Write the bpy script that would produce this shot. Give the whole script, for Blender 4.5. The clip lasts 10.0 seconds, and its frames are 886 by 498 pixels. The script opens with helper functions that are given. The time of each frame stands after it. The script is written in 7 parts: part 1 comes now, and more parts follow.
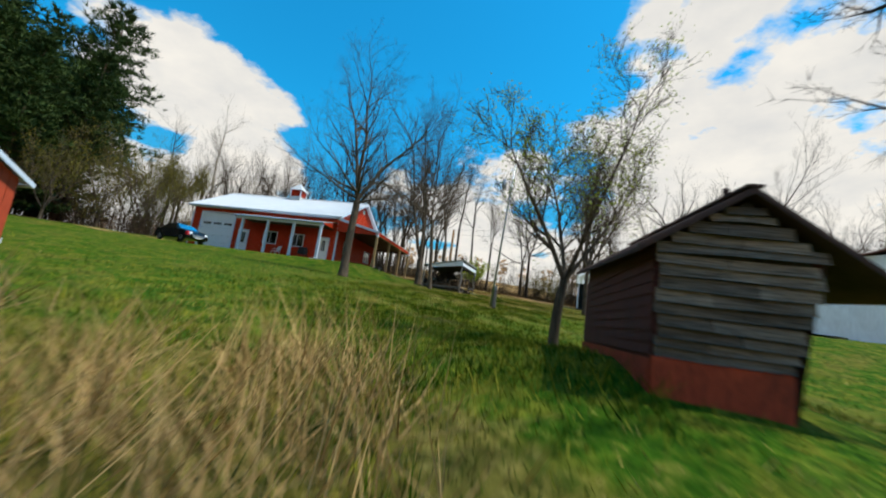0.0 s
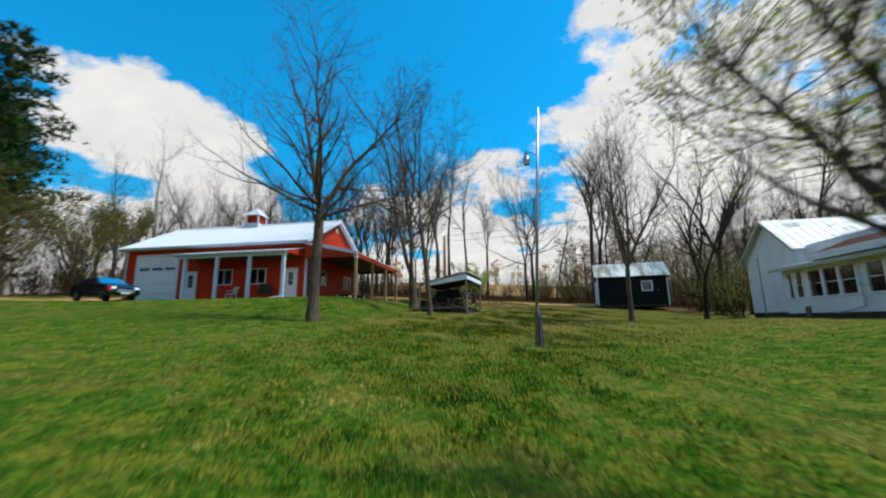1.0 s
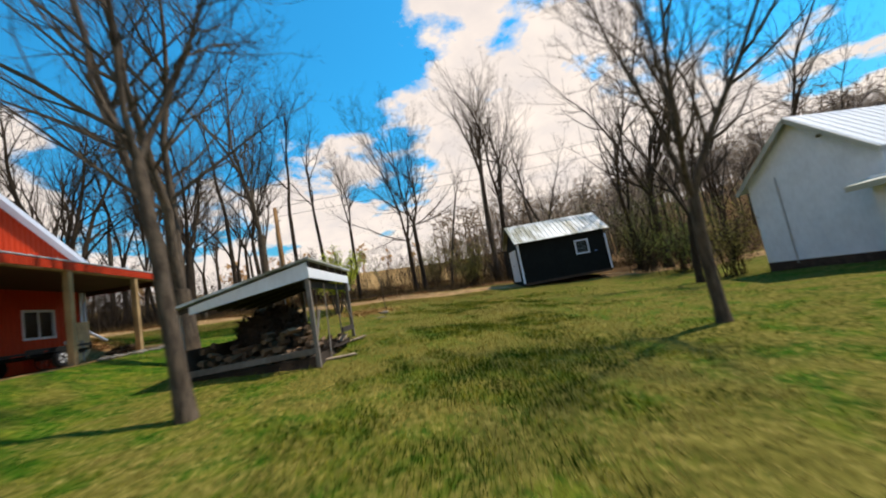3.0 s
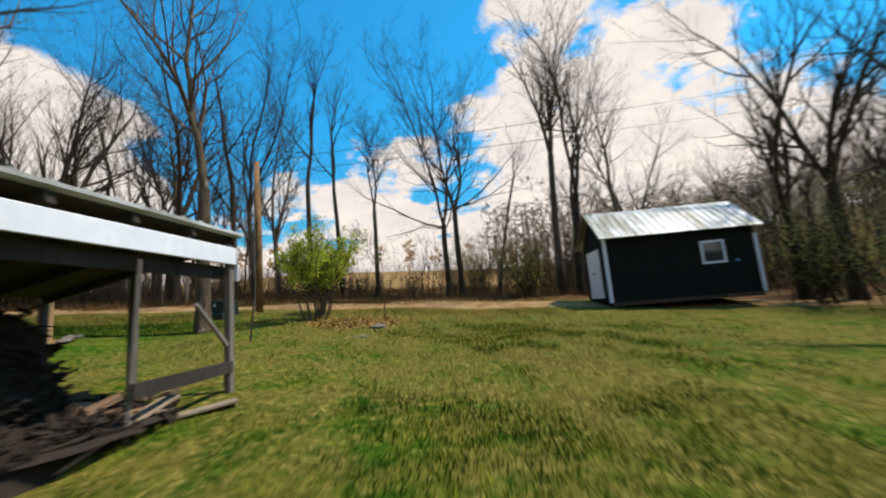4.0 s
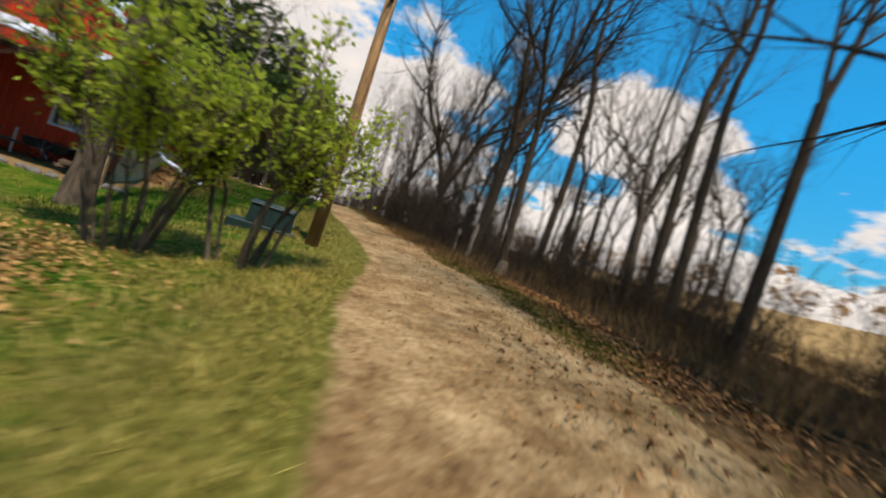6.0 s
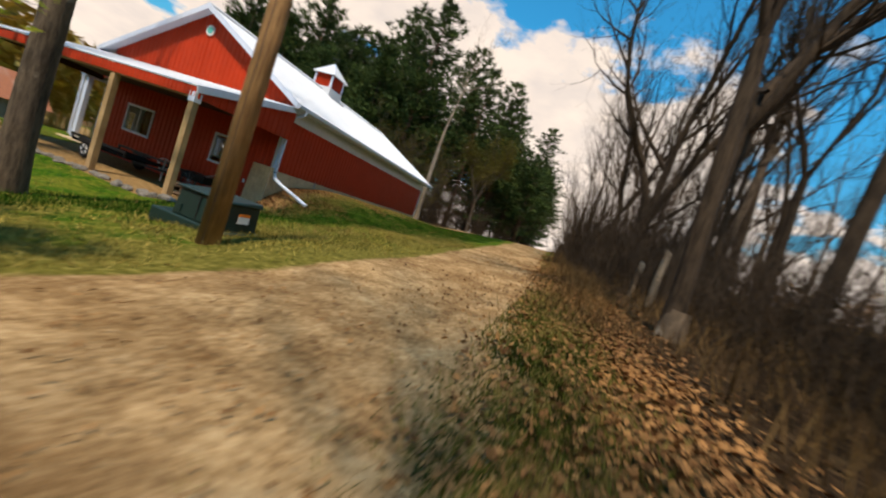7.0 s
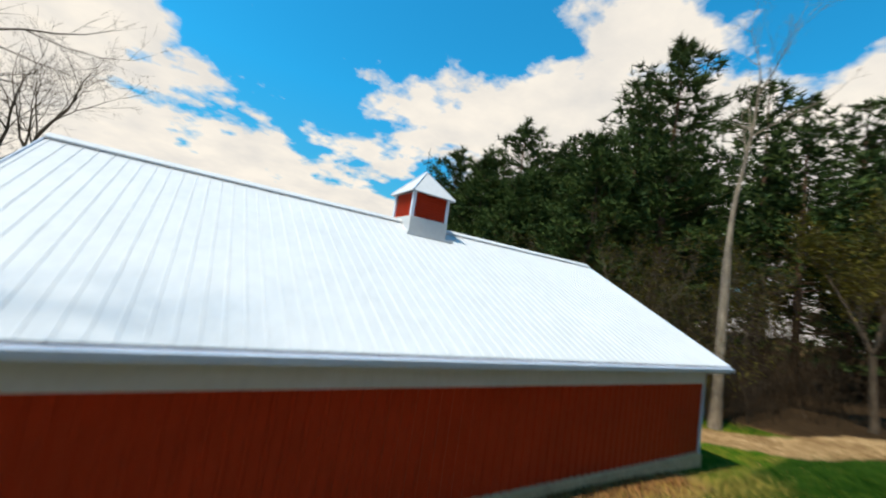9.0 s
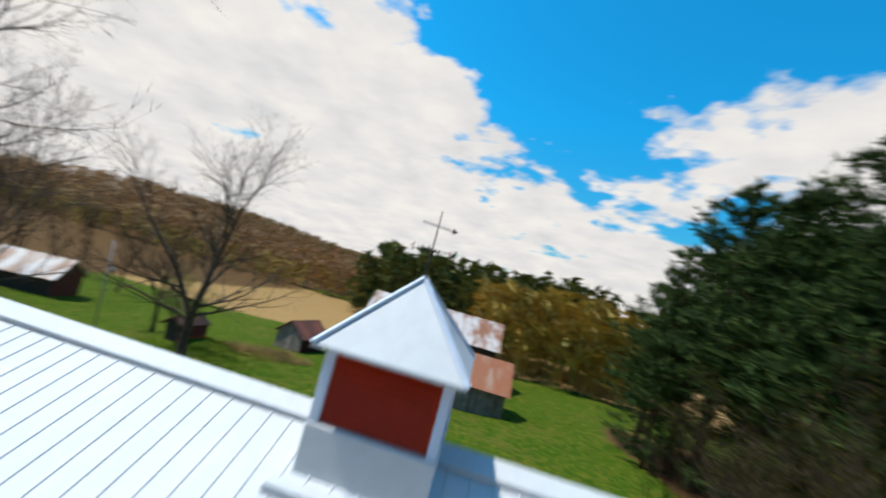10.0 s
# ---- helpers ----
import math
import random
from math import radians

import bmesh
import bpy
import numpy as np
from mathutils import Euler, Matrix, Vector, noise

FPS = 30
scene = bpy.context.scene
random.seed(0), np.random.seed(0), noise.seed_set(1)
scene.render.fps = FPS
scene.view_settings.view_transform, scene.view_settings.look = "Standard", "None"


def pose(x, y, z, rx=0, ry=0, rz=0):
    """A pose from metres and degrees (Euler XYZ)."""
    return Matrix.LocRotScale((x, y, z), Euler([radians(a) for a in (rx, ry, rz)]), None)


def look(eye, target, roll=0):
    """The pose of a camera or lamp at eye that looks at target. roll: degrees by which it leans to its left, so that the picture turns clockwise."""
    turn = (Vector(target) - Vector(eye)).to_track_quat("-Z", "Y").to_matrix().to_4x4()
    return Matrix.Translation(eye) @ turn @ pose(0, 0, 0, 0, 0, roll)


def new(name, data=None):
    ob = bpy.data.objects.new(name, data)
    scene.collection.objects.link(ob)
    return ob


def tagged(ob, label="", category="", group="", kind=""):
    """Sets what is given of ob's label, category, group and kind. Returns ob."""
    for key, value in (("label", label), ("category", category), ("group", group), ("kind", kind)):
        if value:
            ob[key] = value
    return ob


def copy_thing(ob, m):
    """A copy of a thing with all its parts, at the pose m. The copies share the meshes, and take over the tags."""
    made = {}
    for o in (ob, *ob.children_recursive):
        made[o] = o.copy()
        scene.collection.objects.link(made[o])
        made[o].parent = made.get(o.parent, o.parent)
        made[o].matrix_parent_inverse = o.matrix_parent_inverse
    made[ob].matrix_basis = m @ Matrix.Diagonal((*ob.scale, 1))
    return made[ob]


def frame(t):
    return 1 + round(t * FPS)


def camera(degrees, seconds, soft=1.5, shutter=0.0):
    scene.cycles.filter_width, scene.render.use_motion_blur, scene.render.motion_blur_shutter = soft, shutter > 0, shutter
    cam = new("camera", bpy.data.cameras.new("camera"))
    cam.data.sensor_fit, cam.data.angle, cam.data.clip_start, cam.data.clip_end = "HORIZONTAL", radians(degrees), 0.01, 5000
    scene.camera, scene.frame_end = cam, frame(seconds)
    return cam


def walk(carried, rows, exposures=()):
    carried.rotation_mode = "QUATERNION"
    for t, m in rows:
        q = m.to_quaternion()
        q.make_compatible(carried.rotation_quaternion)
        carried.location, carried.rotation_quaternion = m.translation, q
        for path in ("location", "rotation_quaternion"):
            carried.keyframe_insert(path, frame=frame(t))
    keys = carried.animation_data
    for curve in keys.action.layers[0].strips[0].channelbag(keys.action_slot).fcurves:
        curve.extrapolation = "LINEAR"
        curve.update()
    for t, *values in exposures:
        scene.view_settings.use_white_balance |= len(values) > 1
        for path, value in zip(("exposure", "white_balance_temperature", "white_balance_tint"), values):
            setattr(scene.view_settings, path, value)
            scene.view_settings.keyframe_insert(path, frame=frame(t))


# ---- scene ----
cam = camera(97.8, 10.0, soft=2.0, shutter=0.36)
PATH = [
    (0, (15.715, -30.394, -2.976), (15.314, -28.462, -2.648), 7.8),
    (0.5, (15.03, -27.655, -2.202), (14.603, -25.737, -1.831), 4.8),
    (1, (13.856, -24.772, -1.702), (13.53, -22.834, -1.333), -0.7),
    (1.5, (12.79, -21.342, -1.034), (12.685, -19.371, -0.707), -7.5),
    (2, (12.184, -17.951, -0.44), (12.342, -15.974, -0.181), -11.1),
    (2.5, (12.152, -14.335, -0.321), (12.491, -12.376, -0.103), -11.6),
    (2.7, (12.329, -12.856, -0.208), (12.702, -10.903, 0.009), -11.1),
    (3.8, (14.536, -3.741, 0.038), (14.717, -1.769, 0.314), -6.0),
    (4, (14.816, -2.31, 0.034), (14.894, -0.332, 0.322), -4.8),
    (4.5, (16.02, 1.738, 0.118), (15.714, 3.689, 0.435), 0.4),
    (5, (17.287, 5.997, 0.503), (16.418, 7.782, 0.742), 6.8),
    (5.5, (17.734, 10.347, 0.666), (16.269, 11.703, 0.79), 13.9),
    (5.7, (17.547, 11.993, 0.851), (15.891, 13.11, 0.935), 16.1),
    (6.8, (12.886, 18.75, 1.796), (10.914, 18.442, 1.674), 20.2),
    (7, (11.737, 19.279, 1.74), (9.809, 18.761, 1.615), 19.2),
    (7.5, (8.417, 19.735, 1.805), (6.668, 18.767, 1.728), 15.2),
    (8, (4.714, 18.464, 2.648), (3.176, 17.186, 2.662), 11.2),
    (8.5, (1.058, 16.686, 3.663), (-0.246, 15.176, 3.798), 9.3),
    (9, (-2.268, 14.42, 5.034), (-3.324, 12.731, 5.219), 8.7),
    (9.5, (-5.435, 11.42, 6.444), (-6.084, 9.546, 6.7), 9.7),
    (10, (-8.119, 8.551, 8.305), (-7.843, 6.574, 8.433), 14.8),
]
walk(cam, [(t, look(eye, target, roll)) for t, eye, target, roll in PATH], [(0.0, 0.05, 6350, 7), (0.5, 0.02, 6300, 6), (1.0, 0.02, 6100, 8), (1.7, 0.08, 6200, 9), (2.5, 0.15, 6900, 16), (4.0, 0.13, 6700, 14), (5.5, 0.08, 6400, 12), (7.0, 0.1, 7300, 17), (8.0, 0.1, 6900, 15), (8.5, 0.06, 6400, 6), (9.0, 0.1, 6700, 8), (9.5, 0.0, 6200, 6), (10.0, 0.0, 6200, 9)])


# ---- light ----
SUN_AZ, SUN_EL = radians(83.0), radians(61.0)  # azimuth clockwise from +y
sun_dir = Vector((math.sin(SUN_AZ) * math.cos(SUN_EL), math.cos(SUN_AZ) * math.cos(SUN_EL), math.sin(SUN_EL)))
sun_data = bpy.data.lights.new("sun", "SUN")
sun_data.energy, sun_data.angle, sun_data.color = 5.0, radians(2.0), (1.0, 0.93, 0.82)
sun = new("sun", sun_data)
sun.matrix_basis = look(sun_dir * 200, (0, 0, 0))


def make_sky():
    w = bpy.data.worlds.new("sky")
    scene.world = w
    w.use_nodes = True
    nt = w.node_tree
    nt.nodes.clear()
    N, L = nt.nodes.new, nt.links.new
    out, bg = N("ShaderNodeOutputWorld"), N("ShaderNodeBackground")
    sky = N("ShaderNodeTexSky")
    sky.sky_type, sky.sun_disc = "NISHITA", False
    sky.sun_elevation, sky.sun_rotation = SUN_EL, SUN_AZ
    sky.air_density, sky.dust_density, sky.ozone_density = 1.2, 0.3, 3.0
    tint = N("ShaderNodeMix")
    tint.data_type, tint.blend_type = "RGBA", "MULTIPLY"
    tint.inputs[0].default_value = 1.0
    L(sky.outputs[0], tint.inputs[6])
    co, sep = N("ShaderNodeTexCoord"), N("ShaderNodeSeparateXYZ")
    L(co.outputs["Generated"], sep.inputs[0])
    deep = N("ShaderNodeValToRGB")
    deep.color_ramp.elements[0].position, deep.color_ramp.elements[0].color = 0.02, SKY_LOW
    deep.color_ramp.elements[1].position, deep.color_ramp.elements[1].color = 0.42, SKY_TINT
    L(sep.outputs[2], deep.inputs[0])
    L(deep.outputs[0], tint.inputs[7])

    def math_node(op, a, b):
        n = N("ShaderNodeMath")
        n.operation = op
        for k, v in ((0, a), (1, b)):
            if isinstance(v, (int, float)):
                n.inputs[k].default_value = v
            else:
                L(v, n.inputs[k])
        return n.outputs[0]

    zz = math_node("ADD", math_node("MAXIMUM", sep.outputs[2], 0.0), 0.22)
    flat = N("ShaderNodeCombineXYZ")
    L(math_node("DIVIDE", sep.outputs[0], zz), flat.inputs[0])
    L(math_node("DIVIDE", sep.outputs[1], zz), flat.inputs[1])
    flat.inputs[2].default_value = CLOUD_SEED
    big, fine = N("ShaderNodeTexNoise"), N("ShaderNodeTexNoise")
    for n, sc, de in ((big, 1.15, 7.0), (fine, 4.0, 6.0)):
        n.inputs["Scale"].default_value, n.inputs["Detail"].default_value = sc, de
        n.inputs["Roughness"].default_value = 0.58
        L(flat.outputs[0], n.inputs["Vector"])
    both = math_node("ADD", math_node("MULTIPLY", big.outputs[0], 0.8), math_node("MULTIPLY", fine.outputs[0], 0.2))
    puff = N("ShaderNodeTexNoise")
    puff.inputs["Scale"].default_value, puff.inputs["Detail"].default_value, puff.inputs["Roughness"].default_value = 5.5, 5.0, 0.6
    L(flat.outputs[0], puff.inputs["Vector"])
    both = math_node("ADD", both, math_node("MULTIPLY", math_node("SUBTRACT", puff.outputs[0], 0.5), 0.2))
    for az, el, wide, amount in CLOUD_BANKS:
        dot = N("ShaderNodeVectorMath")
        dot.operation = "DOT_PRODUCT"
        L(co.outputs["Generated"], dot.inputs[0])
        a, e = radians(az), radians(el)
        dot.inputs[1].default_value = (math.sin(a) * math.cos(e), math.cos(a) * math.cos(e), math.sin(e))
        fall = math_node("MULTIPLY", math_node("SUBTRACT", dot.outputs["Value"], 1.0), 1.0 / (1 - math.cos(radians(wide))))
        both = math_node("ADD", both, math_node("MULTIPLY", math_node("EXPONENT", fall, 0.0), amount))
    low = math_node("SUBTRACT", 0.55, math_node("MULTIPLY", sep.outputs[2], 0.5))
    both = math_node("ADD", both, math_node("MULTIPLY", math_node("MAXIMUM", low, 0.0), 0.2))
    bank = math_node("MAXIMUM", math_node("SUBTRACT", 0.3, sep.outputs[2]), 0.0)
    both = math_node("ADD", both, math_node("MULTIPLY", bank, 0.45))
    cover = N("ShaderNodeMapRange")
    cover.inputs[1].default_value, cover.inputs[2].default_value = CLOUD_EDGE, CLOUD_EDGE + 0.045
    L(both, cover.inputs[0])
    shade = N("ShaderNodeValToRGB")
    shade.color_ramp.elements[0].position, shade.color_ramp.elements[0].color = 0.35, CLOUD_LIT
    shade.color_ramp.elements[1].position, shade.color_ramp.elements[1].color = 0.75, CLOUD_CORE
    L(fine.outputs[0], shade.inputs[0])
    mix = N("ShaderNodeMix")
    mix.data_type = "RGBA"
    L(cover.outputs[0], mix.inputs[0])
    L(tint.outputs[2], mix.inputs[6])
    L(shade.outputs[0], mix.inputs[7])
    L(mix.outputs[2], bg.inputs[0])
    bg.inputs[1].default_value = SKY_POWER
    L(bg.outputs[0], out.inputs[0])


SKY_POWER = 0.07
SKY_TINT, SKY_LOW = (0.22, 2.25, 2.8, 1), (0.5, 1.2, 1.35, 1)
CLOUD_LIT, CLOUD_CORE = (13.2, 12.3, 11.2, 1), (10.0, 9.7, 9.5, 1)
CLOUD_SEED, CLOUD_EDGE = 8.3, 0.555
# banks and gaps in the broken cloud: azimuth, height, width in degrees, amount
CLOUD_BANKS = [(-95, 21, 13, 0.11), (-158, 24, 11, 0.08), (-42, 13, 13, 0.12), (-14, 11, 12, 0.1), (0, 88, 32, -0.3), (-26, 42, 22, -0.2), (-4, 38, 13, -0.1), (34, 27, 20, 0.12), (-54, 25, 11, 0.1), (140, 15, 22, 0.12), (154, 26, 11, 0.07),
               # the gap at azimuth 97 is out of view, added to deepen eastern shade
               (-166, 34, 19, -0.16), (-166, 15, 11, 0.07), (-146, 30, 8, 0.03), (-118, 30, 13, 0.07), (-100, 36, 10, -0.1), (174, 19, 7, -0.07), (97, 36, 22, -0.3), (9, 19, 8, -0.09), (-151, 33, 9, -0.12)]
make_sky()

# ---- materials ----


class Nodes:
    """A small builder for node materials."""

    def __init__(self, name):
        self.m = bpy.data.materials.new(name)
        self.m.use_nodes = True
        self.nt = self.m.node_tree
        self.p = self.nt.nodes["Principled BSDF"]
        self.co = self.nt.nodes.new("ShaderNodeTexCoord")

    def link(self, a, b):
        self.nt.links.new(a, b)

    def noise(self, scale, detail=4.0, stretch=None, rough=0.55):
        n = self.nt.nodes.new("ShaderNodeTexNoise")
        n.inputs["Scale"].default_value, n.inputs["Detail"].default_value = scale, detail
        n.inputs["Roughness"].default_value = rough
        src = self.co.outputs["Object"]
        if stretch:
            mp = self.nt.nodes.new("ShaderNodeMapping")
            mp.inputs["Scale"].default_value = stretch
            self.link(src, mp.inputs[0])
            src = mp.outputs[0]
        self.link(src, n.inputs["Vector"])
        return n.outputs[0]

    def ramp(self, src, *stops):
        r = self.nt.nodes.new("ShaderNodeValToRGB")
        e = r.color_ramp.elements
        while len(e) < len(stops):
            e.new(0.5)
        for k, (at, c) in enumerate(stops):
            e[k].position, e[k].color = at, (*c, 1) if len(c) == 3 else c
        self.link(src, r.inputs[0])
        return r.outputs[0]

    def mix(self, fac, a, b, mode="MIX"):
        n = self.nt.nodes.new("ShaderNodeMix")
        n.data_type, n.blend_type = "RGBA", mode
        for k, v in ((0, fac), (6, a), (7, b)):
            if isinstance(v, (int, float)):
                n.inputs[k].default_value = v
            elif isinstance(v, tuple):
                n.inputs[k].default_value = (*v, 1) if len(v) == 3 else v
            else:
                self.link(v, n.inputs[k])
        return n.outputs[2]

    def calc(self, op, a, b=0.0, clamp=False):
        n = self.nt.nodes.new("ShaderNodeMath")
        n.operation, n.use_clamp = op, clamp
        for k, v in ((0, a), (1, b)):
            if isinstance(v, (int, float)):
                n.inputs[k].default_value = v
            else:
                self.link(v, n.inputs[k])
        return n.outputs[0]

    def attr(self, name):
        n = self.nt.nodes.new("ShaderNodeAttribute")
        n.attribute_name = name
        return n.outputs["Fac"]

    def island(self):
        return self.nt.nodes.new("ShaderNodeNewGeometry").outputs["Random Per Island"]

    def piece(self):
        return self.nt.nodes.new("ShaderNodeObjectInfo").outputs["Random"]

    def done(self, color, rough=0.7, metal=0.0, bump=None, strength=0.3, dist=0.01, spec=0.4):
        if isinstance(color, tuple):
            self.p.inputs["Base Color"].default_value = (*color, 1)
        else:
            self.link(color, self.p.inputs["Base Color"])
        for key, v in (("Roughness", rough), ("Metallic", metal), ("Specular IOR Level", spec)):
            if isinstance(v, (int, float)):
                self.p.inputs[key].default_value = v
            else:
                self.link(v, self.p.inputs[key])
        if bump is not None:
            b = self.nt.nodes.new("ShaderNodeBump")
            b.inputs["Strength"].default_value, b.inputs["Distance"].default_value = strength, dist
            self.link(bump, b.inputs["Height"])
            self.link(b.outputs[0], self.p.inputs["Normal"])
        return self.m


def scaled(c, k):
    return tuple(min(1.0, v * k) for v in c)


def painted(name, c, rough=0.5, wear=0.12, metal=0.0, scale=1.3, spec=0.4):
    """Paint or coated metal with stains at two scales."""
    n = Nodes(name)
    a = n.ramp(n.noise(scale, 5), (0.3, scaled(c, 1 - wear)), (0.7, scaled(c, 1 + wear * 0.5)))
    b = n.ramp(n.noise(scale * 9, 6, (1, 1, 0.3)), (0.35, (1 - wear,) * 3), (0.6, (1, 1, 1)))
    f = n.noise(60, 3)
    return n.done(n.mix(1.0, a, b, "MULTIPLY"), n.calc("ADD", n.calc("MULTIPLY", f, 0.2), rough - 0.1), metal, f, 0.06, 0.004, spec)


def wooden(name, c1, c2, along=(0.6, 0.6, 9), rough=0.8, per_piece=True):
    """Weathered boards; grain runs along the axis with the small scale."""
    n = Nodes(name)
    g = n.noise(6, 6, along, 0.65)
    base = n.ramp(g, (0.3, c1), (0.7, c2))
    blotch = n.ramp(n.noise(1.6, 4), (0.3, (0.62, 0.6, 0.58)), (0.65, (1, 1, 1)))
    col = n.mix(1.0, base, blotch, "MULTIPLY")
    if per_piece:
        col = n.mix(1.0, col, n.ramp(n.piece(), (0.0, (0.5, 0.48, 0.46)), (0.6, (1.0, 0.98, 0.95)), (1.0, (1.45, 1.38, 1.3))), "MULTIPLY")
    return n.done(col, rough, 0.0, g, 0.5, 0.006, 0.25)


def metal_sheet(name, c, c_rust=None, rust=0.0, rough=0.35):
    n = Nodes(name)
    a = n.ramp(n.noise(0.7, 4), (0.3, scaled(c, 0.93)), (0.7, c))
    col = n.mix(1.0, a, n.ramp(n.noise(7, 5, (1, 0.2, 1)), (0.3, (0.93,) * 3), (0.6, (1, 1, 1))), "MULTIPLY")
    if c_rust:
        m = n.ramp(n.noise(0.55, 6, (1.6, 0.5, 0.5), 0.62), (0.5 - rust * 0.4, (0, 0, 0)), (0.62 - rust * 0.3, (1, 1, 1)))
        r = n.ramp(n.noise(9, 5), (0.3, scaled(c_rust, 0.6)), (0.7, c_rust))
        col = n.mix(m, col, r)
    f = n.noise(30, 4)
    return n.done(col, rough, 0.0, f, 0.05, 0.004, 0.5)


RED = (0.46, 0.039, 0.0108)
m_red = painted("red_coated_steel", RED, 0.42, 0.1, spec=0.15)
m_white_roof = metal_sheet("white_coated_steel", (0.6, 0.62, 0.63), rough=0.6)
m_trim = painted("white_trim", (0.6, 0.67, 0.78), 0.45, 0.06)
m_door_white = painted("white_door_paint", (0.76, 0.79, 0.83), 0.45, 0.05)
m_post_wood = wooden("treated_post_wood", (0.32, 0.2, 0.09), (0.46, 0.31, 0.15), (8, 8, 0.5), 0.75, False)
m_old_wood = wooden("silvered_barn_wood", (0.055, 0.042, 0.032), (0.3, 0.24, 0.185), (0.5, 7, 9), 0.85)
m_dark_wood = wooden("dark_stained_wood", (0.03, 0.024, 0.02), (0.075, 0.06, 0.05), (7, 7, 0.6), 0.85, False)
m_grey_wood = wooden("grey_weathered_wood", (0.15, 0.13, 0.11), (0.33, 0.3, 0.27), (7, 7, 0.6), 0.85)
m_pole_wood = wooden("orange_pole_wood", (0.12, 0.055, 0.02), (0.44, 0.25, 0.095), (9, 9, 0.35), 0.8, False)
m_red_wood = painted("faded_red_boards", (0.075, 0.012, 0.007), 0.75, 0.3, scale=2.2)
m_red_base = painted("worn_red_skirting", (0.36, 0.045, 0.011), 0.75, 0.35, scale=3)
m_orange_wood = painted("bright_red_orange_boards", (0.42, 0.055, 0.015), 0.65, 0.15, scale=2.0)
m_black_green = painted("blackish_green_siding", (0.007, 0.0095, 0.0095), 0.8, 0.3, spec=0.15)
m_house_white = painted("white_house_siding", (0.8, 0.83, 0.87), 0.55, 0.09)
m_house_trim = painted("cream_grey_trim", (0.46, 0.45, 0.36), 0.6, 0.12)
m_brown_shingle = painted("brown_shingle", (0.085, 0.034, 0.02), 0.9, 0.25, scale=4, spec=0.05)
m_shed_roof = metal_sheet("mossy_white_tin", (0.58, 0.6, 0.58), (0.2, 0.2, 0.12), 0.12, 0.5)
m_rust_roof = metal_sheet("rusty_white_tin", (0.55, 0.52, 0.5), (0.3, 0.12, 0.05), 0.2, 0.55)
m_orange_roof = metal_sheet("orange_rust_tin", (0.38, 0.25, 0.18), (0.36, 0.12, 0.045), 0.5, 0.6)
m_redbrown_roof = metal_sheet("red_brown_tin", (0.17, 0.075, 0.05), (0.06, 0.024, 0.016), 0.3, 0.85)
m_concrete = painted("concrete", (0.6, 0.44, 0.25), 0.9, 0.2, scale=2.5, spec=0.2)
m_dark = painted("near_black_paint", (0.012, 0.012, 0.013), 0.5, 0.2)
m_black_board = painted("matt_black_boards", (0.012, 0.011, 0.01), 0.95, 0.3, spec=0.05)
# indoor and under-porch surfaces: dimness is put into this dark colour
m_interior_shade = painted("shade_dark_interior", (0.05, 0.045, 0.04), 0.9, 0.2)
# lean-to ceiling colour, taken very dark to carry the deep shade below it
m_ceiling_shade = painted("shade_dark_ceiling", (0.06, 0.022, 0.015), 0.8, 0.2)
m_galv = painted("galvanised_steel", (0.36, 0.38, 0.4), 0.4, 0.15, 0.8)
m_green_box = painted("dark_green_enamel", (0.008, 0.026, 0.021), 0.45, 0.2)
m_label = painted("white_label", (0.7, 0.7, 0.66), 0.5, 0.05)
m_orange_label = painted("orange_label", (0.75, 0.2, 0.02), 0.5, 0.05)
m_car = painted("black_car_paint", (0.008, 0.009, 0.012), 0.15, 0.05, 0.0, spec=0.6)
m_tyre = painted("tyre_rubber", (0.015, 0.015, 0.016), 0.85, 0.2)
m_rim = painted("alloy_rim", (0.5, 0.5, 0.52), 0.3, 0.1, 0.9)
m_tail = painted("red_lamp_lens", (0.55, 0.02, 0.03), 0.2, 0.05)
m_lamp_clear = painted("clear_lamp_lens", (0.7, 0.72, 0.75), 0.15, 0.05)
m_plastic = painted("white_plastic", (0.75, 0.74, 0.7), 0.4, 0.06)
m_blue_metal = painted("blue_plaque_paint", (0.05, 0.13, 0.3), 0.4, 0.2)
m_footing = painted("brown_footing_stone", (0.09, 0.06, 0.045), 0.9, 0.4, scale=6, spec=0.1)
m_rock = painted("field_stone", (0.2, 0.175, 0.14), 0.9, 0.35, scale=6, spec=0.2)
m_teal = painted("teal_badge", (0.08, 0.42, 0.36), 0.5, 0.1)


def glassy(name):
    n = Nodes(name)
    n.p.inputs["Transmission Weight"].default_value = 1.0
    n.p.inputs["IOR"].default_value = 1.45
    return n.done((0.85, 0.9, 0.92), 0.03)


m_glass = glassy("window_glass")


def bark(name, c1, c2):
    n = Nodes(name)
    g = n.noise(11, 6, (1, 1, 0.18), 0.7)
    col = n.mix(1.0, n.ramp(g, (0.35, c1), (0.68, c2)), n.ramp(n.noise(1.1, 3), (0.3, (0.7, 0.7, 0.72)), (0.7, (1.1, 1.08, 1.0))), "MULTIPLY")
    return n.done(col, 0.9, 0.0, g, 0.8, 0.03, 0.15)


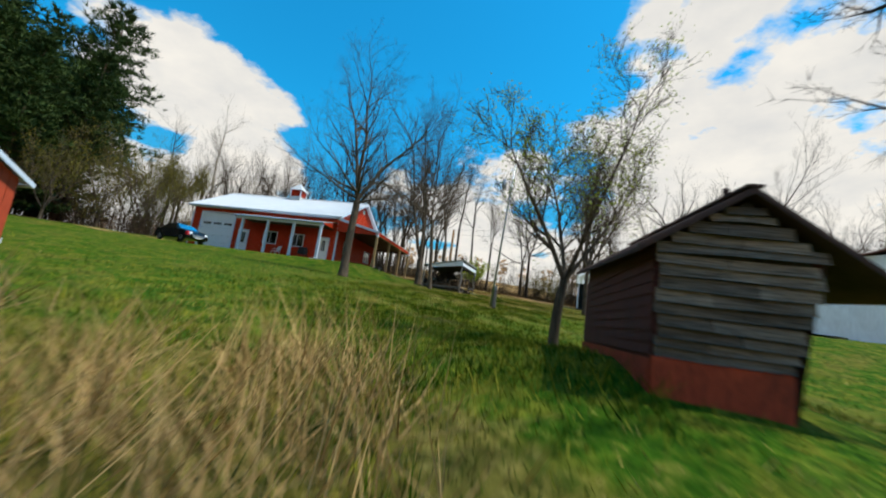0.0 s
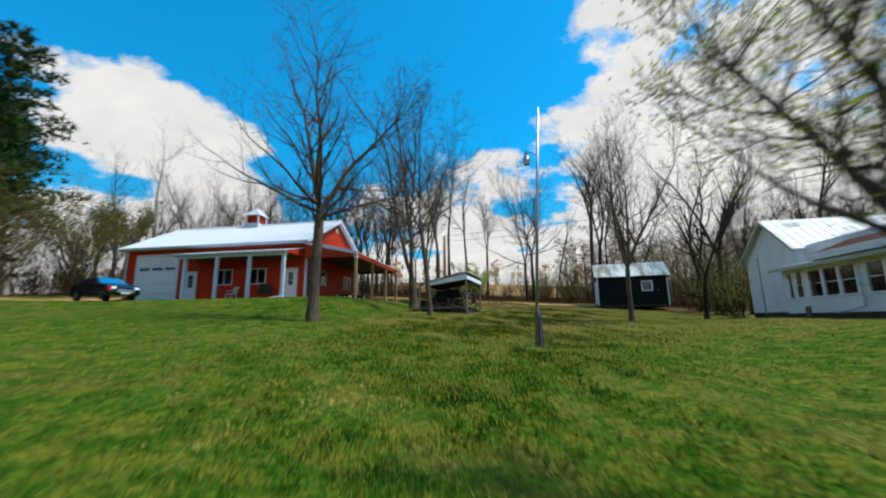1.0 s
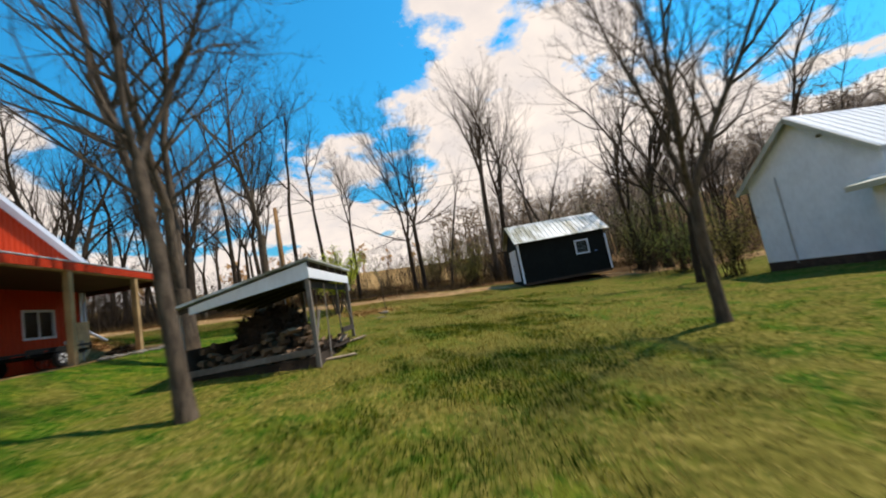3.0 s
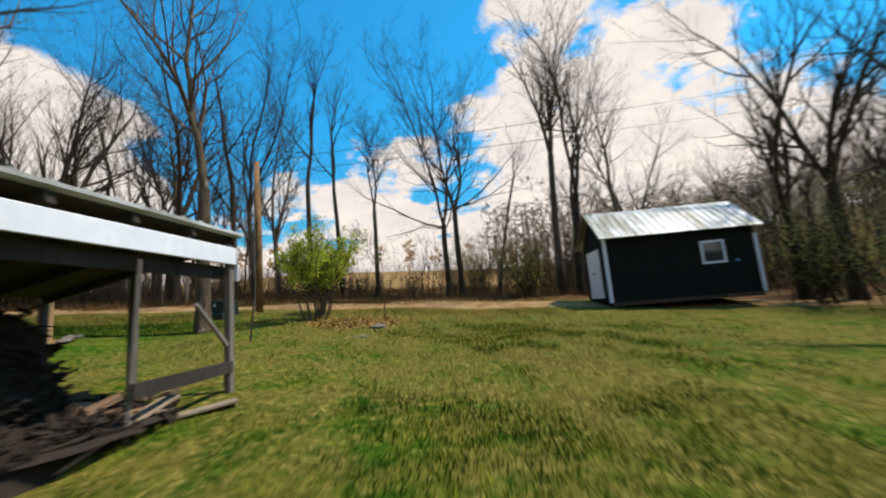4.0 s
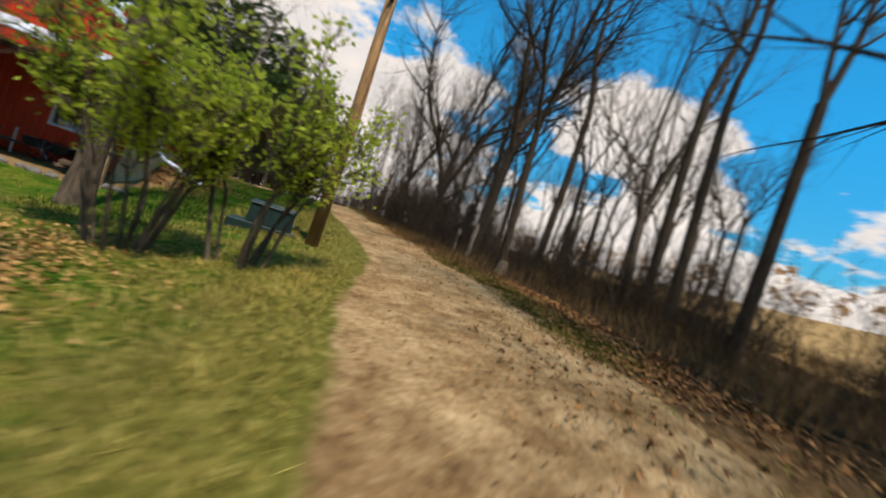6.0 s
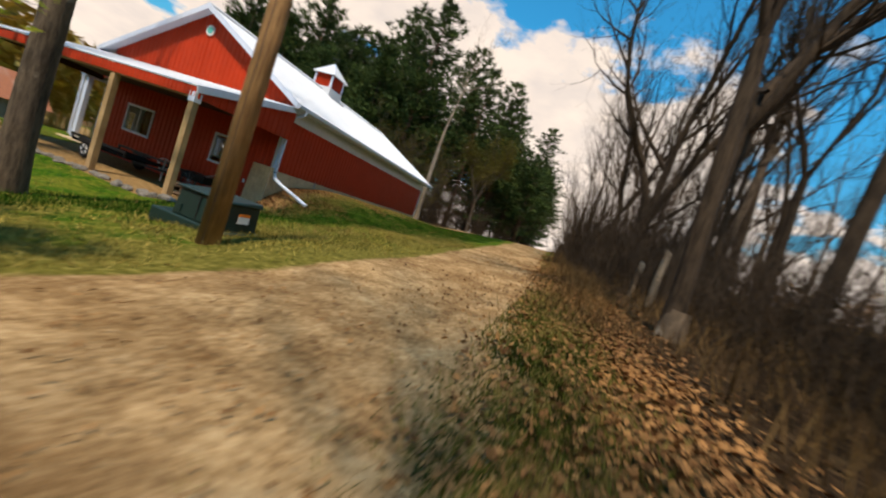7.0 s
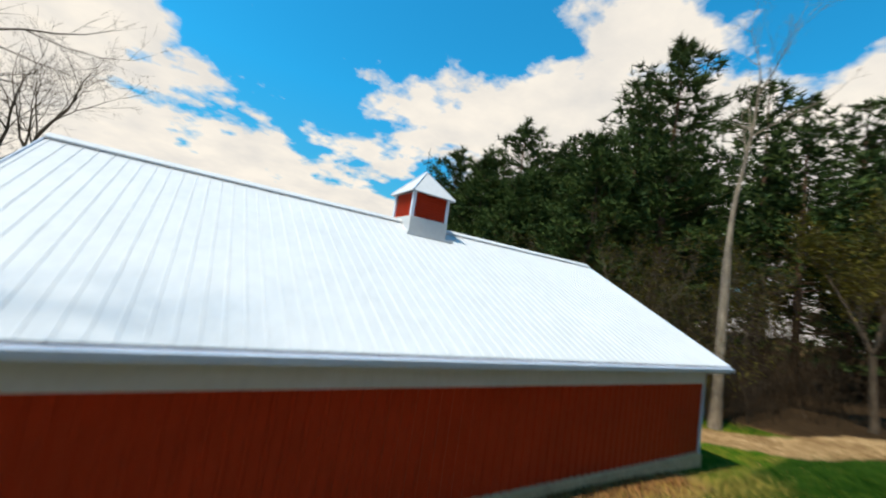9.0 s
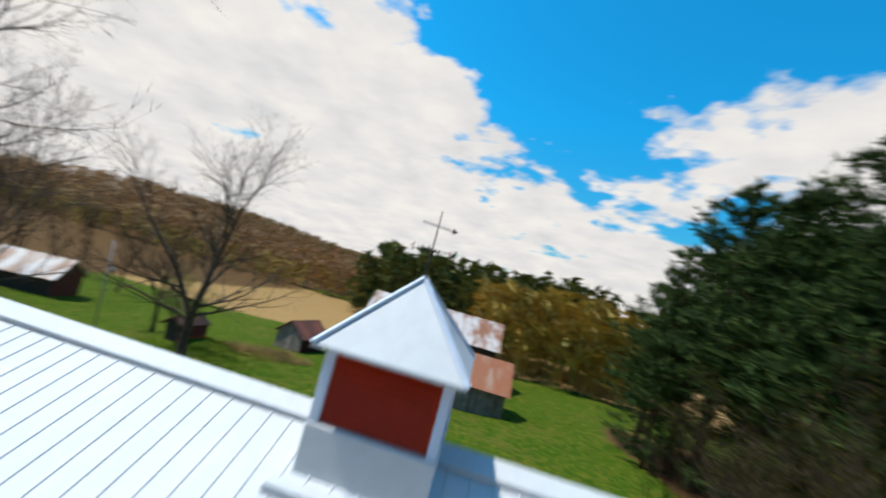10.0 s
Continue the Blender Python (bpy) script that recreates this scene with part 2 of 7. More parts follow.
m_bark = bark("grey_brown_bark", (0.045, 0.033, 0.023), (0.16, 0.12, 0.085))
m_bark_dark = bark("dark_bark", (0.022, 0.015, 0.009), (0.08, 0.056, 0.036))
m_bark_light = bark("patched_pale_bark", (0.14, 0.11, 0.08), (0.36, 0.3, 0.23))
m_bark_patch = bark("mottled_pale_bark", (0.045, 0.033, 0.022), (0.17, 0.125, 0.085))
nt_ = m_bark_patch.node_tree
_b = nt_.nodes["Principled BSDF"].inputs["Base Color"]
_n = nt_.nodes.new("ShaderNodeTexNoise")
_n.inputs["Scale"].default_value, _n.inputs["Detail"].default_value = 1.7, 6.0
_c = nt_.nodes.new("ShaderNodeTexCoord")
nt_.links.new(_c.outputs["Object"], _n.inputs["Vector"])
_r = nt_.nodes.new("ShaderNodeValToRGB")
_r.color_ramp.elements[0].position, _r.color_ramp.elements[1].position = 0.6, 0.68
nt_.links.new(_n.outputs[0], _r.inputs[0])
_m = nt_.nodes.new("ShaderNodeMix")
_m.data_type = "RGBA"
_m.inputs[7].default_value = (0.32, 0.27, 0.2, 1)
nt_.links.new(_r.outputs[0], _m.inputs[0])
nt_.links.new(_b.links[0].from_socket, _m.inputs[6])
nt_.links.new(_m.outputs[2], _b)
m_bark_red = bark("reddish_pine_bark", (0.06, 0.035, 0.022), (0.17, 0.1, 0.065))


def leafy(name, c1, c2, thin=0.0):
    n = Nodes(name)
    col = n.ramp(n.island(), (0.0, c1), (1.0, c2))
    col = n.mix(1.0, col, n.ramp(n.noise(0.35, 3), (0.3, (0.65, 0.65, 0.7)), (0.7, (1.2, 1.15, 1.0))), "MULTIPLY")
    if thin:
        glow, both = n.nt.nodes.new("ShaderNodeBsdfTranslucent"), n.nt.nodes.new("ShaderNodeMixShader")
        end = n.nt.nodes["Material Output"].inputs["Surface"]
        n.link(col, glow.inputs["Color"])
        both.inputs[0].default_value = thin
        n.link(n.p.outputs[0], both.inputs[1])
        n.link(glow.outputs[0], both.inputs[2])
        n.link(both.outputs[0], end)
    return n.done(col, 0.75, 0.0, spec=0.08)


m_needles = leafy("pine_needles", (0.014, 0.036, 0.012), (0.075, 0.115, 0.03))
m_needles_dead = leafy("dead_pine_twigs", (0.04, 0.03, 0.02), (0.1, 0.075, 0.05))
m_bud = leafy("spring_buds", (0.08, 0.11, 0.014), (0.17, 0.2, 0.035))
m_bud_olive = leafy("olive_buds", (0.1, 0.09, 0.015), (0.23, 0.2, 0.036))
m_leaf_new = leafy("fresh_leaves", (0.2, 0.27, 0.03), (0.42, 0.48, 0.08), 0.5)
m_leaf_bush = leafy("bright_bush_leaves", (0.36, 0.46, 0.035), (0.6, 0.68, 0.09), 0.5)
def grassy(name, dark, mid, pale):
    """Blades whose colour runs from deep green to yellow in patches."""
    n = Nodes(name)
    big, small = n.noise(1.5, 5, None, 0.6), n.noise(5.0, 4, None, 0.6)
    f = n.calc("ADD", n.calc("MULTIPLY", big, 0.6), n.calc("MULTIPLY", small, 0.4))
    f = n.calc("ADD", f, n.calc("MULTIPLY", n.calc("SUBTRACT", n.island(), 0.5), 0.16))
    return n.done(n.ramp(f, (0.41, dark), (0.5, mid), (0.585, pale)), 0.9, 0.0, spec=0.02)


m_grass = grassy("lawn_blades", (0.006, 0.03, 0.002), (0.05, 0.1, 0.004), (0.29, 0.255, 0.03))
m_grass_dark = grassy("lush_dark_blades", (0.006, 0.028, 0.003), (0.016, 0.058, 0.005), (0.075, 0.11, 0.015))
m_grass_olive = grassy("olive_verge_blades", (0.02, 0.03, 0.005), (0.07, 0.08, 0.013), (0.2, 0.15, 0.045))
m_straw = leafy("beige_straw", (0.2, 0.12, 0.045), (0.54, 0.37, 0.17))
m_leaf_tan = leafy("tan_fallen_leaves", (0.17, 0.08, 0.024), (0.55, 0.33, 0.12))
m_grass_straw = leafy("straw_lawn_blades", (0.16, 0.125, 0.02), (0.46, 0.36, 0.1))
m_grass_brown = leafy("brown_grass_blades", (0.045, 0.026, 0.01), (0.17, 0.105, 0.042))
m_litter = leafy("fallen_leaves", (0.075, 0.032, 0.012), (0.34, 0.175, 0.068))
m_brush = leafy("brown_brush", (0.02, 0.013, 0.007), (0.06, 0.04, 0.023))
m_far_wood = leafy("distant_bare_wood", (0.28, 0.17, 0.09), (0.62, 0.4, 0.2))
m_hill_wood = leafy("grey_hillside_wood", (0.12, 0.09, 0.065), (0.28, 0.21, 0.15))
m_log = wooden("split_log_wood", (0.055, 0.034, 0.02), (0.21, 0.14, 0.085), (7, 0.6, 7), 0.85)
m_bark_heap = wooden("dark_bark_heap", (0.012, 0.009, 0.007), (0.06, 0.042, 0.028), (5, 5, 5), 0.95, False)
m_pale_plank = wooden("pale_plank_wood", (0.16, 0.12, 0.085), (0.42, 0.34, 0.25), (0.7, 7, 7), 0.85)
m_red_tin = metal_sheet("red_brown_tin_roof", (0.22, 0.07, 0.04), (0.12, 0.04, 0.025), 0.3, 0.75)
m_far_green = leafy("distant_pine_wood", (0.07, 0.095, 0.03), (0.2, 0.22, 0.07))
m_far_ochre = leafy("distant_budding_wood", (0.32, 0.23, 0.06), (0.62, 0.46, 0.13))


def ground_material():
    n = Nodes("ground")
    n1, n2, n3 = n.noise(0.22, 5), n.noise(1.1, 6), n.noise(9, 6)
    lush = n.ramp(n3, (0.25, (0.007, 0.027, 0.002)), (0.5, (0.028, 0.076, 0.004)), (0.78, (0.105, 0.15, 0.012)))
    straw = n.ramp(n3, (0.25, (0.04, 0.038, 0.006)), (0.55, (0.12, 0.105, 0.02)), (0.8, (0.27, 0.215, 0.058)))
    mid = n.noise(2.3, 5, None, 0.6)
    lush = n.mix(n.ramp(mid, (0.45, (0, 0, 0)), (0.58, (0.9, 0.9, 0.9))), lush, n.ramp(n3, (0.25, (0.04, 0.054, 0.005)), (0.75, (0.16, 0.165, 0.018))))
    lush = n.mix(n.ramp(n.noise(1.4, 4), (0.56, (0, 0, 0)), (0.7, (0.75, 0.75, 0.75))), lush, (0.014, 0.042, 0.003))
    patch = n.calc("ADD", n.calc("MULTIPLY", n1, 0.5), n.calc("MULTIPLY", n2, 0.5))
    patch = n.ramp(patch, (0.52, (0, 0, 0)), (0.64, (0.8, 0.8, 0.8)))
    col = n.mix(patch, lush, straw)

    def masked(name, soft, below, above):
        m = n.calc("ADD", n.attr(name), n.calc("MULTIPLY", n.calc("SUBTRACT", n2, 0.5), soft))
        m = n.calc("ADD", m, n.calc("MULTIPLY", n.calc("SUBTRACT", n3, 0.5), soft * 0.6))
        return n.mix(n.ramp(m, (0.4, (0, 0, 0)), (0.6, (1, 1, 1))), below, above)

    deep = n.ramp(n3, (0.25, (0.006, 0.02, 0.002)), (0.55, (0.016, 0.045, 0.004)), (0.8, (0.05, 0.08, 0.01)))
    col = masked("bank", 0.6, col, deep)
    col = masked("dry", 0.9, col, straw)
    field = n.ramp(n3, (0.2, (0.2, 0.115, 0.045)), (0.8, (0.4, 0.255, 0.1)))
    col = masked("field", 0.5, col, field)
    litter = n.ramp(n.noise(14, 5), (0.3, (0.045, 0.025, 0.01)), (0.55, (0.11, 0.062, 0.026)), (0.75, (0.25, 0.15, 0.065)))
    col = masked("litter", 0.7, col, litter)
    # dark twiggy soil, its colour also holding the deep shade under the trees
    duff_shade = n.ramp(n.noise(10, 6), (0.3, (0.012, 0.007, 0.004)), (0.55, (0.036, 0.022, 0.011)), (0.8, (0.11, 0.07, 0.033)))
    col = masked("duff_shade", 0.5, col, duff_shade)
    grit = n.calc("ADD", n.calc("MULTIPLY", n.noise(3.2, 6, None, 0.62), 0.45), n.calc("MULTIPLY", n.noise(17, 6, None, 0.7), 0.55))
    dirt = n.ramp(grit, (0.33, (0.08, 0.042, 0.019)), (0.46, (0.22, 0.135, 0.06)), (0.57, (0.34, 0.225, 0.11)), (0.7, (0.5, 0.37, 0.21)))
    dirt = n.mix(1.0, dirt, n.ramp(n.noise(0.9, 5, None, 0.6), (0.36, (0.72, 0.66, 0.6)), (0.62, (1.25, 1.25, 1.25))), "MULTIPLY")
    col = masked("lane", 0.5, col, dirt)
    # lean-to floor sand; also lightens the leafy soil by the north wall
    sand_and_lit_soil = n.ramp(n.noise(7, 6), (0.3, (0.13, 0.078, 0.032)), (0.7, (0.3, 0.19, 0.08)))
    col = masked("sand_and_lit_soil", 0.3, col, sand_and_lit_soil)
    return n.done(col, 0.95, 0.0, n.calc("ADD", n3, n2), 0.7, 0.05, 0.03)


m_ground = ground_material()

# ---- mesh tools ----


class Mesh:
    """Collects faces of one mesh."""

    def __init__(self):
        self.v, self.f = [], []

    def face(self, *pts):
        k = len(self.v)
        self.v += [tuple(p) for p in pts]
        self.f.append(tuple(range(k, k + len(pts))))
        return self

    def box(self, x0, x1, y0, y1, z0, z1, m=None):
        k = len(self.v)
        pts = [(x, y, z) for z in (z0, z1) for y in (y0, y1) for x in (x0, x1)]
        self.v += [tuple(m @ Vector(p)) for p in pts] if m else pts
        self.f += [tuple(k + i for i in q) for q in ((0, 2, 3, 1), (4, 5, 7, 6), (0, 1, 5, 4), (2, 6, 7, 3), (0, 4, 6, 2), (1, 3, 7, 5))]
        return self

    def solid(self, low, high):
        """A prism between two rings of equally many points."""
        k, n = len(self.v), len(low)
        self.v += [tuple(p) for p in low] + [tuple(p) for p in high]
        self.f.append(tuple(range(k + n - 1, k - 1, -1)))
        self.f.append(tuple(range(k + n, k + 2 * n)))
        self.f += [(k + i, k + (i + 1) % n, k + n + (i + 1) % n, k + n + i) for i in range(n)]
        return self

    def beam(self, a, b, w, h, up=(0, 0, 1)):
        """A bar of w by h from a to b."""
        a, b = Vector(a), Vector(b)
        d = (b - a).normalized()
        s = d.cross(Vector(up))
        s = s.normalized() if s.length > 1e-4 else Vector((1, 0, 0))
        u = s.cross(d).normalized()
        ring = [s * w / 2 * i + u * h / 2 * j for i, j in ((-1, -1), (1, -1), (1, 1), (-1, 1))]
        return self.solid([a + r for r in ring], [b + r for r in ring])

    def tube(self, pts, radii, n=8, caps=True):
        rings = []
        ref = Vector((0.3, 0.9, 0.1))
        for i, p in enumerate(pts):
            p = Vector(p)
            d = (Vector(pts[min(i + 1, len(pts) - 1)]) - Vector(pts[max(i - 1, 0)])).normalized()
            s = d.cross(ref)
            s = s.normalized() if s.length > 1e-3 else Vector((1, 0, 0))
            u = d.cross(s)
            k = len(self.v)
            r = radii[i] if isinstance(radii, (list, tuple)) else radii
            self.v += [tuple(p + (s * math.cos(a) + u * math.sin(a)) * r) for a in (2 * math.pi * j / n for j in range(n))]
            rings.append(k)
        for a, b in zip(rings, rings[1:]):
            self.f += [(a + j, a + (j + 1) % n, b + (j + 1) % n, b + j) for j in range(n)]
        if caps:
            self.f += [tuple(rings[0] + j for j in reversed(range(n))), tuple(rings[-1] + j for j in range(n))]
        return self

    def data(self, name, mat, smooth=False):
        me = bpy.data.meshes.new(name)
        me.from_pydata(self.v, [], self.f)
        me.update()
        me.materials.append(mat)
        if smooth:
            me.polygons.foreach_set("use_smooth", [True] * len(me.polygons))
        return me


WORLD = {}


def thing(name, at, label, category, group="", kind="", turn=0.0):
    """An Empty at a thing's base."""
    ob = new(name)
    ob.empty_display_size = 0.2
    ob.matrix_basis = pose(*at, 0, 0, turn)
    WORLD[ob.name] = ob.matrix_basis.copy()
    return tagged(ob, label, category, group, kind)


def part(name, mesh, material, parent, label="", bevel=0.0, smooth=False, local=False):
    """One mesh under a thing or part. Points are world places unless local."""
    me = mesh if isinstance(mesh, bpy.types.Mesh) else mesh.data(name, material, smooth)
    ob = new(name, me)
    ob.parent = parent
    WORLD[ob.name] = WORLD[parent.name] if local else Matrix()
    if not local:
        ob.matrix_parent_inverse = WORLD[parent.name].inverted()
    if bevel:
        b = ob.modifiers.new("edge", "BEVEL")
        b.width, b.segments, b.limit_method, b.angle_limit = bevel, 1, "ANGLE", radians(40)
    return tagged(ob, label)


def single(name, mesh, material, label, category="", group="", kind="", bevel=0.0, smooth=False, at=None):
    ob = new(name, mesh if isinstance(mesh, bpy.types.Mesh) else mesh.data(name, material, smooth))
    if at is not None:
        ob.matrix_basis = at
    if bevel:
        b = ob.modifiers.new("edge", "BEVEL")
        b.width, b.segments, b.limit_method, b.angle_limit = bevel, 1, "ANGLE", radians(40)
    return tagged(ob, label, category, group, kind)


# ---- ground ----
def smooth01(a, b, v):
    t = np.clip((v - a) / (b - a), 0.0, 1.0)
    return t * t * (3 - 2 * t)


def ground_z(x, y):
    """Height of the land: it climbs north and west, with a level pad for the barn."""
    x, y = np.asarray(x, float), np.asarray(y, float)
    a = np.interp(y, [-400, -90, -45, -30, -23, -13, -4, 2, 10, 16, 22, 40, 140, 260, 1500],
                  [-16, -8, -5.2, -4.1, -3.25, -2.14, -1.42, -0.98, -0.36, 0.36, 0.85, 2.4, 13.5, 18, 24])
    xs = np.clip(x, -24, 34)
    z = a - 0.055 * (xs - 10)
    z = z + np.interp(x, [-18, -14.5, -12, -9, -4.5, -3, -1.9, -0.95, -0.2, 0.4, 1.0], [0, 0.3, 0.46, 0.78, 0.93, 1.03, 1.0, 0.9, 0.58, 0.22, 0]) * np.exp(-(np.maximum(y - 9.5, 0) / 2.4) ** 2) * smooth01(6, 8.4, y)
    pad = smooth01(-19, -16, x) * (1 - smooth01(4.0, 7.0, x)) * smooth01(-7.5, -3.2, y) * (1 - smooth01(7.2, 8.0, y - 1.45 * smooth01(-0.5, 0.3, x)))
    z = z * (1 - pad) + (-0.14) * pad
    z = z + 0.7 * np.exp(-((x - 17.8) / 3.2) ** 2 - ((y + 25.7) / 3.3) ** 2)
    far = np.hypot(x - 5, y)
    east = smooth01(45, 190, x) * smooth01(-30, 60, y) * (1 - smooth01(90, 260, y))
    z = z + 15 * east
    z = z + 22 * smooth01(90, 300, -y) * smooth01(30, 280, x) + 5 * smooth01(300, 800, far) * (1 - smooth01(-40, 40, y))
    level = smooth01(18, 27, x) * (1 - smooth01(40, 48, x)) * smooth01(-23, -10.5, y) * (1 - smooth01(3.5, 9, y))
    z = z * (1 - level) + (-1.76) * level
    bump = 0.05 * np.sin(x * 0.9 + 1.3 * np.sin(y * 0.37)) * np.sin(y * 0.7 + 0.8)
    return z + bump * (1 - pad)


def gz(x, y):
    return float(ground_z(x, y))


LANE = [(60, 9.6), (30, 13.4), (22, 14.7), (18.5, 15.4), (16, 15.8), (12, 16.3), (8, 17.3), (3, 17.5), (-8, 17.3), (-30, 17.2), (-150, 17.0)]
SPUR = [(-32, 16.8), (-28, 14.5), (-25, 11.5), (-20, 9.2), (-17.6, 5.0), (-17.5, -3.0), (-22, -9.0)]


def line_distance(x, y, pts):
    best = np.full(np.shape(x), 1e9)
    for (ax, ay), (bx, by) in zip(pts, pts[1:]):
        dx, dy = bx - ax, by - ay
        t = np.clip(((x - ax) * dx + (y - ay) * dy) / (dx * dx + dy * dy), 0, 1)
        best = np.minimum(best, np.hypot(x - ax - t * dx, y - ay - t * dy))
    return best


def build_ground():
    def axis(lo, hi, step, far):
        mid = np.arange(lo, hi + 1e-6, step)
        out, d, grow = [], step, 1.16
        at = hi
        while at < far:
            d *= grow
            at += d
            out.append(at)
        low, d, at = [], step, lo
        while at > -far:
            d *= grow
            at -= d
            low.append(at)
        return np.concatenate([low[::-1], mid, out])

    xs, ys = axis(-30, 36, 0.42, 2600), axis(-36, 30, 0.42, 2600)
    gx, gy = np.meshgrid(xs, ys)
    z = ground_z(gx, gy)
    rng = np.random.RandomState(5)
    z = z + rng.normal(0, 0.012, z.shape)
    nx, ny = len(xs), len(ys)
    verts = np.stack([gx.ravel(), gy.ravel(), z.ravel()], 1)
    i = np.arange(nx * ny).reshape(ny, nx)
    faces = np.stack([i[:-1, :-1], i[:-1, 1:], i[1:, 1:], i[1:, :-1]], -1).reshape(-1, 4)
    me = bpy.data.meshes.new("ground")
    me.from_pydata(verts.tolist(), [], faces.tolist())
    me.polygons.foreach_set("use_smooth", [True] * len(me.polygons))
    x, y = verts[:, 0], verts[:, 1]
    lane = np.maximum(1 - smooth01(0.75, 1.6, line_distance(x, y, LANE)), 1 - smooth01(0.7, 1.5, line_distance(x, y, SPUR)))
    lane = np.maximum(lane, 1 - smooth01(0.9, 1.9, line_distance(x, y, [(15.5, 16.6), (11, 17.9), (6.5, 18.3), (0, 17.8), (-10, 17.5), (-40, 17.3)])))
    field = smooth01(21.5, 26, y) * (1 - 0.85 * smooth01(40, 90, x))
    field = np.maximum(field, smooth01(50, 60, -y) * (1 - smooth01(115, 150, -y)))
    edge = np.interp(x, [-200, -30, 10, 17, 24, 60], [19.6, 19.4, 19.4, 17.6, 16.6, 13.6])
    litter = smooth01(-0.6, 0.8, y - edge) * (1 - smooth01(6, 9, y - edge))
    litter = np.maximum(litter, 0.42 * (1 - smooth01(0.8, 2.2, np.hypot((x - 12.2) / 1.3, y - 11.4))))
    litter = np.maximum(litter, smooth01(20, 24, -x) * (1 - smooth01(13.0, 15.0, y)) * smooth01(-40, -30, y))
    litter = np.maximum(litter, smooth01(26, 31, x) * smooth01(12.5, 15, y))
    litter = np.maximum(litter, np.maximum(smooth01(130, 160, -y), smooth01(48, 70, x)))
    dry = (1 - smooth01(2.0, 5.5, np.hypot((x - 12.2) / 1.3, (y + 29.5) / 0.9))) * 0.95
    dry = np.maximum(dry, 0.6 * (1 - smooth01(0.8, 3.6, line_distance(x, y, [(15, -9), (17.5, -1), (17.5, 6), (19, 10)]))))
    dry = np.maximum(dry, 0.8 * (1 - smooth01(1.2, 5.0, line_distance(x, y, LANE) + 2.2 * (1 - smooth01(-9, -2, x)) * (y < 17))))
    dry = np.maximum(dry, 0.5 * (1 - smooth01(1.0, 5, np.abs(y - 19))))
    sand_and_lit_soil = smooth01(-0.6, 0.3, x) * (1 - smooth01(3.9, 4.6, x)) * smooth01(-0.6, 0.4, y) * (1 - smooth01(9.3, 10.2, y))
    dry = np.maximum(dry, 0.56 * smooth01(1, 7, y) * (1 - smooth01(17, 19, y)) * smooth01(5.5, 9, x))
    # soil and painted shade below the hedgerow bank and the grove
    duff_shade = smooth01(0.9, 2.0, y - edge) * (1 - smooth01(7, 10, y - edge - 9 * (1 - smooth01(0, 10, x)))) * (1 - 0.5 * smooth01(14, 24, x))
    duff_shade = np.maximum(duff_shade, smooth01(20, 24, -x) * (1 - smooth01(12.0, 14.0, y)) * smooth01(-40, -30, y) * 0.7)
    # leafy brown strip, painted paler to offset the barn's shadow on it
    sand_and_lit_soil = np.maximum(sand_and_lit_soil, 0.8 * (1 - smooth01(0.5, 1.3, np.abs(y - 9.5))) * smooth01(-16, -12, x) * (1 - smooth01(0.2, 1.6, x)))
    dry = np.maximum(dry, 0.53 * smooth01(-18, -9, y) * (1 - smooth01(17, 19, y)) * smooth01(5, 8, x))
    bank = smooth01(9.6, 10.4, y) * (1 - smooth01(14.6, 16.0, y + 3.2 * smooth01(-6, 2, x))) * smooth01(-27, -24, x) * (1 - smooth01(-2, 6, x))
    for name, val in (("bank", bank), ("duff_shade", duff_shade), ("lane", lane), ("field", field), ("litter", litter), ("dry", dry), ("sand_and_lit_soil", sand_and_lit_soil)):
        at = me.attributes.new(name, "FLOAT", "POINT")
        at.data.foreach_set("value", np.asarray(val, np.float32))
    me.materials.append(m_ground)
    me.update()
    return tagged(new("ground", me), "sloping green lawn with dry patches, dirt lane and brown field", "ground", kind="structure")


build_ground()


# ---- the red barn ----
BX0, BX1, BY0, BY1 = -14.85, 0.0, 0.0, 9.14
EAVE, RIDGE, RIDGE_Y = 4.0, 6.62, 4.57
PITCH = (RIDGE - EAVE) / 5.07


def roof_z(y):
    return RIDGE - PITCH * abs(y - RIDGE_Y)


def ribbed(at, along, out, spans, pitch=0.2286, depth=0.025):
    """Ribbed steel siding in the plane through at. spans: (u0, u1, low(u), high(u))."""
    at, along, out = Vector(at), Vector(along), Vector(out)
    m = Mesh()

    def p(u, z, d):
        q = at + along * u + out * d
        return (q.x, q.y, z)

    for u0, u1, low, high in spans:
        lo = low if callable(low) else (lambda u, v=low: v)
        hi = high if callable(high) else (lambda u, v=high: v)
        cuts = [(u0, 0.0)]
        k = math.floor(u0 / pitch)
        while k * pitch < u1 + pitch:
            c = k * pitch
            cuts += [(c - 0.045, 0.0), (c - 0.022, depth), (c + 0.022, depth), (c + 0.045, 0.0)]
            k += 1
        cuts = [c for c in cuts if u0 <= c[0] < u1] + [(u1, 0.0)]
        for (ua, da), (ub, db) in zip(cuts, cuts[1:]):
            if hi(ua) - lo(ua) > 0.002 or hi(ub) - lo(ub) > 0.002:
                m.face(p(ua, lo(ua), da), p(ub, lo(ub), db), p(ub, hi(ub), db), p(ua, hi(ua), da))
    return m


def spans_round(u0, u1, low, high, holes):
    """Splits a wall round its openings (u0, u1, z0, z1)."""
    out, u = [], u0
    for a, b, z0, z1 in sorted(holes):
        out.append((u, a, low, high))
        if z0 > low + 0.01:
            out.append((a, b, low, z0))
        out.append((a, b, z1, high))
        u = b
    out.append((u, u1, low, high))
    return [s for s in out if s[1] - s[0] > 0.01]


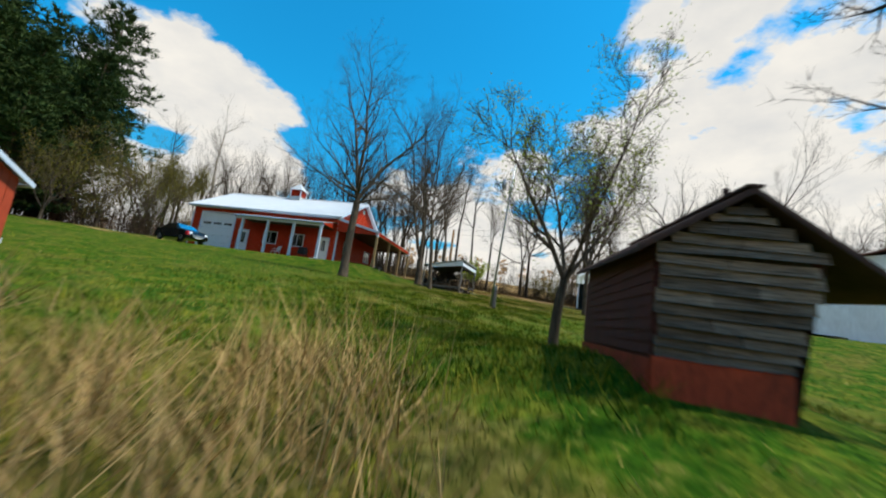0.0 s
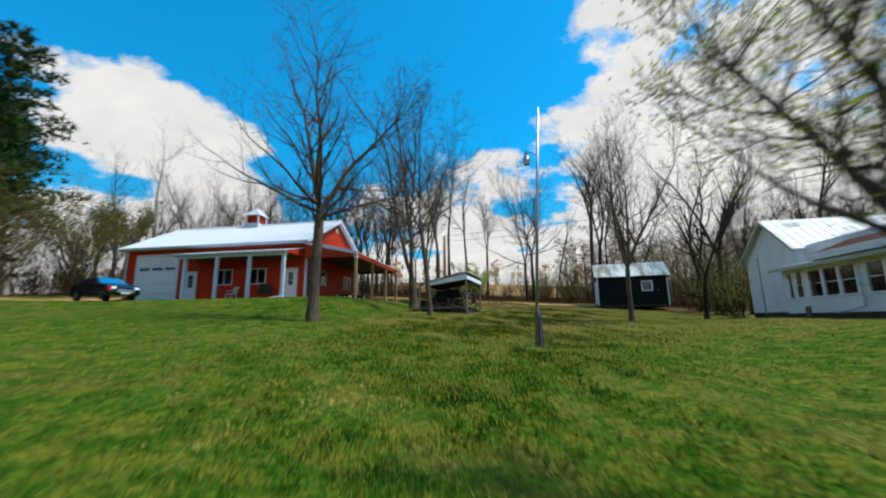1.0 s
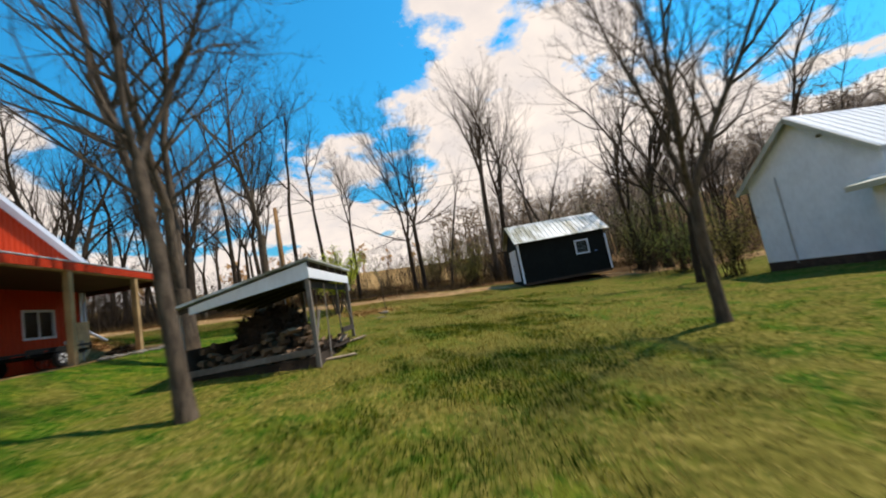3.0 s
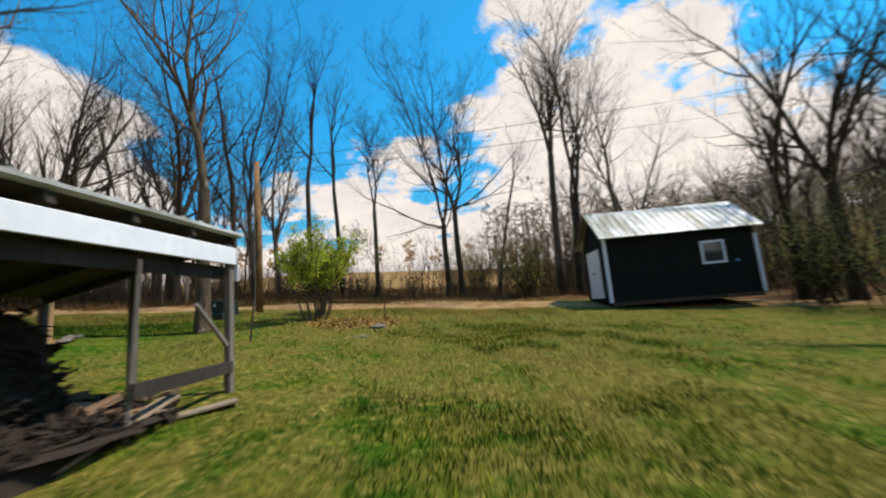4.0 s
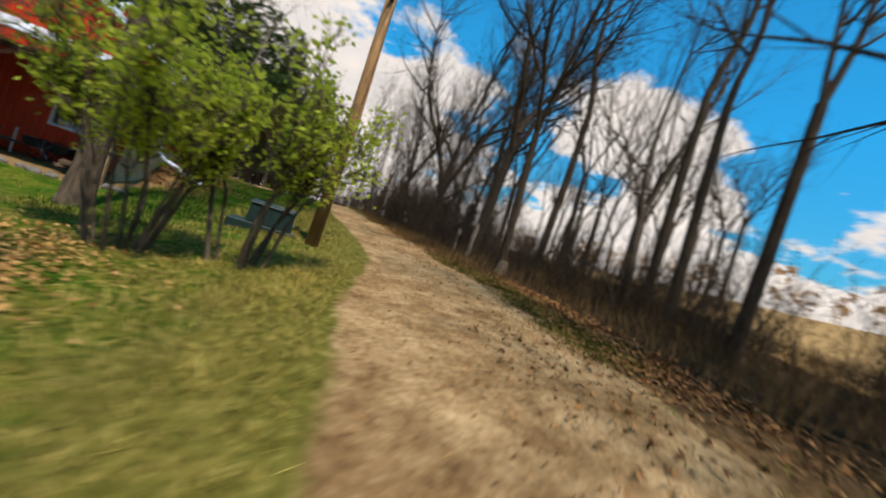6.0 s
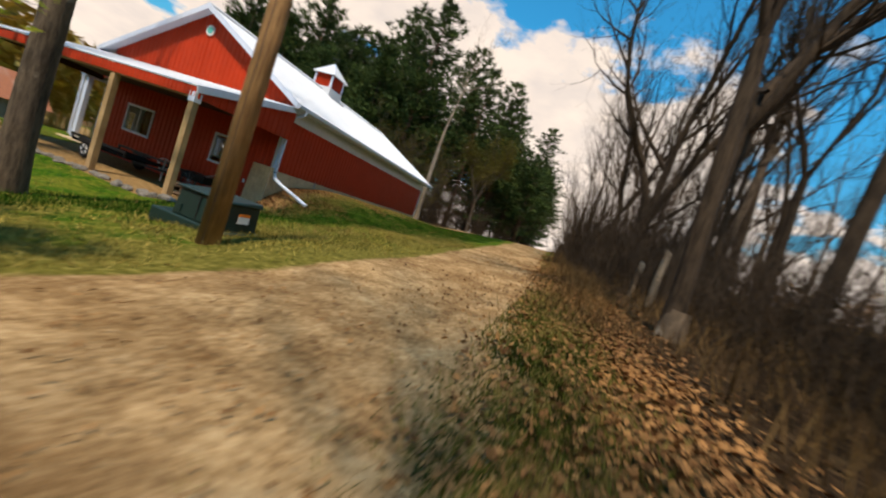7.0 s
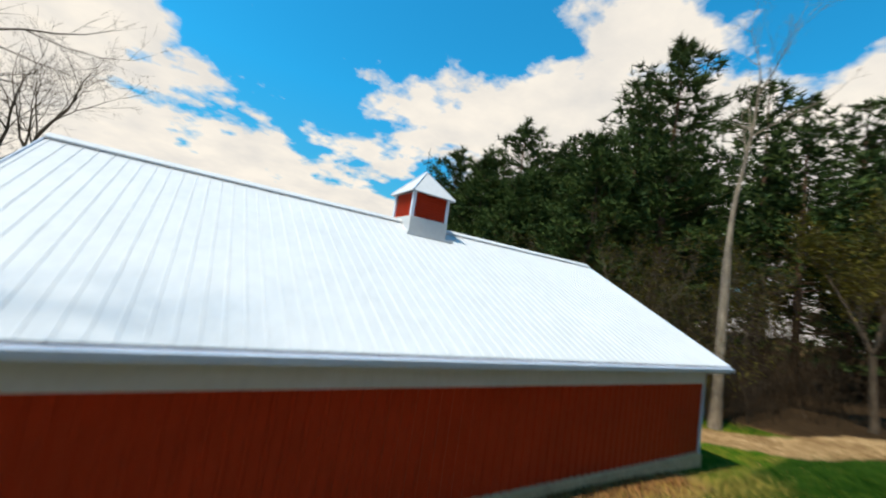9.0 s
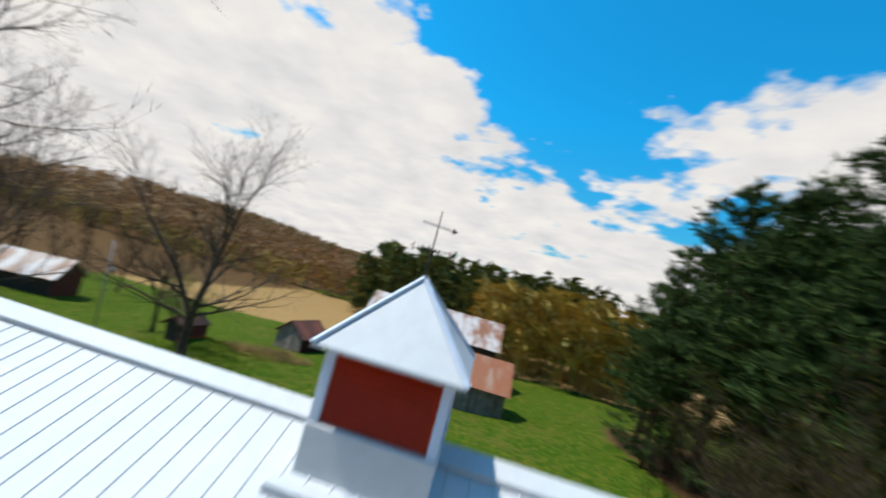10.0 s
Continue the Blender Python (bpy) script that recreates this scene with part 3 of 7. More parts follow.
barn = thing("barn", (-7.4, 4.57, -0.14), "long red metal barn with white steel roof, open porches and cupola", "barn")
WIN_S = [(-7.0, -5.75, 1.12, 2.13), (-4.3, -3.1, 1.12, 2.13)]
DOOR_S = [(-9.6, -8.65, -0.1, 2.06), (-1.6, -0.7, -0.1, 2.06)]
GARAGE = (-13.85, -10.3, -0.1, 3.42)
WIN_E = [(1.56, 2.93, 1.13, 2.12), (6.28, 7.6, 1.13, 2.12)]
holes_s = [(a - BX0, b - BX0, z0, z1) for a, b, z0, z1 in WIN_S + DOOR_S + [GARAGE]]
part("wall_south", ribbed((BX0, BY0, 0), (1, 0, 0), (0, -1, 0), spans_round(0, BX1 - BX0, -0.1, roof_z(0) - 0.06, holes_s)), m_red, barn)
part("wall_east", ribbed((BX1, BY0, 0), (0, 1, 0), (1, 0, 0), spans_round(0, BY1, -0.1, 3.9, WIN_E)), m_red, barn)
part("gable_east", ribbed((BX1, BY0, 0), (0, 1, 0), (1, 0, 0), [(0, RIDGE_Y, 3.9, lambda u: roof_z(u) - 0.06), (RIDGE_Y, BY1, 3.9, lambda u: roof_z(u) - 0.06)]), m_red, barn)
part("wall_west", ribbed((BX0, BY0, 0), (0, 1, 0), (-1, 0, 0), [(0, RIDGE_Y, -0.1, lambda u: roof_z(u) - 0.06), (RIDGE_Y, BY1, -0.1, lambda u: roof_z(u) - 0.06)]), m_red, barn)
part("wall_north", ribbed((BX0, BY1, 0), (1, 0, 0), (0, 1, 0), [(0, BX1 - BX0, 1.54, roof_z(BY1) - 0.06)]), m_red, barn)
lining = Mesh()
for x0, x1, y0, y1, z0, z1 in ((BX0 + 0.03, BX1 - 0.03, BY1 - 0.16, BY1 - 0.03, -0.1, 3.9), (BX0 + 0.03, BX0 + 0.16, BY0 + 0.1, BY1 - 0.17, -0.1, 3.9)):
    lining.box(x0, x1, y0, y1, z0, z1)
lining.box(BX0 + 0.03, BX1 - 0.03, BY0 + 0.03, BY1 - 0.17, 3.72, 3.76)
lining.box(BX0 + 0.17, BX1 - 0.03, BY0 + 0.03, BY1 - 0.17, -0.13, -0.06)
part("lining", lining, m_interior_shade, barn, "inner wall boards coloured dark like indoor shade")
part("foundation", Mesh().box(BX0 - 0.03, BX1 + 0.06, BY1 - 0.02, BY1 + 0.1, -0.6, 1.54), m_concrete, barn, "bare concrete foundation wall", bevel=0.012)
stub = Mesh().solid([(0.02, 8.28, -0.3), (0.2, 8.28, -0.3), (0.2, 9.24, -0.3), (0.02, 9.24, -0.3)], [(0.02, 8.42, 1.6), (0.2, 8.42, 1.6), (0.2, 9.24, 1.62), (0.02, 9.24, 1.62)])
part("foundation_return", stub, m_concrete, barn, bevel=0.012)


def sheet(place, width, ribs, tall=0.011, thick=0.035, half=0.028):
    """One connected ribbed steel sheet. place(u, end, lift): u across, end 0 or 1 down the slope, lift off it."""
    prof, n = [(0.0, 0.0)], max(1, int(width / ribs))
    off = (width - n * ribs) / 2
    for i in range(n + 1):
        c = off + i * ribs
        prof += [(c - half, 0.0), (c - half * 0.4, tall), (c + half * 0.4, tall), (c + half, 0.0)]
    prof = sorted(p for p in prof if 0.0 <= p[0] <= width) + [(width, 0.0)]
    m = Mesh()
    k = len(prof)
    for end in (0, 1):
        m.v += [tuple(place(u, end, h)) for u, h in prof]
        m.v += [tuple(place(u, end, -thick)) for u, h in prof]
    for i in range(k - 1):
        m.f += [(i, i + 1, 2 * k + i + 1, 2 * k + i), (k + i + 1, k + i, 3 * k + i, 3 * k + i + 1), (i + 1, i, k + i, k + i + 1), (2 * k + i, 2 * k + i + 1, 3 * k + i + 1, 3 * k + i)]
    m.f += [(0, 2 * k, 3 * k, k), (k - 1, 2 * k - 1, 4 * k - 1, 3 * k - 1)]
    return m


def ribbed_roof(x0, x1, y0, z0, y1, z1, pitch=0.3):
    up = Vector((0, -(z1 - z0), y1 - y0)).normalized()
    up = up if up.z > 0 else -up
    a, b = Vector((0, y0, z0)), Vector((0, y1, z1))
    return sheet(lambda u, end, h: (a, b)[end] + up * h + Vector((x0 + u, 0, 0)), x1 - x0, pitch, 0.011, 0.035, 0.014)


RX0, RX1 = -15.1, 0.36
part("roof_south", ribbed_roof(RX0, RX1, -0.5, roof_z(-0.5) + 0.02, RIDGE_Y, RIDGE + 0.02, 0.2286), m_white_roof, barn)
part("roof_north", ribbed_roof(RX0, RX1, 9.64, roof_z(9.64) + 0.02, RIDGE_Y, RIDGE + 0.02, 0.2286), m_white_roof, barn)
cap = Mesh()
for s in (-1, 1):
    cap.solid([(RX0 - 0.02, RIDGE_Y, RIDGE + 0.085), (RX0 - 0.02, RIDGE_Y + s * 0.2, RIDGE + 0.085 - 0.2 * PITCH), (RX0 - 0.02, RIDGE_Y + s * 0.2, RIDGE + 0.045 - 0.2 * PITCH), (RX0 - 0.02, RIDGE_Y, RIDGE + 0.055)],
              [(RX1 + 0.02, RIDGE_Y, RIDGE + 0.085), (RX1 + 0.02, RIDGE_Y + s * 0.2, RIDGE + 0.085 - 0.2 * PITCH), (RX1 + 0.02, RIDGE_Y + s * 0.2, RIDGE + 0.045 - 0.2 * PITCH), (RX1 + 0.02, RIDGE_Y, RIDGE + 0.055)])
part("ridge_cap", cap, m_white_roof, barn)
for x in (RX0, RX1):
    e = 0.02 if x > 0 else -0.02
    rake = Mesh()
    for y0, y1 in ((-0.52, RIDGE_Y), (9.66, RIDGE_Y)):
        rake.solid([(x, y0, roof_z(y0) + 0.04), (x + e, y0, roof_z(y0) + 0.04), (x + e, y0, roof_z(y0) - 0.17), (x, y0, roof_z(y0) - 0.17)],
                   [(x, y1, roof_z(y1) + 0.05), (x + e, y1, roof_z(y1) + 0.05), (x + e, y1, roof_z(y1) - 0.17), (x, y1, roof_z(y1) - 0.17)])
    part("rake_board", rake, m_trim, barn)
    x_in = BX1 + 0.03 if x > 0 else BX0 - 0.03
    under = Mesh()
    for y0, y1 in ((-0.5, RIDGE_Y), (9.64, RIDGE_Y)):
        under.face((x_in, y0, roof_z(y0) - 0.12), (x, y0, roof_z(y0) - 0.12), (x, y1, roof_z(y1) - 0.12), (x_in, y1, roof_z(y1) - 0.12))
    part("rake_soffit", under, m_trim, barn)
for y_in, y_out in ((0.0, -0.5), (BY1, 9.64)):
    s = 1 if y_out > 1 else -1
    part("eave_soffit", Mesh().box(RX0 + 0.03, RX1 - 0.03, min(y_in + s * 0.03, y_out), max(y_in + s * 0.03, y_out), roof_z(y_out) - 0.16, roof_z(y_out) - 0.14), m_trim, barn)
    part("fascia", Mesh().box(RX0 + 0.02, RX1 - 0.02, min(y_out, y_out + s * 0.02), max(y_out, y_out + s * 0.02), roof_z(y_out) - 0.18, roof_z(y_out) - 0.02), m_trim, barn)
    if s > 0:
        part("frieze_board", Mesh().box(BX0, BX1, BY1 + 0.022, BY1 + 0.04, 3.42, roof_z(y_out) - 0.16), m_trim, barn)
g = Mesh()
for y, s in ((9.64, 1), (-0.5, -1)):
    zt = roof_z(9.64) - 0.03
    prof = [(0.022, 0.0), (0.13, 0.0), (0.13, -0.015), (0.115, -0.1), (0.04, -0.12), (0.022, -0.12)]
    g = Mesh().solid([(RX0, y + s * a, zt + b) for a, b in prof], [(RX1, y + s * a, zt + b) for a, b in prof])
    part("gutter", g, m_trim, barn, "white steel gutter")
# corner trims
for x, y in ((BX0, BY0), (BX1, BY0), (BX0, BY1), (BX1, BY1)):
    sx, sy = (1 if x == BX1 else -1), (1 if y == BY1 else -1)
    z0 = 1.54 if y == BY1 else -0.1
    t = Mesh().box(min(x - sx * 0.1, x + sx * 0.03), max(x - sx * 0.1, x + sx * 0.03), min(y + sy * 0.024, y + sy * 0.036), max(y + sy * 0.024, y + sy * 0.036), z0, 3.88)
    t.box(min(x + sx * 0.024, x + sx * 0.036), max(x + sx * 0.024, x + sx * 0.036), min(y - sy * 0.1, y + sy * 0.023), max(y - sy * 0.1, y + sy * 0.023), z0, 3.88)
    part("corner_trim", t, m_trim, barn)


def window_at(parent, a, b, z0, z1, axis, plane, out, mullions=1, frame=m_trim, bars=False):
    """A sliding window in a wall; axis 'x' or 'y' is the way the wall runs."""
    def bx(u0, u1, d0, d1, w0, w1):
        d = sorted((plane + out * d0, plane + out * d1))
        return (u0, u1, d[0], d[1], w0, w1) if axis == "x" else (d[0], d[1], u0, u1, w0, w1)

    f = Mesh()
    t = 0.07
    for r in ((a - t, b + t, -0.05, 0.05, z1 - 0.01, z1 + t), (a - t, b + t, -0.05, 0.06, z0 - t, z0 + 0.01), (a - t, a + 0.01, -0.05, 0.05, z0, z1), (b - 0.01, b + t, -0.05, 0.05, z0, z1)):
        f.box(*bx(*r))
    for i in range(mullions):
        c = a + (b - a) * (i + 1) / (mullions + 1)
        f.box(*bx(c - 0.025, c + 0.025, -0.02, 0.035, z0 + 0.011, z1 - 0.011))
    if bars:
        f.box(*bx(a + 0.011, b - 0.011, -0.015, 0.03, (z0 + z1) / 2 - 0.02, (z0 + z1) / 2 + 0.02))
    w = part("window", f, frame, parent, bevel=0.006)
    for i in range(mullions + 1):
        c0, c1 = a + (b - a) * i / (mullions + 1), a + (b - a) * (i + 1) / (mullions + 1)
        pane = part("pane", Mesh().box(*bx(c0 + 0.011, c1 - 0.011, 0.0, 0.008, z0 + 0.011, z1 - 0.011)), m_glass, w)
        pane.visible_shadow = False
    return w


for a, b, z0, z1 in WIN_S:
    window_at(barn, a, b, z0, z1, "x", 0.0, -1)
for a, b, z0, z1 in WIN_E:
    window_at(barn, a, b, z0, z1, "y", 0.0, 1)
for a, b, z0, z1 in DOOR_S:
    d = part("door", Mesh().box(a, b, 0.0, 0.05, -0.1, 0.95).box(a, a + 0.28, 0.0, 0.05, 0.951, 1.85).box(b - 0.28, b, 0.0, 0.05, 0.951, 1.85).box(a, b, 0.0, 0.05, 1.851, z1), m_door_white, barn, "white entry door with a paned window", bevel=0.006)
    part("door_frame", Mesh().box(a - 0.08, a - 0.002, -0.05, 0.04, -0.1, z1 + 0.08).box(b + 0.002, b + 0.08, -0.05, 0.04, -0.1, z1 + 0.08).box(a, b, -0.05, 0.04, z1 + 0.002, z1 + 0.08), m_trim, barn, bevel=0.006)
    part("pane", Mesh().box(a + 0.281, b - 0.281, 0.02, 0.03, 0.952, 1.849), m_glass, d)
    bars = Mesh()
    for i in range(1, 3):
        bars.box(a + 0.281, b - 0.281, 0.005, 0.018, 0.95 + 0.3 * i - 0.01, 0.95 + 0.3 * i + 0.01)
    bars.box((a + b) / 2 - 0.01, (a + b) / 2 + 0.01, 0.002, 0.015, 0.952, 1.849)
    part("muntin", bars, m_door_white, d)
    part("handle", Mesh().tube([(b - 0.1, -0.01, 0.92), (b - 0.1, -0.06, 0.92), (b - 0.18, -0.06, 0.92)], 0.012, 6), m_galv, d, "steel lever handle")
gd = thing("garage_door", (-12.07, 0.02, -0.1), "white sectional garage door with a row of small windows", "garage door")
ga, gb, gz0, gz1 = GARAGE
for i in range(5):
    z0 = gz0 + i * (gz1 - gz0) / 5
    z1 = z0 + (gz1 - gz0) / 5 - 0.012
    if i == 3:
        pan = Mesh().box(ga, gb, 0.0, 0.05, z0, z0 + 0.3).box(ga, gb, 0.0, 0.05, z0 + 0.52, z1)
        xs = [ga]
        for c in (ga + 0.66, (ga + gb) / 2, gb - 0.66):
            xs += [c - 0.42, c + 0.42]
        xs.append(gb)
        for k in range(0, len(xs), 2):
            pan.box(xs[k], xs[k + 1], 0.0, 0.05, z0 + 0.3005, z0 + 0.5195)
        p4 = part("panel", pan, m_door_white, gd, bevel=0.006)
        for k in range(1, len(xs) - 1, 2):
            part("pane", Mesh().box(xs[k], xs[k + 1], 0.02, 0.03, z0 + 0.301, z0 + 0.519), m_glass, p4)
            bars = Mesh()
            for j in range(1, 4):
                xb = xs[k] + (xs[k + 1] - xs[k]) * j / 4
                bars.box(xb - 0.02, xb + 0.02, 0.005, 0.018, z0 + 0.301, z0 + 0.519)
            part("muntin", bars, m_door_white, p4)
    else:
        part("panel", Mesh().box(ga, gb, 0.0, 0.05, z0, z1), m_door_white, gd, bevel=0.008)
part("garage_frame", Mesh().box(ga - 0.1, ga - 0.003, -0.05, 0.05, -0.1, gz1 + 0.1).box(gb + 0.003, gb + 0.1, -0.05, 0.05, -0.1, gz1 + 0.1).box(ga, gb, -0.05, 0.05, gz1 + 0.003, gz1 + 0.1), m_trim, barn, bevel=0.006)

# cupola and vane
cup = part("cupola", Mesh().box(-8.0, -6.8, 3.97, 5.2, 6.0, 6.76), m_white_roof, barn, "square cupola with red louvred sides and a white pyramid roof", bevel=0.01)
skirt = Mesh().box(-8.13, -6.67, 5.2, 5.42, 6.2, 6.27, Matrix.Translation((0, 0, 0.02)))
part("flashing", skirt, m_white_roof, cup)
part("louvre_box", Mesh().box(-7.93, -6.87, 4.04, 5.13, 6.761, 7.44), m_red, cup, "red louvred panels")
slats = Mesh()
for i in range(9):
    z = 6.79 + i * 0.072
    for y, s in ((5.13, 1), (4.04, -1)):
        slats.solid([(-7.86, y, z + 0.045), (-7.86, y + s * 0.035, z), (-7.86, y + s * 0.03, z - 0.006), (-7.86, y, z + 0.03)], [(-6.94, y, z + 0.045), (-6.94, y + s * 0.035, z), (-6.94, y + s * 0.03, z - 0.006), (-6.94, y, z + 0.03)])
    for x, s in ((-6.87, 1), (-7.93, -1)):
        slats.solid([(x, 4.11, z + 0.045), (x + s * 0.035, 4.11, z), (x + s * 0.03, 4.11, z - 0.006), (x, 4.11, z + 0.03)], [(x, 5.06, z + 0.045), (x + s * 0.035, 5.06, z), (x + s * 0.03, 5.06, z - 0.006), (x, 5.06, z + 0.03)])
part("louvre", slats, m_red, cup)
for x in (-7.99, -6.9):
    for y in (3.98, 5.07):
        part("corner_post", Mesh().box(x, x + 0.09, y, y + 0.11, 6.762, 7.44), m_trim, cup, bevel=0.006)
cx, cy = -7.4, 4.585
pyr = Mesh()
ring = [(cx - 0.7, cy - 0.7), (cx + 0.7, cy - 0.7), (cx + 0.7, cy + 0.7), (cx - 0.7, cy + 0.7)]
for i in range(4):
    (x0, y0), (x1, y1) = ring[i], ring[(i + 1) % 4]
    pyr.face((x0, y0, 7.45), (x1, y1, 7.45), (cx, cy, 8.22))
    pyr.face((x1, y1, 7.42), (x0, y0, 7.42), (cx, cy, 8.17))
    pyr.face((x0, y0, 7.42), (x1, y1, 7.42), (x1, y1, 7.45), (x0, y0, 7.45))
part("cupola_roof", pyr, m_white_roof, cup)
hips = Mesh()
for x, y in ring:
    hips.beam((x, y, 7.46), (cx, cy, 8.23), 0.05, 0.025)
part("hip_cap", hips, m_trim, cup)
vane = thing("weathervane", (cx, cy, 8.2), "thin black weathervane with compass letters on the cupola", "weathervane")
part("rod", Mesh().tube([(cx, cy, 8.19), (cx, cy, 8.95)], [0.012, 0.006], 6), m_dark, vane)
part("cross_arm", Mesh().tube([(cx - 0.17, cy, 8.52), (cx + 0.17, cy, 8.52)], 0.007, 5).tube([(cx, cy - 0.17, 8.52), (cx, cy + 0.17, 8.52)], 0.007, 5), m_dark, vane)
arrow = Mesh().tube([(cx + 0.14, cy + 0.14, 8.78), (cx - 0.14, cy - 0.14, 8.78)], 0.006, 5)
arrow.solid([(cx - 0.14, cy - 0.14, 8.75), (cx - 0.2, cy - 0.2, 8.78), (cx - 0.14, cy - 0.14, 8.81)], [(cx - 0.145, cy - 0.135, 8.75), (cx - 0.205, cy - 0.195, 8.78), (cx - 0.145, cy - 0.135, 8.81)])
part("arrow", arrow, m_dark, vane)
for letter, dx, dy in (("N", -0.21, 0.0), ("S", 0.21, 0.0), ("E", 0.0, 0.21), ("W", 0.0, -0.21)):
    cu = bpy.data.curves.new("letter", "FONT")
    cu.body, cu.size, cu.extrude, cu.align_x = letter, 0.095, 0.006, "CENTER"
    o = new("letter", cu)
    o.data.materials.append(m_dark)
    o.parent = vane
    o.matrix_parent_inverse = WORLD[vane.name].inverted()
    o.matrix_basis = pose(cx + dx, cy + dy, 8.485, 90, 0, 180)
for o in (cup, vane):
    o.location.x -= 0.06
badge = thing("gable_badge", (0.03, RIDGE_Y, 5.78), "round teal and white badge on the red gable", "badge")
part("disc", Mesh().tube([(0.022, RIDGE_Y, 5.79), (0.06, RIDGE_Y, 5.79)], 0.2, 20), m_label, badge)
part("emblem", Mesh().tube([(0.061, RIDGE_Y, 5.79), (0.072, RIDGE_Y, 5.79)], 0.13, 14), m_teal, badge)

# porch on the south front
PX0, PX1, PY = -8.55, -0.2, -2.0
rf = Mesh()
pz0, pz1 = 2.98, 3.48
rf.solid([(PX0, PY - 0.25, pz0), (PX1, PY - 0.25, pz0), (PX1, PY - 0.25, pz0 + 0.05), (PX0, PY - 0.25, pz0 + 0.05)], [(PX0, -0.03, pz1), (PX1, -0.03, pz1), (PX1, -0.03, pz1 + 0.05), (PX0, -0.03, pz1 + 0.05)])
part("porch_roof", rf, m_white_roof, barn)
part("porch_gutter", Mesh().box(PX0 - 0.02, PX1 + 0.02, PY - 0.36, PY - 0.253, 2.9, 3.01), m_trim, barn, bevel=0.01)
part("porch_beam", Mesh().box(PX0 + 0.1, PX1 - 0.1, PY - 0.07, PY + 0.07, 2.72, 2.95), m_trim, barn, bevel=0.008)
# ceiling coloured dark to stand for the shade under the porch roof
part("porch_ceiling", Mesh().box(PX0 + 0.1, PX1 - 0.1, PY + 0.08, -0.04, 2.86, 2.88), m_interior_shade, barn, "porch ceiling with shade put into its dark colour")
for x in (PX0 + 0.05, PX1 - 0.05):
    part("porch_side", Mesh().solid([(x - 0.02, PY - 0.2, 2.88), (x - 0.02, -0.03, 2.88), (x - 0.02, -0.03, 3.46), (x - 0.02, PY - 0.2, 2.975)], [(x + 0.02, PY - 0.2, 2.88), (x + 0.02, -0.03, 2.88), (x + 0.02, -0.03, 3.46), (x + 0.02, PY - 0.2, 2.975)]), m_red, barn)
for x in (-7.8, -5.36, -2.95, -0.5):
    part("porch_post", Mesh().box(x - 0.1, x + 0.1, PY - 0.1, PY + 0.1, -0.2, 2.72), m_trim, barn, "square white porch post", bevel=0.012)
part("porch_downspout", Mesh().tube([(-0.28, -2.3, 2.9), (-0.36, -2.16, 2.7), (-0.36, -2.14, 0.05), (-0.55, -2.3, -0.02), (-1.35, -2.55, -0.16)], 0.045, 8), m_trim, barn, "white downspout with an outlet on the grass")
part("porch_floor", Mesh().box(PX0, 0.0, PY - 0.3, -0.04, -0.2, -0.09), m_concrete, barn, bevel=0.01)

# open lean-to on the east gable
LX, LY0, LY1 = 3.72, -0.3, 9.44
lz0, lz1 = 2.99, 3.86
lup = Vector((lz1 - lz0, 0, LX + 0.08)).normalized()
lt = sheet(lambda u, end, h: Vector(((LX + 0.12, 0.04)[end], LY0 - 0.1 + u, (lz0, lz1)[end] + 0.05)) + lup * h, LY1 - LY0 + 0.2, 0.3)
part("lean_to_roof", lt, m_white_roof, barn)
part("lean_to_fascia", ribbed((LX + 0.1, LY0, 0), (0, 1, 0), (1, 0, 0), [(0, LY1 - LY0, 2.74, 2.985)], 0.15, 0.02), m_red, barn)
part("lean_to_beam", Mesh().box(LX - 0.09, LX + 0.07, LY0, LY1, 2.7, 2.96), m_post_wood, barn, bevel=0.01)
for y, s in ((LY0, -1), (LY1, 1)):
    top = lambda u: lz0 + (lz1 - lz0) * (1 - u / (LX + 0.05))
    part("lean_to_end", ribbed((0.05, y, 0), (1, 0, 0), (0, s, 0), [(0, LX + 0.05, 2.72, lambda u: top(u) - 0.02)]), m_red, barn)
    part("lean_to_end_trim", Mesh().beam((0.04, y + s * 0.08, lz1 - 0.045), (LX + 0.16, y + s * 0.08, lz0 - 0.045), 0.05, 0.2), m_trim, barn, bevel=0.008)
    part("lean_to_end_lining", Mesh().box(0.06, LX - 0.1, min(y - s * 0.03, y - s * 0.06), max(y - s * 0.03, y - s * 0.06), 2.72, 2.95), m_ceiling_shade, barn)
# dark ceiling sheet deepens the shade under the white roof by its colour
part("lean_to_ceiling", Mesh().box(0.05, LX - 0.1, LY0 + 0.1, LY1 - 0.1, 2.93, 2.95), m_ceiling_shade, barn)
for i, y in enumerate((-0.2, 3.05, 6.3, 9.34)):
    part("lean_to_post", Mesh().box(LX - 0.09, LX + 0.09, y - 0.09, y + 0.09, -0.45, 2.7), m_post_wood, barn, "square treated wood post", bevel=0.012)
    if i in (0, 3):
        part("post_cap", Mesh().box(LX - 0.11, LX + 0.11, y - 0.11, y + 0.11, 2.6, 2.86), m_trim, barn, bevel=0.006)
ds = Mesh().tube([(-0.05, 9.74, 3.86), (-0.05, 9.74, 3.74), (0.02, 9.36, 3.5), (0.02, 9.3, 3.3), (0.02, 9.3, 1.42), (0.02, 9.36, 1.27), (-0.02, 9.6, 1.14), (-0.15, 10.8, 0.72)], [0.05, 0.05, 0.05, 0.055, 0.06, 0.065, 0.065, 0.065], 8)
part("downspout", ds, m_trim, barn, "white downspout with a slanting outlet pipe")
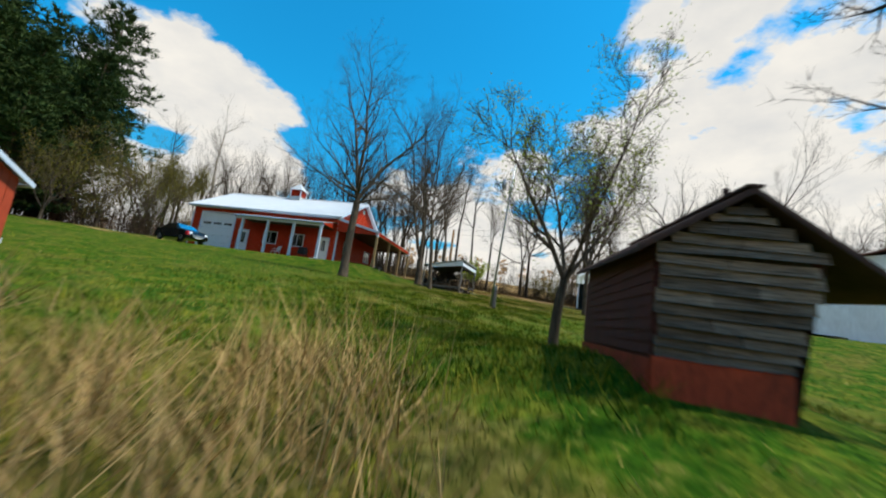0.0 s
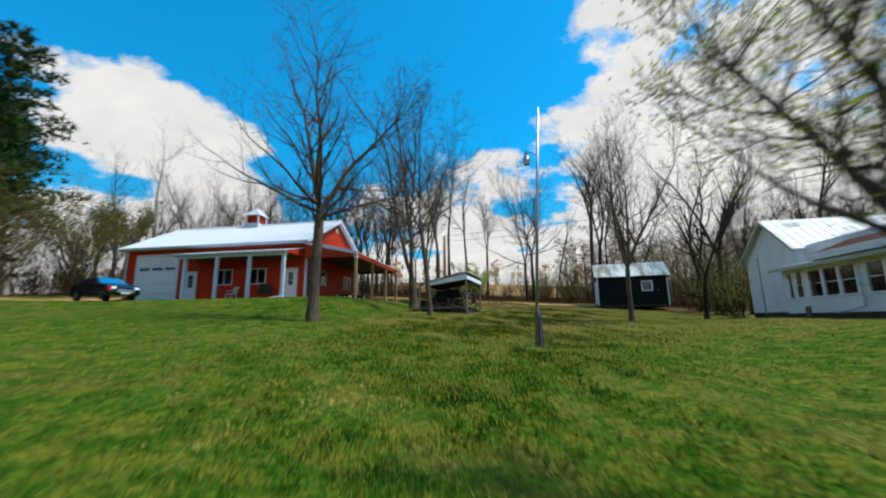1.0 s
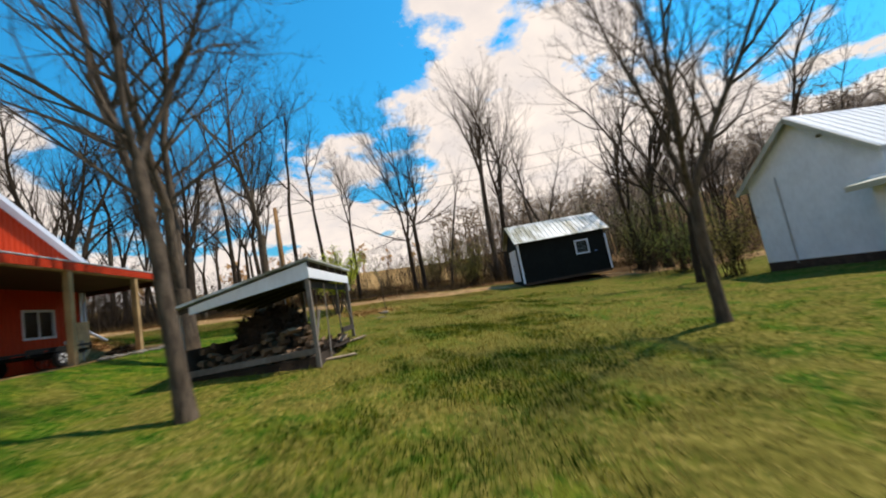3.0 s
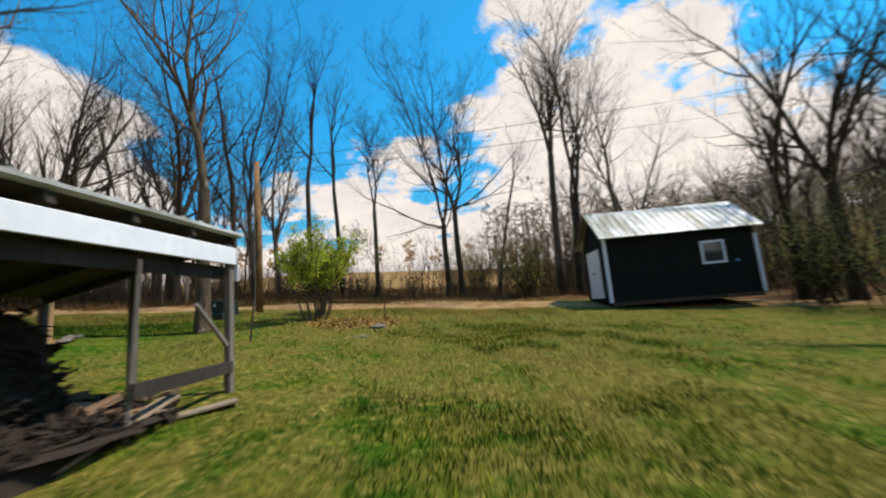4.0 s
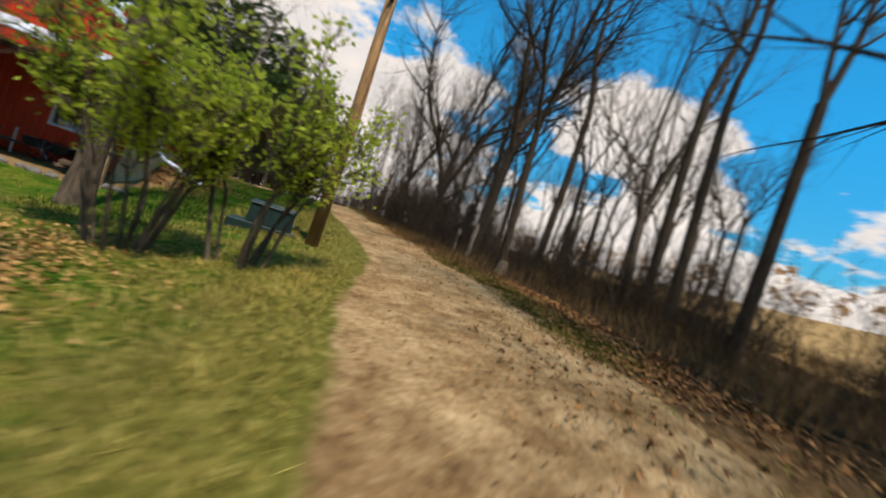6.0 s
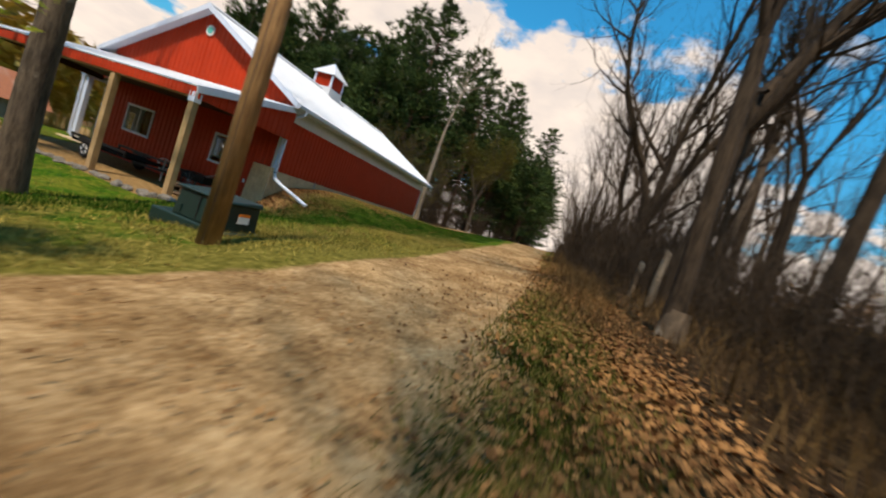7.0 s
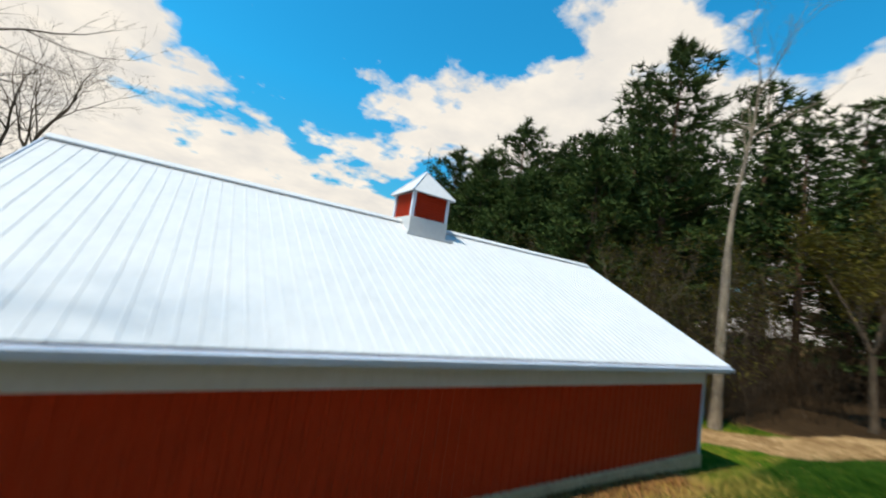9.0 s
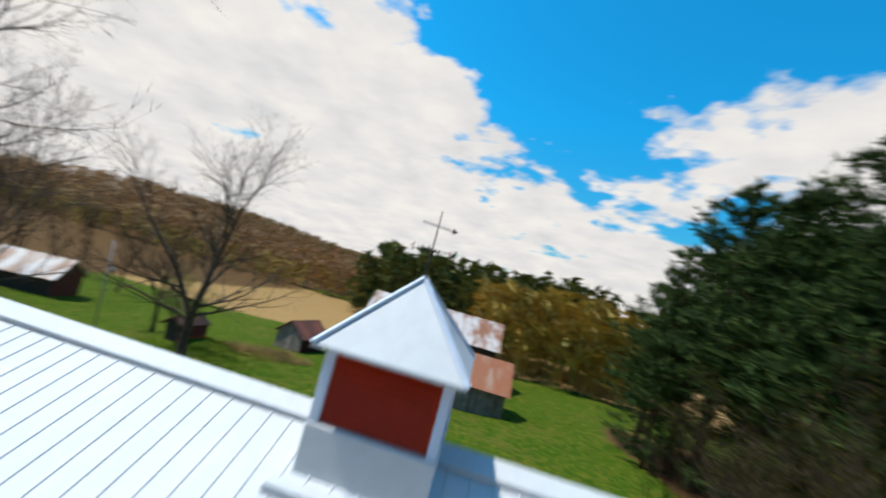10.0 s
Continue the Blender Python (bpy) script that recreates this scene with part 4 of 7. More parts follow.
part("downspout_strap", Mesh().tube([(0.02, 9.3, 1.47), (0.02, 9.3, 1.5)], 0.068, 10), m_dark, barn, "black strap round the downspout")
part("wall_outlet", Mesh().box(0.03, 0.06, 8.05, 8.13, 0.75, 0.88), m_trim, barn)
part("foundation_pipe", Mesh().tube([(-2.4, 9.3, 1.1), (-2.4, 9.3, 1.62)], 0.025, 6), m_galv, barn)

# ---- sheds and houses ----
def gable_shed(name, label, x, y, turn, wide, deep, wall, rise, m_wall, m_gable, m_top, over=0.25, ribs=0.3, base_z=None, group="", boards=0.0):
    """A small gabled building; the ridge runs along local x, wide long, deep across. Local origin: the middle of the base."""
    z = gz(x, y) if base_z is None else base_z
    t = thing(name, (x, y, z), label, "shed", group, turn=turn)
    w, d = wide / 2, deep / 2
    zb = -0.45
    for s in (-1, 1):
        m = Mesh().box(-w, w, min(s * d, s * (d - 0.08)), max(s * d, s * (d - 0.08)), zb, wall)
        lw = part("long_wall", m, m_wall, t, local=True)
        if boards:
            k, u = 0, -w
            while u < w - 0.02:
                bd = Mesh().box(u + 0.006, min(w, u + boards) - 0.006, *sorted((s * d + s * 0.001, s * (d + 0.024))), zb, wall - 0.02 - 0.03 * (k % 3))
                part("board", bd, m_wall, lw, local=True)
                u += boards
                k += 1
        g = Mesh()
        lo, hi = s * w, s * (w - 0.08)
        yy = d - 0.085
        g.solid([(lo, -yy, zb), (lo, yy, zb), (lo, yy, wall), (lo, 0, wall + rise * (yy / d) * 0.98), (lo, -yy, wall)][:: s], [(hi, -yy, zb), (hi, yy, zb), (hi, yy, wall), (hi, 0, wall + rise * (yy / d) * 0.98), (hi, -yy, wall)][:: s])
        gw = part("gable_wall", g, m_gable, t, local=True)
        if boards:
            u = -d
            while u < d - 0.02:
                c = min(d, u + boards) - u
                hz = wall + rise * (1 - max(abs(u), abs(u + c)) / d) - 0.03
                xa = sorted((s * (w + 0.001), s * (w + 0.025)))
                part("board", Mesh().box(xa[0], xa[1], u + 0.006, u + c - 0.006, zb, hz), m_gable, gw, local=True)
                u += boards
    slope = rise / d
    for s in (-1, 1):
        yo = d + over
        r = Mesh()
        zo = wall - slope * over + 0.02
        up = Vector((0, s * rise, d)).normalized()
        a, b = Vector((0, s * yo, zo)), Vector((0, 0, wall + rise + 0.02))
        xo = w + over
        r = sheet(lambda u, end, h: (a, b)[end] + up * (h + 0.035) + Vector((u - xo, 0, 0)), 2 * xo, ribs, 0.022)
        part("roof_slope", r, m_top, t, local=True)
    return t


def local_window(t, plane_y, xc, zc, w, h, s=-1, frame=m_trim, mull=0, bars=False):
    a, b = xc - w / 2, xc + w / 2
    f = Mesh()
    for r in ((a - 0.09, b + 0.09, zc + h / 2, zc + h / 2 + 0.09), (a - 0.09, b + 0.09, zc - h / 2 - 0.09, zc - h / 2), (a - 0.09, a, zc - h / 2, zc + h / 2), (b, b + 0.09, zc - h / 2, zc + h / 2)):
        f.box(r[0], r[1], *sorted((plane_y, plane_y + s * 0.05)), r[2], r[3])
    for i in range(mull):
        c = a + (b - a) * (i + 1) / (mull + 1)
        f.box(c - 0.03, c + 0.03, *sorted((plane_y, plane_y + s * 0.045)), zc - h / 2, zc + h / 2)
    if bars:
        f.box(a, b, *sorted((plane_y, plane_y + s * 0.04)), zc - 0.02, zc + 0.02)
    wn = part("window", f, frame, t, local=True, bevel=0.006)
    part("backing", Mesh().box(a, b, *sorted((plane_y + s * 0.002, plane_y + s * 0.008)), zc - h / 2, zc + h / 2), m_dark, wn, local=True)
    p = part("pane", Mesh().box(a, b, *sorted((plane_y + s * 0.016, plane_y + s * 0.022)), zc - h / 2, zc + h / 2), m_glass, wn, local=True)
    p.visible_shadow = False
    return wn


# dark shed with a mossy white roof, white door in its west gable
dsx, dsy, dst = 25.1, 14.4, -6.5
dark_shed = gable_shed("garden_shed", "small blackish shed with mossy white metal roof and white door", dsx, dsy, dst, 5.77, 3.13, 2.47, 1.18, m_black_green, m_black_green, m_shed_roof, 0.29, base_z=-0.14)
local_window(dark_shed, -1.565, 1.25, 1.4, 0.75, 0.75, -1)
part("door", Mesh().box(-2.95, -2.89, -0.75, 0.95, -0.1, 2.0), m_door_white, dark_shed, "white plank door", bevel=0.01, local=True)
part("door_handle", Mesh().box(-2.99, -2.95, -0.15, 0.25, 0.98, 1.02), m_dark, dark_shed, local=True)
part("corner_board", Mesh().box(-2.97, -2.86, -1.63, -1.44, -0.3, 2.3), m_trim, dark_shed, bevel=0.006, local=True)
part("corner_board", Mesh().box(2.86, 2.97, -1.63, -1.5, -0.3, 2.0), m_trim, dark_shed, bevel=0.006, local=True)
part("plaque", Mesh().box(2.05, 2.2, -1.59, -1.57, 0.95, 1.05), m_blue_metal, dark_shed, "small blue plaque", local=True)
part("sill_log", Mesh().box(-2.9, 2.9, -1.6, -1.568, -0.45, -0.3), m_footing, dark_shed, "dark stone footing strip", local=True, bevel=0.01)

# old clapboard shed at the start
OSX, OSY = 17.8, -24.65
old = thing("clapboard_shed", (OSX, OSY, -3.9), "small old shed with silvered clapboards, red base and rusty roof", "shed")
ox0, ox1, oy0, oy1, cxm = 16.98, 18.34, -26.45, -22.85, 17.74
olean = 0.26  # the east side leans in towards its foot


def shed_east(z):
    return ox1 - olean * min(1.0, max(0.0, (-2.2 - z) / 0.95))


part("side_wall", Mesh().solid([(ox0, oy0, -4.3), (ox0 + 0.08, oy0, -4.3), (ox0 + 0.08, oy0, -2.02), (ox0, oy0, -2.02)], [(ox0, oy1, -4.3), (ox0 + 0.08, oy1, -4.3), (ox0 + 0.08, oy1, -1.81), (ox0, oy1, -1.81)]), m_red_wood, old, "dark faded red side wall")
part("side_wall", Mesh().solid([(ox1 - olean - 0.08, oy0, -4.3), (ox1 - olean, oy0, -4.3), (ox1 - olean, oy0, -3.15), (ox1, oy0, -2.2), (ox1, oy0, -2.05), (ox1 - 0.08, oy0, -2.05)], [(ox1 - olean - 0.08, oy1, -4.3), (ox1 - olean, oy1, -4.3), (ox1 - olean, oy1, -3.15), (ox1, oy1, -2.2), (ox1, oy1, -2.05), (ox1 - 0.08, oy1, -2.05)]), m_red_wood, old)
for y, s in ((oy0, -1), (oy1, 1)):
    a0, b0 = (y, y - s * 0.06)
    up = 0.2 if s > 0 else 0.0
    q = [(ox0 + 0.081, -4.3), (ox1 - olean - 0.09, -4.3), (ox1 - 0.09, up - 2.05), (cxm, up - 1.56), (ox0 + 0.081, up - 2.08)]
    part("gable_wall", Mesh().solid([(a, a0, b) for a, b in q][:: -s], [(a, b0, b) for a, b in q][:: -s]), m_dark_wood, old, "dark boards behind the clapboards")
part("red_base", Mesh().box(ox0 - 0.03, ox1 - olean, oy0 - 0.05, oy0 - 0.002, -4.3, -3.09), m_red_base, old, "red painted skirting boards", bevel=0.01)
part("red_base", Mesh().box(ox0 - 0.04, ox0 - 0.031, oy0, oy1, -4.3, -3.12), m_red_base, old, "red painted skirting boards")
rng = random.Random(4)
z = -3.07
while z < -1.68:
    h = rng.choice((0.07, 0.085, 0.1, 0.115))
    lo = ox0 if z < -2.06 else cxm - (cxm - ox0) * max(0.1, (-1.57 - z) / 0.5)
    hi = shed_east(z) if z < -2.06 else cxm + (ox1 - cxm) * max(0.1, (-1.57 - z) / 0.5)
    a, b = lo + rng.uniform(-0.02, 0.03), hi - rng.uniform(-0.05, 0.05)
    tilt, warp = rng.uniform(-0.03, 0.02), rng.uniform(-0.012, 0.012)
    mid = a + (b - a) * rng.uniform(0.35, 0.65)
    curl = rng.uniform(0.0, 0.03)
    for p, q, za, zb_, oa, ob_ in ((a, mid, 0.0, tilt * 0.5 + warp, 0.0, curl), (mid + rng.uniform(0.0, 0.012), b, tilt * 0.5 + warp, tilt, curl, rng.uniform(0, 0.015))):
        prof = lambda xx, dz, o: [(xx, oy0 - 0.004, z + dz), (xx, oy0 - 0.05 - o, z - 0.015 + dz), (xx, oy0 - 0.035 - o, z - 0.013 + dz + 0.01), (xx, oy0 - 0.018, z + h + dz), (xx, oy0 - 0.004, z + h + dz)]
        part("clapboard", Mesh().solid(prof(p, za, oa), prof(q, zb_, ob_)), m_old_wood, old)
    z += h + 0.008
for k in range(9):
    zz = -3.08 + k * 0.115
    part("clapboard", Mesh().solid([(ox0 - 0.002, oy0 + 0.02, zz), (ox0 - 0.03, oy0 + 0.02, zz - 0.008), (ox0 - 0.014, oy0 + 0.02, zz + 0.115)], [(ox0 - 0.002, oy1, zz), (ox0 - 0.03, oy1, zz - 0.008), (ox0 - 0.014, oy1, zz + 0.115)]), m_red_wood, old)
for xo, zo in ((ox0 - 0.2, -2.12), (18.98, -2.36)):
    zr = -1.49
    r = sheet(lambda u, end, h: Vector(((xo, cxm)[end], oy0 - 0.12 + u, (zo, zr)[end] + 0.02 + 0.06 * u + h)), oy1 - oy0 + 0.3, 0.24, 0.025, 0.045, 0.06)
    part("roof_slope", r, m_redbrown_roof, old, "rusty brown tin roof")
part("ridge_cap", Mesh().beam((cxm, oy0 - 0.13, zr + 0.045), (cxm, oy1 + 0.2, zr + 0.28), 0.14, 0.025), m_redbrown_roof, old)
part("stove_pipe", Mesh().tube([(17.95, -25.6, -1.6), (17.95, -25.6, -1.12)], 0.035, 8), m_redbrown_roof, old)

# woodshed with firewood
WT = 7.6
wood = thing("woodshed", (9.98, 1.7, gz(10, 1.5)), "open firewood shed with lean roof, white fascia boards and grey posts", "shed", turn=-WT)
WB = wood.matrix_basis.translation.z
W1, W0, WD = 1.55, -1.55, 2.12  # half sizes
ez, wz = 1.32 - WB, 0.7 - WB
rt = sheet(lambda u, end, h: Vector(((W0 - 0.1, W1 + 0.15)[end], -WD - 0.15 + u, (wz, ez + 0.03)[end] + 0.04 + h)), 2 * WD + 0.3, 0.3, 0.022, 0.04, 0.04)
part("roof", rt, m_shed_roof, wood, "corrugated tin lean roof", local=True)
# added dark sheet: puts the shade below the tin into its colour
part("roof_deck", Mesh().solid([(W0 - 0.02, -WD, wz - 0.035), (W1 + 0.05, -WD, ez - 0.005), (W1 + 0.05, WD, ez - 0.005), (W0 - 0.02, WD, wz - 0.035)], [(W0 - 0.02, -WD, wz - 0.01), (W1 + 0.05, -WD, ez + 0.02), (W1 + 0.05, WD, ez + 0.02), (W0 - 0.02, WD, wz - 0.01)]), m_dark_wood, wood, "added dark sheet under the tin, standing in for shade", local=True)
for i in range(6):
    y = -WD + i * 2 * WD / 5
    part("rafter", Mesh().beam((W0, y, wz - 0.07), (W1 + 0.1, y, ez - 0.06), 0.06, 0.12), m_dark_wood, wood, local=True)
part("fascia_east", Mesh().box(W1 + 0.06, W1 + 0.09, -WD - 0.1, WD + 0.06, ez - 0.42, ez - 0.16), m_house_white, wood, "white fascia board", bevel=0.008, local=True)
part("fascia_south", Mesh().solid([(W0 + 0.3, -WD - 0.09, wz - 0.16), (W1 + 0.058, -WD - 0.09, ez - 0.42), (W1 + 0.058, -WD - 0.09, ez - 0.03), (W0 + 0.3, -WD - 0.09, wz + 0.02)], [(W0 + 0.3, -WD - 0.06, wz - 0.16), (W1 + 0.058, -WD - 0.06, ez - 0.42), (W1 + 0.058, -WD - 0.06, ez - 0.03), (W0 + 0.3, -WD - 0.06, wz + 0.02)]), m_house_white, wood, "white fascia board", local=True)
for x, y in ((W1, -WD), (W1, WD), (W0, -WD), (W0, WD), (0, WD)):
    top = wz + (ez - wz) * (x - W0) / (W1 - W0) - 0.1
    part("post", Mesh().box(x - 0.05, x + 0.05, y - 0.05, y + 0.05, -0.7, top), m_grey_wood, wood, bevel=0.008, local=True)
part("corner_block", Mesh().box(W1 + 0.0, W1 + 0.1, WD + 0.062, WD + 0.09, ez - 0.66, ez - 0.43), m_house_white, wood, local=True)
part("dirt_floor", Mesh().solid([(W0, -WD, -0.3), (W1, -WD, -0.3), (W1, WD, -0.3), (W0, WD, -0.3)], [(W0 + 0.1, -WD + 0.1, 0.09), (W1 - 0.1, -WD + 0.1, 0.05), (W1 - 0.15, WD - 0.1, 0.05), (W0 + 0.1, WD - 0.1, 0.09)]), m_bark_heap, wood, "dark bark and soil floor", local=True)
part("rail", Mesh().box(W0, W1, -WD - 0.07, -WD - 0.03, 0.12, 0.26), m_grey_wood, wood, bevel=0.006, local=True)
part("rail", Mesh().box(W1 + 0.02, W1 + 0.06, 0.5, WD, 0.36, 0.52), m_dark_wood, wood, local=True)
part("back_board", Mesh().box(W0 - 0.02, W0 + 0.02, -WD, WD, 0.0, 0.75), m_dark_wood, wood, local=True)
part("lintel", Mesh().box(W1 - 0.12, W1 - 0.06, -WD, WD, ez - 0.62, ez - 0.44), m_dark_wood, wood, local=True)
pile = thing("firewood_pile", (9.98, 1.7, WB), "stacked split firewood logs under the woodshed roof", "firewood", turn=-WT)
rng = random.Random(8)
shapes = []
for k in range(6):
    n = rng.choice((4, 5, 6))
    ring = [(math.cos(2 * math.pi * i / n + 0.2) * rng.uniform(0.06, 0.1), math.sin(2 * math.pi * i / n) * rng.uniform(0.05, 0.09)) for i in range(n)]
    shapes.append(Mesh().solid([(a, -0.22, b) for a, b in ring][::-1], [(a * 0.95, 0.22, b) for a, b in ring][::-1]).data("log", m_log))
for row in range(6):
    for i in range(17):
        for y in (-1.75, -1.35, 0.9, 1.35):
            far = y > 0
            if rng.random() < (0.45 + 0.4 * row if far else 0.1 + 0.16 * row - (0.1 if i > 8 else 0)):
                continue
            o = part("log", rng.choice(shapes), None, pile, local=True)
            o.matrix_basis = pose(W0 + 0.2 + i * 0.165 + rng.uniform(-0.03, 0.03), y + rng.uniform(-0.08, 0.08), 0.12 + row * 0.125, rng.uniform(-14, 14), rng.uniform(0, 360), rng.uniform(-24, 24))


def mound(name, label, at, turn, size, seed, mat):
    """A rounded uneven mound with loose chips lying all over it."""
    rg = random.Random(seed)
    bm = bmesh.new()
    bmesh.ops.create_icosphere(bm, subdivisions=4, radius=1)
    for v in bm.verts:
        k = 1 + 0.26 * noise.noise(v.co * 1.6 + Vector((seed, 0, 0))) + 0.13 * noise.noise(v.co * 6.0 + Vector((0, seed, 0)))
        v.co = Vector((v.co.x * size[0] * k, v.co.y * size[1] * k, max(-0.1, v.co.z) * size[2] * k))
    skin = [v.co.copy() for v in bm.verts if v.co.z > 0.02]
    me = Mesh()
    bm.verts.ensure_lookup_table()
    me.v = [tuple(v.co) for v in bm.verts]
    me.f = [tuple(v.index for v in f.verts) for f in bm.faces]
    bm.free()
    for _ in range(1500):
        c = rg.choice(skin) * rg.uniform(0.98, 1.05)
        d = Vector((rg.gauss(0, 1), rg.gauss(0, 1), rg.gauss(0, 0.7))).normalized() * rg.uniform(0.04, 0.16)
        me.beam(tuple(c - d), tuple(c + d), rg.uniform(0.02, 0.07), rg.uniform(0.01, 0.025))
    return single(name, me, mat, label, "bark", kind="stuff", at=pose(*at, 0, 0, turn))


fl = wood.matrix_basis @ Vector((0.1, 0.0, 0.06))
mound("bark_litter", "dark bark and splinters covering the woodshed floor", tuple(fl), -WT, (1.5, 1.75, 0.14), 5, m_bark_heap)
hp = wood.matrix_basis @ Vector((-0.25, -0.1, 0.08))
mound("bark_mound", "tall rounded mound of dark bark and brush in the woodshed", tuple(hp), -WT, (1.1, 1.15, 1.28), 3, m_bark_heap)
for k, (x, y, z, ln, an, tip) in enumerate(((1.42, 0.55, 0.12, 1.35, 78, -16), (1.75, 1.35, 0.03, 0.75, 35, -5), (1.3, 1.2, 0.06, 0.9, 115, 9), (1.7, -1.2, 0.03, 1.1, 15, 2))):
    wx = wood.matrix_basis @ Vector((x, y, 0))
    pl = Mesh().box(-ln / 2, ln / 2, -0.1, 0.1, 0, 0.035)
    single("plank", pl, m_pale_plank, "loose pale weathered plank lying by the woodshed", "plank", "loose planks", bevel=0.005, at=pose(wx.x, wx.y, gz(wx.x, wx.y) + z, rng.uniform(-6, 6), tip, an))
for x, y0, y1, z0, z1 in ((W1, -WD, -1.5, 0.35, 1.15), (W1, WD, 1.45, 0.75, 1.35)):
    part("brace", Mesh().beam((x, y0 * 0.98, z0), (x, y1, z1), 0.045, 0.045), m_grey_wood, wood, "thin diagonal brace", local=True)
for y in (-0.9, 0.5):
    part("pole", Mesh().tube([(W1 - 0.02, y, -0.2), (W1 + 0.03, y + 0.06, ez - 0.5)], [0.022, 0.016], 6), m_grey_wood, wood, "thin bare pole", local=True)

# outbuildings to the south
gable_shed("red_roofed_shed", "small grey shed with red-brown roof", 12.0, -36.4, 75.0, 4.2, 3.8, 2.0, 1.45, m_red_wood, m_grey_wood, m_red_tin, 0.3, boards=0.2)
gable_shed("tin_roofed_shed", "weathered shed with orange rusted tin roof", -9.3, -28.6, 0.0, 5.0, 5.0, 2.7, 2.1, m_grey_wood, m_grey_wood, m_orange_roof, 0.35, boards=0.22)
gable_shed("old_barn", "large dark old barn with rusty white tin roof", -2.6, -42.0, 0.0, 16.4, 8.0, 5.3, 2.7, m_dark_wood, m_dark_wood, m_rust_roof, 0.4, base_z=-3.9, boards=0.3)
low = gable_shed("low_red_shed", "low red shed with a plain white roof on the lawn", -0.65, -23.9, 0.0, 4.7, 3.0, 1.85, 1.0, m_orange_wood, m_orange_wood, m_white_roof, 0.2, base_z=-2.65, boards=0.2)
part("gutter", Mesh().box(-2.52, 2.52, 1.72, 1.82, 1.62, 1.71), m_trim, low, local=True, bevel=0.01)
part("verge_board", Mesh().beam((2.57, 1.75, 1.67), (2.57, 0, 2.83), 0.03, 0.12).beam((2.57, -1.75, 1.67), (2.57, 0, 2.83), 0.03, 0.12), m_trim, low, local=True)
part("sill_board", Mesh().box(-2.35, 2.35, 1.53, 1.56, -0.1, 0.08), m_trim, low, local=True)
part("roof_vent", Mesh().box(-1.2, -0.75, 0.55, 0.85, 2.43, 2.55), m_trim, low, local=True)
gable_shed("far_garage", "pale rusty-roofed outbuilding beyond the lawn", 43.0, -30.5, 20.0, 7.0, 5.0, 2.4, 1.9, m_dark_wood, m_red_wood, m_rust_roof, 0.4)

# white farmhouse
hz = -1.72
house = thing("farmhouse", (33, 0.4, hz), "white sided farmhouse with white metal roof and a glazed porch", "house")
hx0, hx1, hy0, hy1 = 29.0, 38.6, -1.7, 3.0
hm = (hy0 + hy1) / 2
part("main_wall_north", Mesh().box(hx0, hx1, hy1 - 0.12, hy1, hz - 0.3, 1.95), m_house_white, house)
part("main_wall_south", Mesh().box(hx0, hx1, hy0, hy0 + 0.12, hz - 0.3, 1.95), m_house_white, house)
for x, e in ((hx0, 0.12), (hx1, -0.12)):
    q = [(hy0 + 0.121, hz - 0.3), (hy1 - 0.121, hz - 0.3), (hy1 - 0.121, 1.95), (hm, 3.88), (hy0 + 0.121, 1.95)]
    q = q[::-1] if e > 0 else q
    part("gable_wall", Mesh().solid([(x, a, b) for a, b in q], [(x + e, a, b) for a, b in q]), m_house_white, house)
lap = Mesh()
for i in range(31):
    z = hz + 0.15 + i * 0.125
    ww = (hy1 - hy0) / 2 if z < 1.9 else (hy1 - hy0) / 2 * max(0.05, (3.8 - z) / 1.95)
    lap.solid([(hx0 - 0.002, hm - ww, z), (hx0 - 0.016, hm - ww, z), (hx0 - 0.004, hm - ww, z + 0.125)], [(hx0 - 0.002, hm + ww, z), (hx0 - 0.016, hm + ww, z), (hx0 - 0.004, hm + ww, z + 0.125)])
tagged(part("lap_siding", lap, m_house_white, house), kind="stuff")
for s in (-1, 1):
    yo, zo, zr = (hm - 2.5, 1.78, 3.98) if s < 0 else (hm + 2.68, 1.62, 3.98)
    r = sheet(lambda u, end, h: Vector((hx0 - 0.3 + u, (yo, hm)[end], (zo, zr)[end] + 0.06 + h)), hx1 - hx0 + 0.5, 0.52, 0.03, 0.06, 0.02)
    part("roof_slope", r, m_white_roof, house, "white standing seam roof")
    part("verge", Mesh().beam((hx0 - 0.31, yo, zo - 0.06), (hx0 - 0.31, hm, zr - 0.06), 0.05, 0.17), m_house_trim, house, "grey-green verge board")
part("foundation", Mesh().box(hx0 - 0.02, hx1, hy0, hy1, hz - 0.5, hz + 0.12), m_footing, house, "rubble stone footing")
part("porch_footing", Mesh().box(28.0, 28.049, -11.0, -1.75, hz - 0.5, hz + 0.02), m_footing, house, "brown stone footing")
part("upper_window", Mesh().box(29.37, 29.399, -4.2, -2.1, 1.12, 1.5), m_dark, house, "dark clerestory glass under the wing eave", bevel=0.005)
part("meter_pipe", Mesh().tube([(hx0 - 0.05, 1.75, hz), (hx0 - 0.05, 1.75, 1.9)], 0.025, 6), m_galv, house)
part("hatch", Mesh().box(hx0 - 0.03, hx0 - 0.017, 0.6, 1.3, hz + 0.5, hz + 1.7), m_house_white, house, bevel=0.005)
part("gable_lamp", Mesh().tube([(hx0 - 0.02, -0.2, 2.9), (hx0 - 0.12, -0.2, 2.88)], 0.07, 8), m_dark, house)
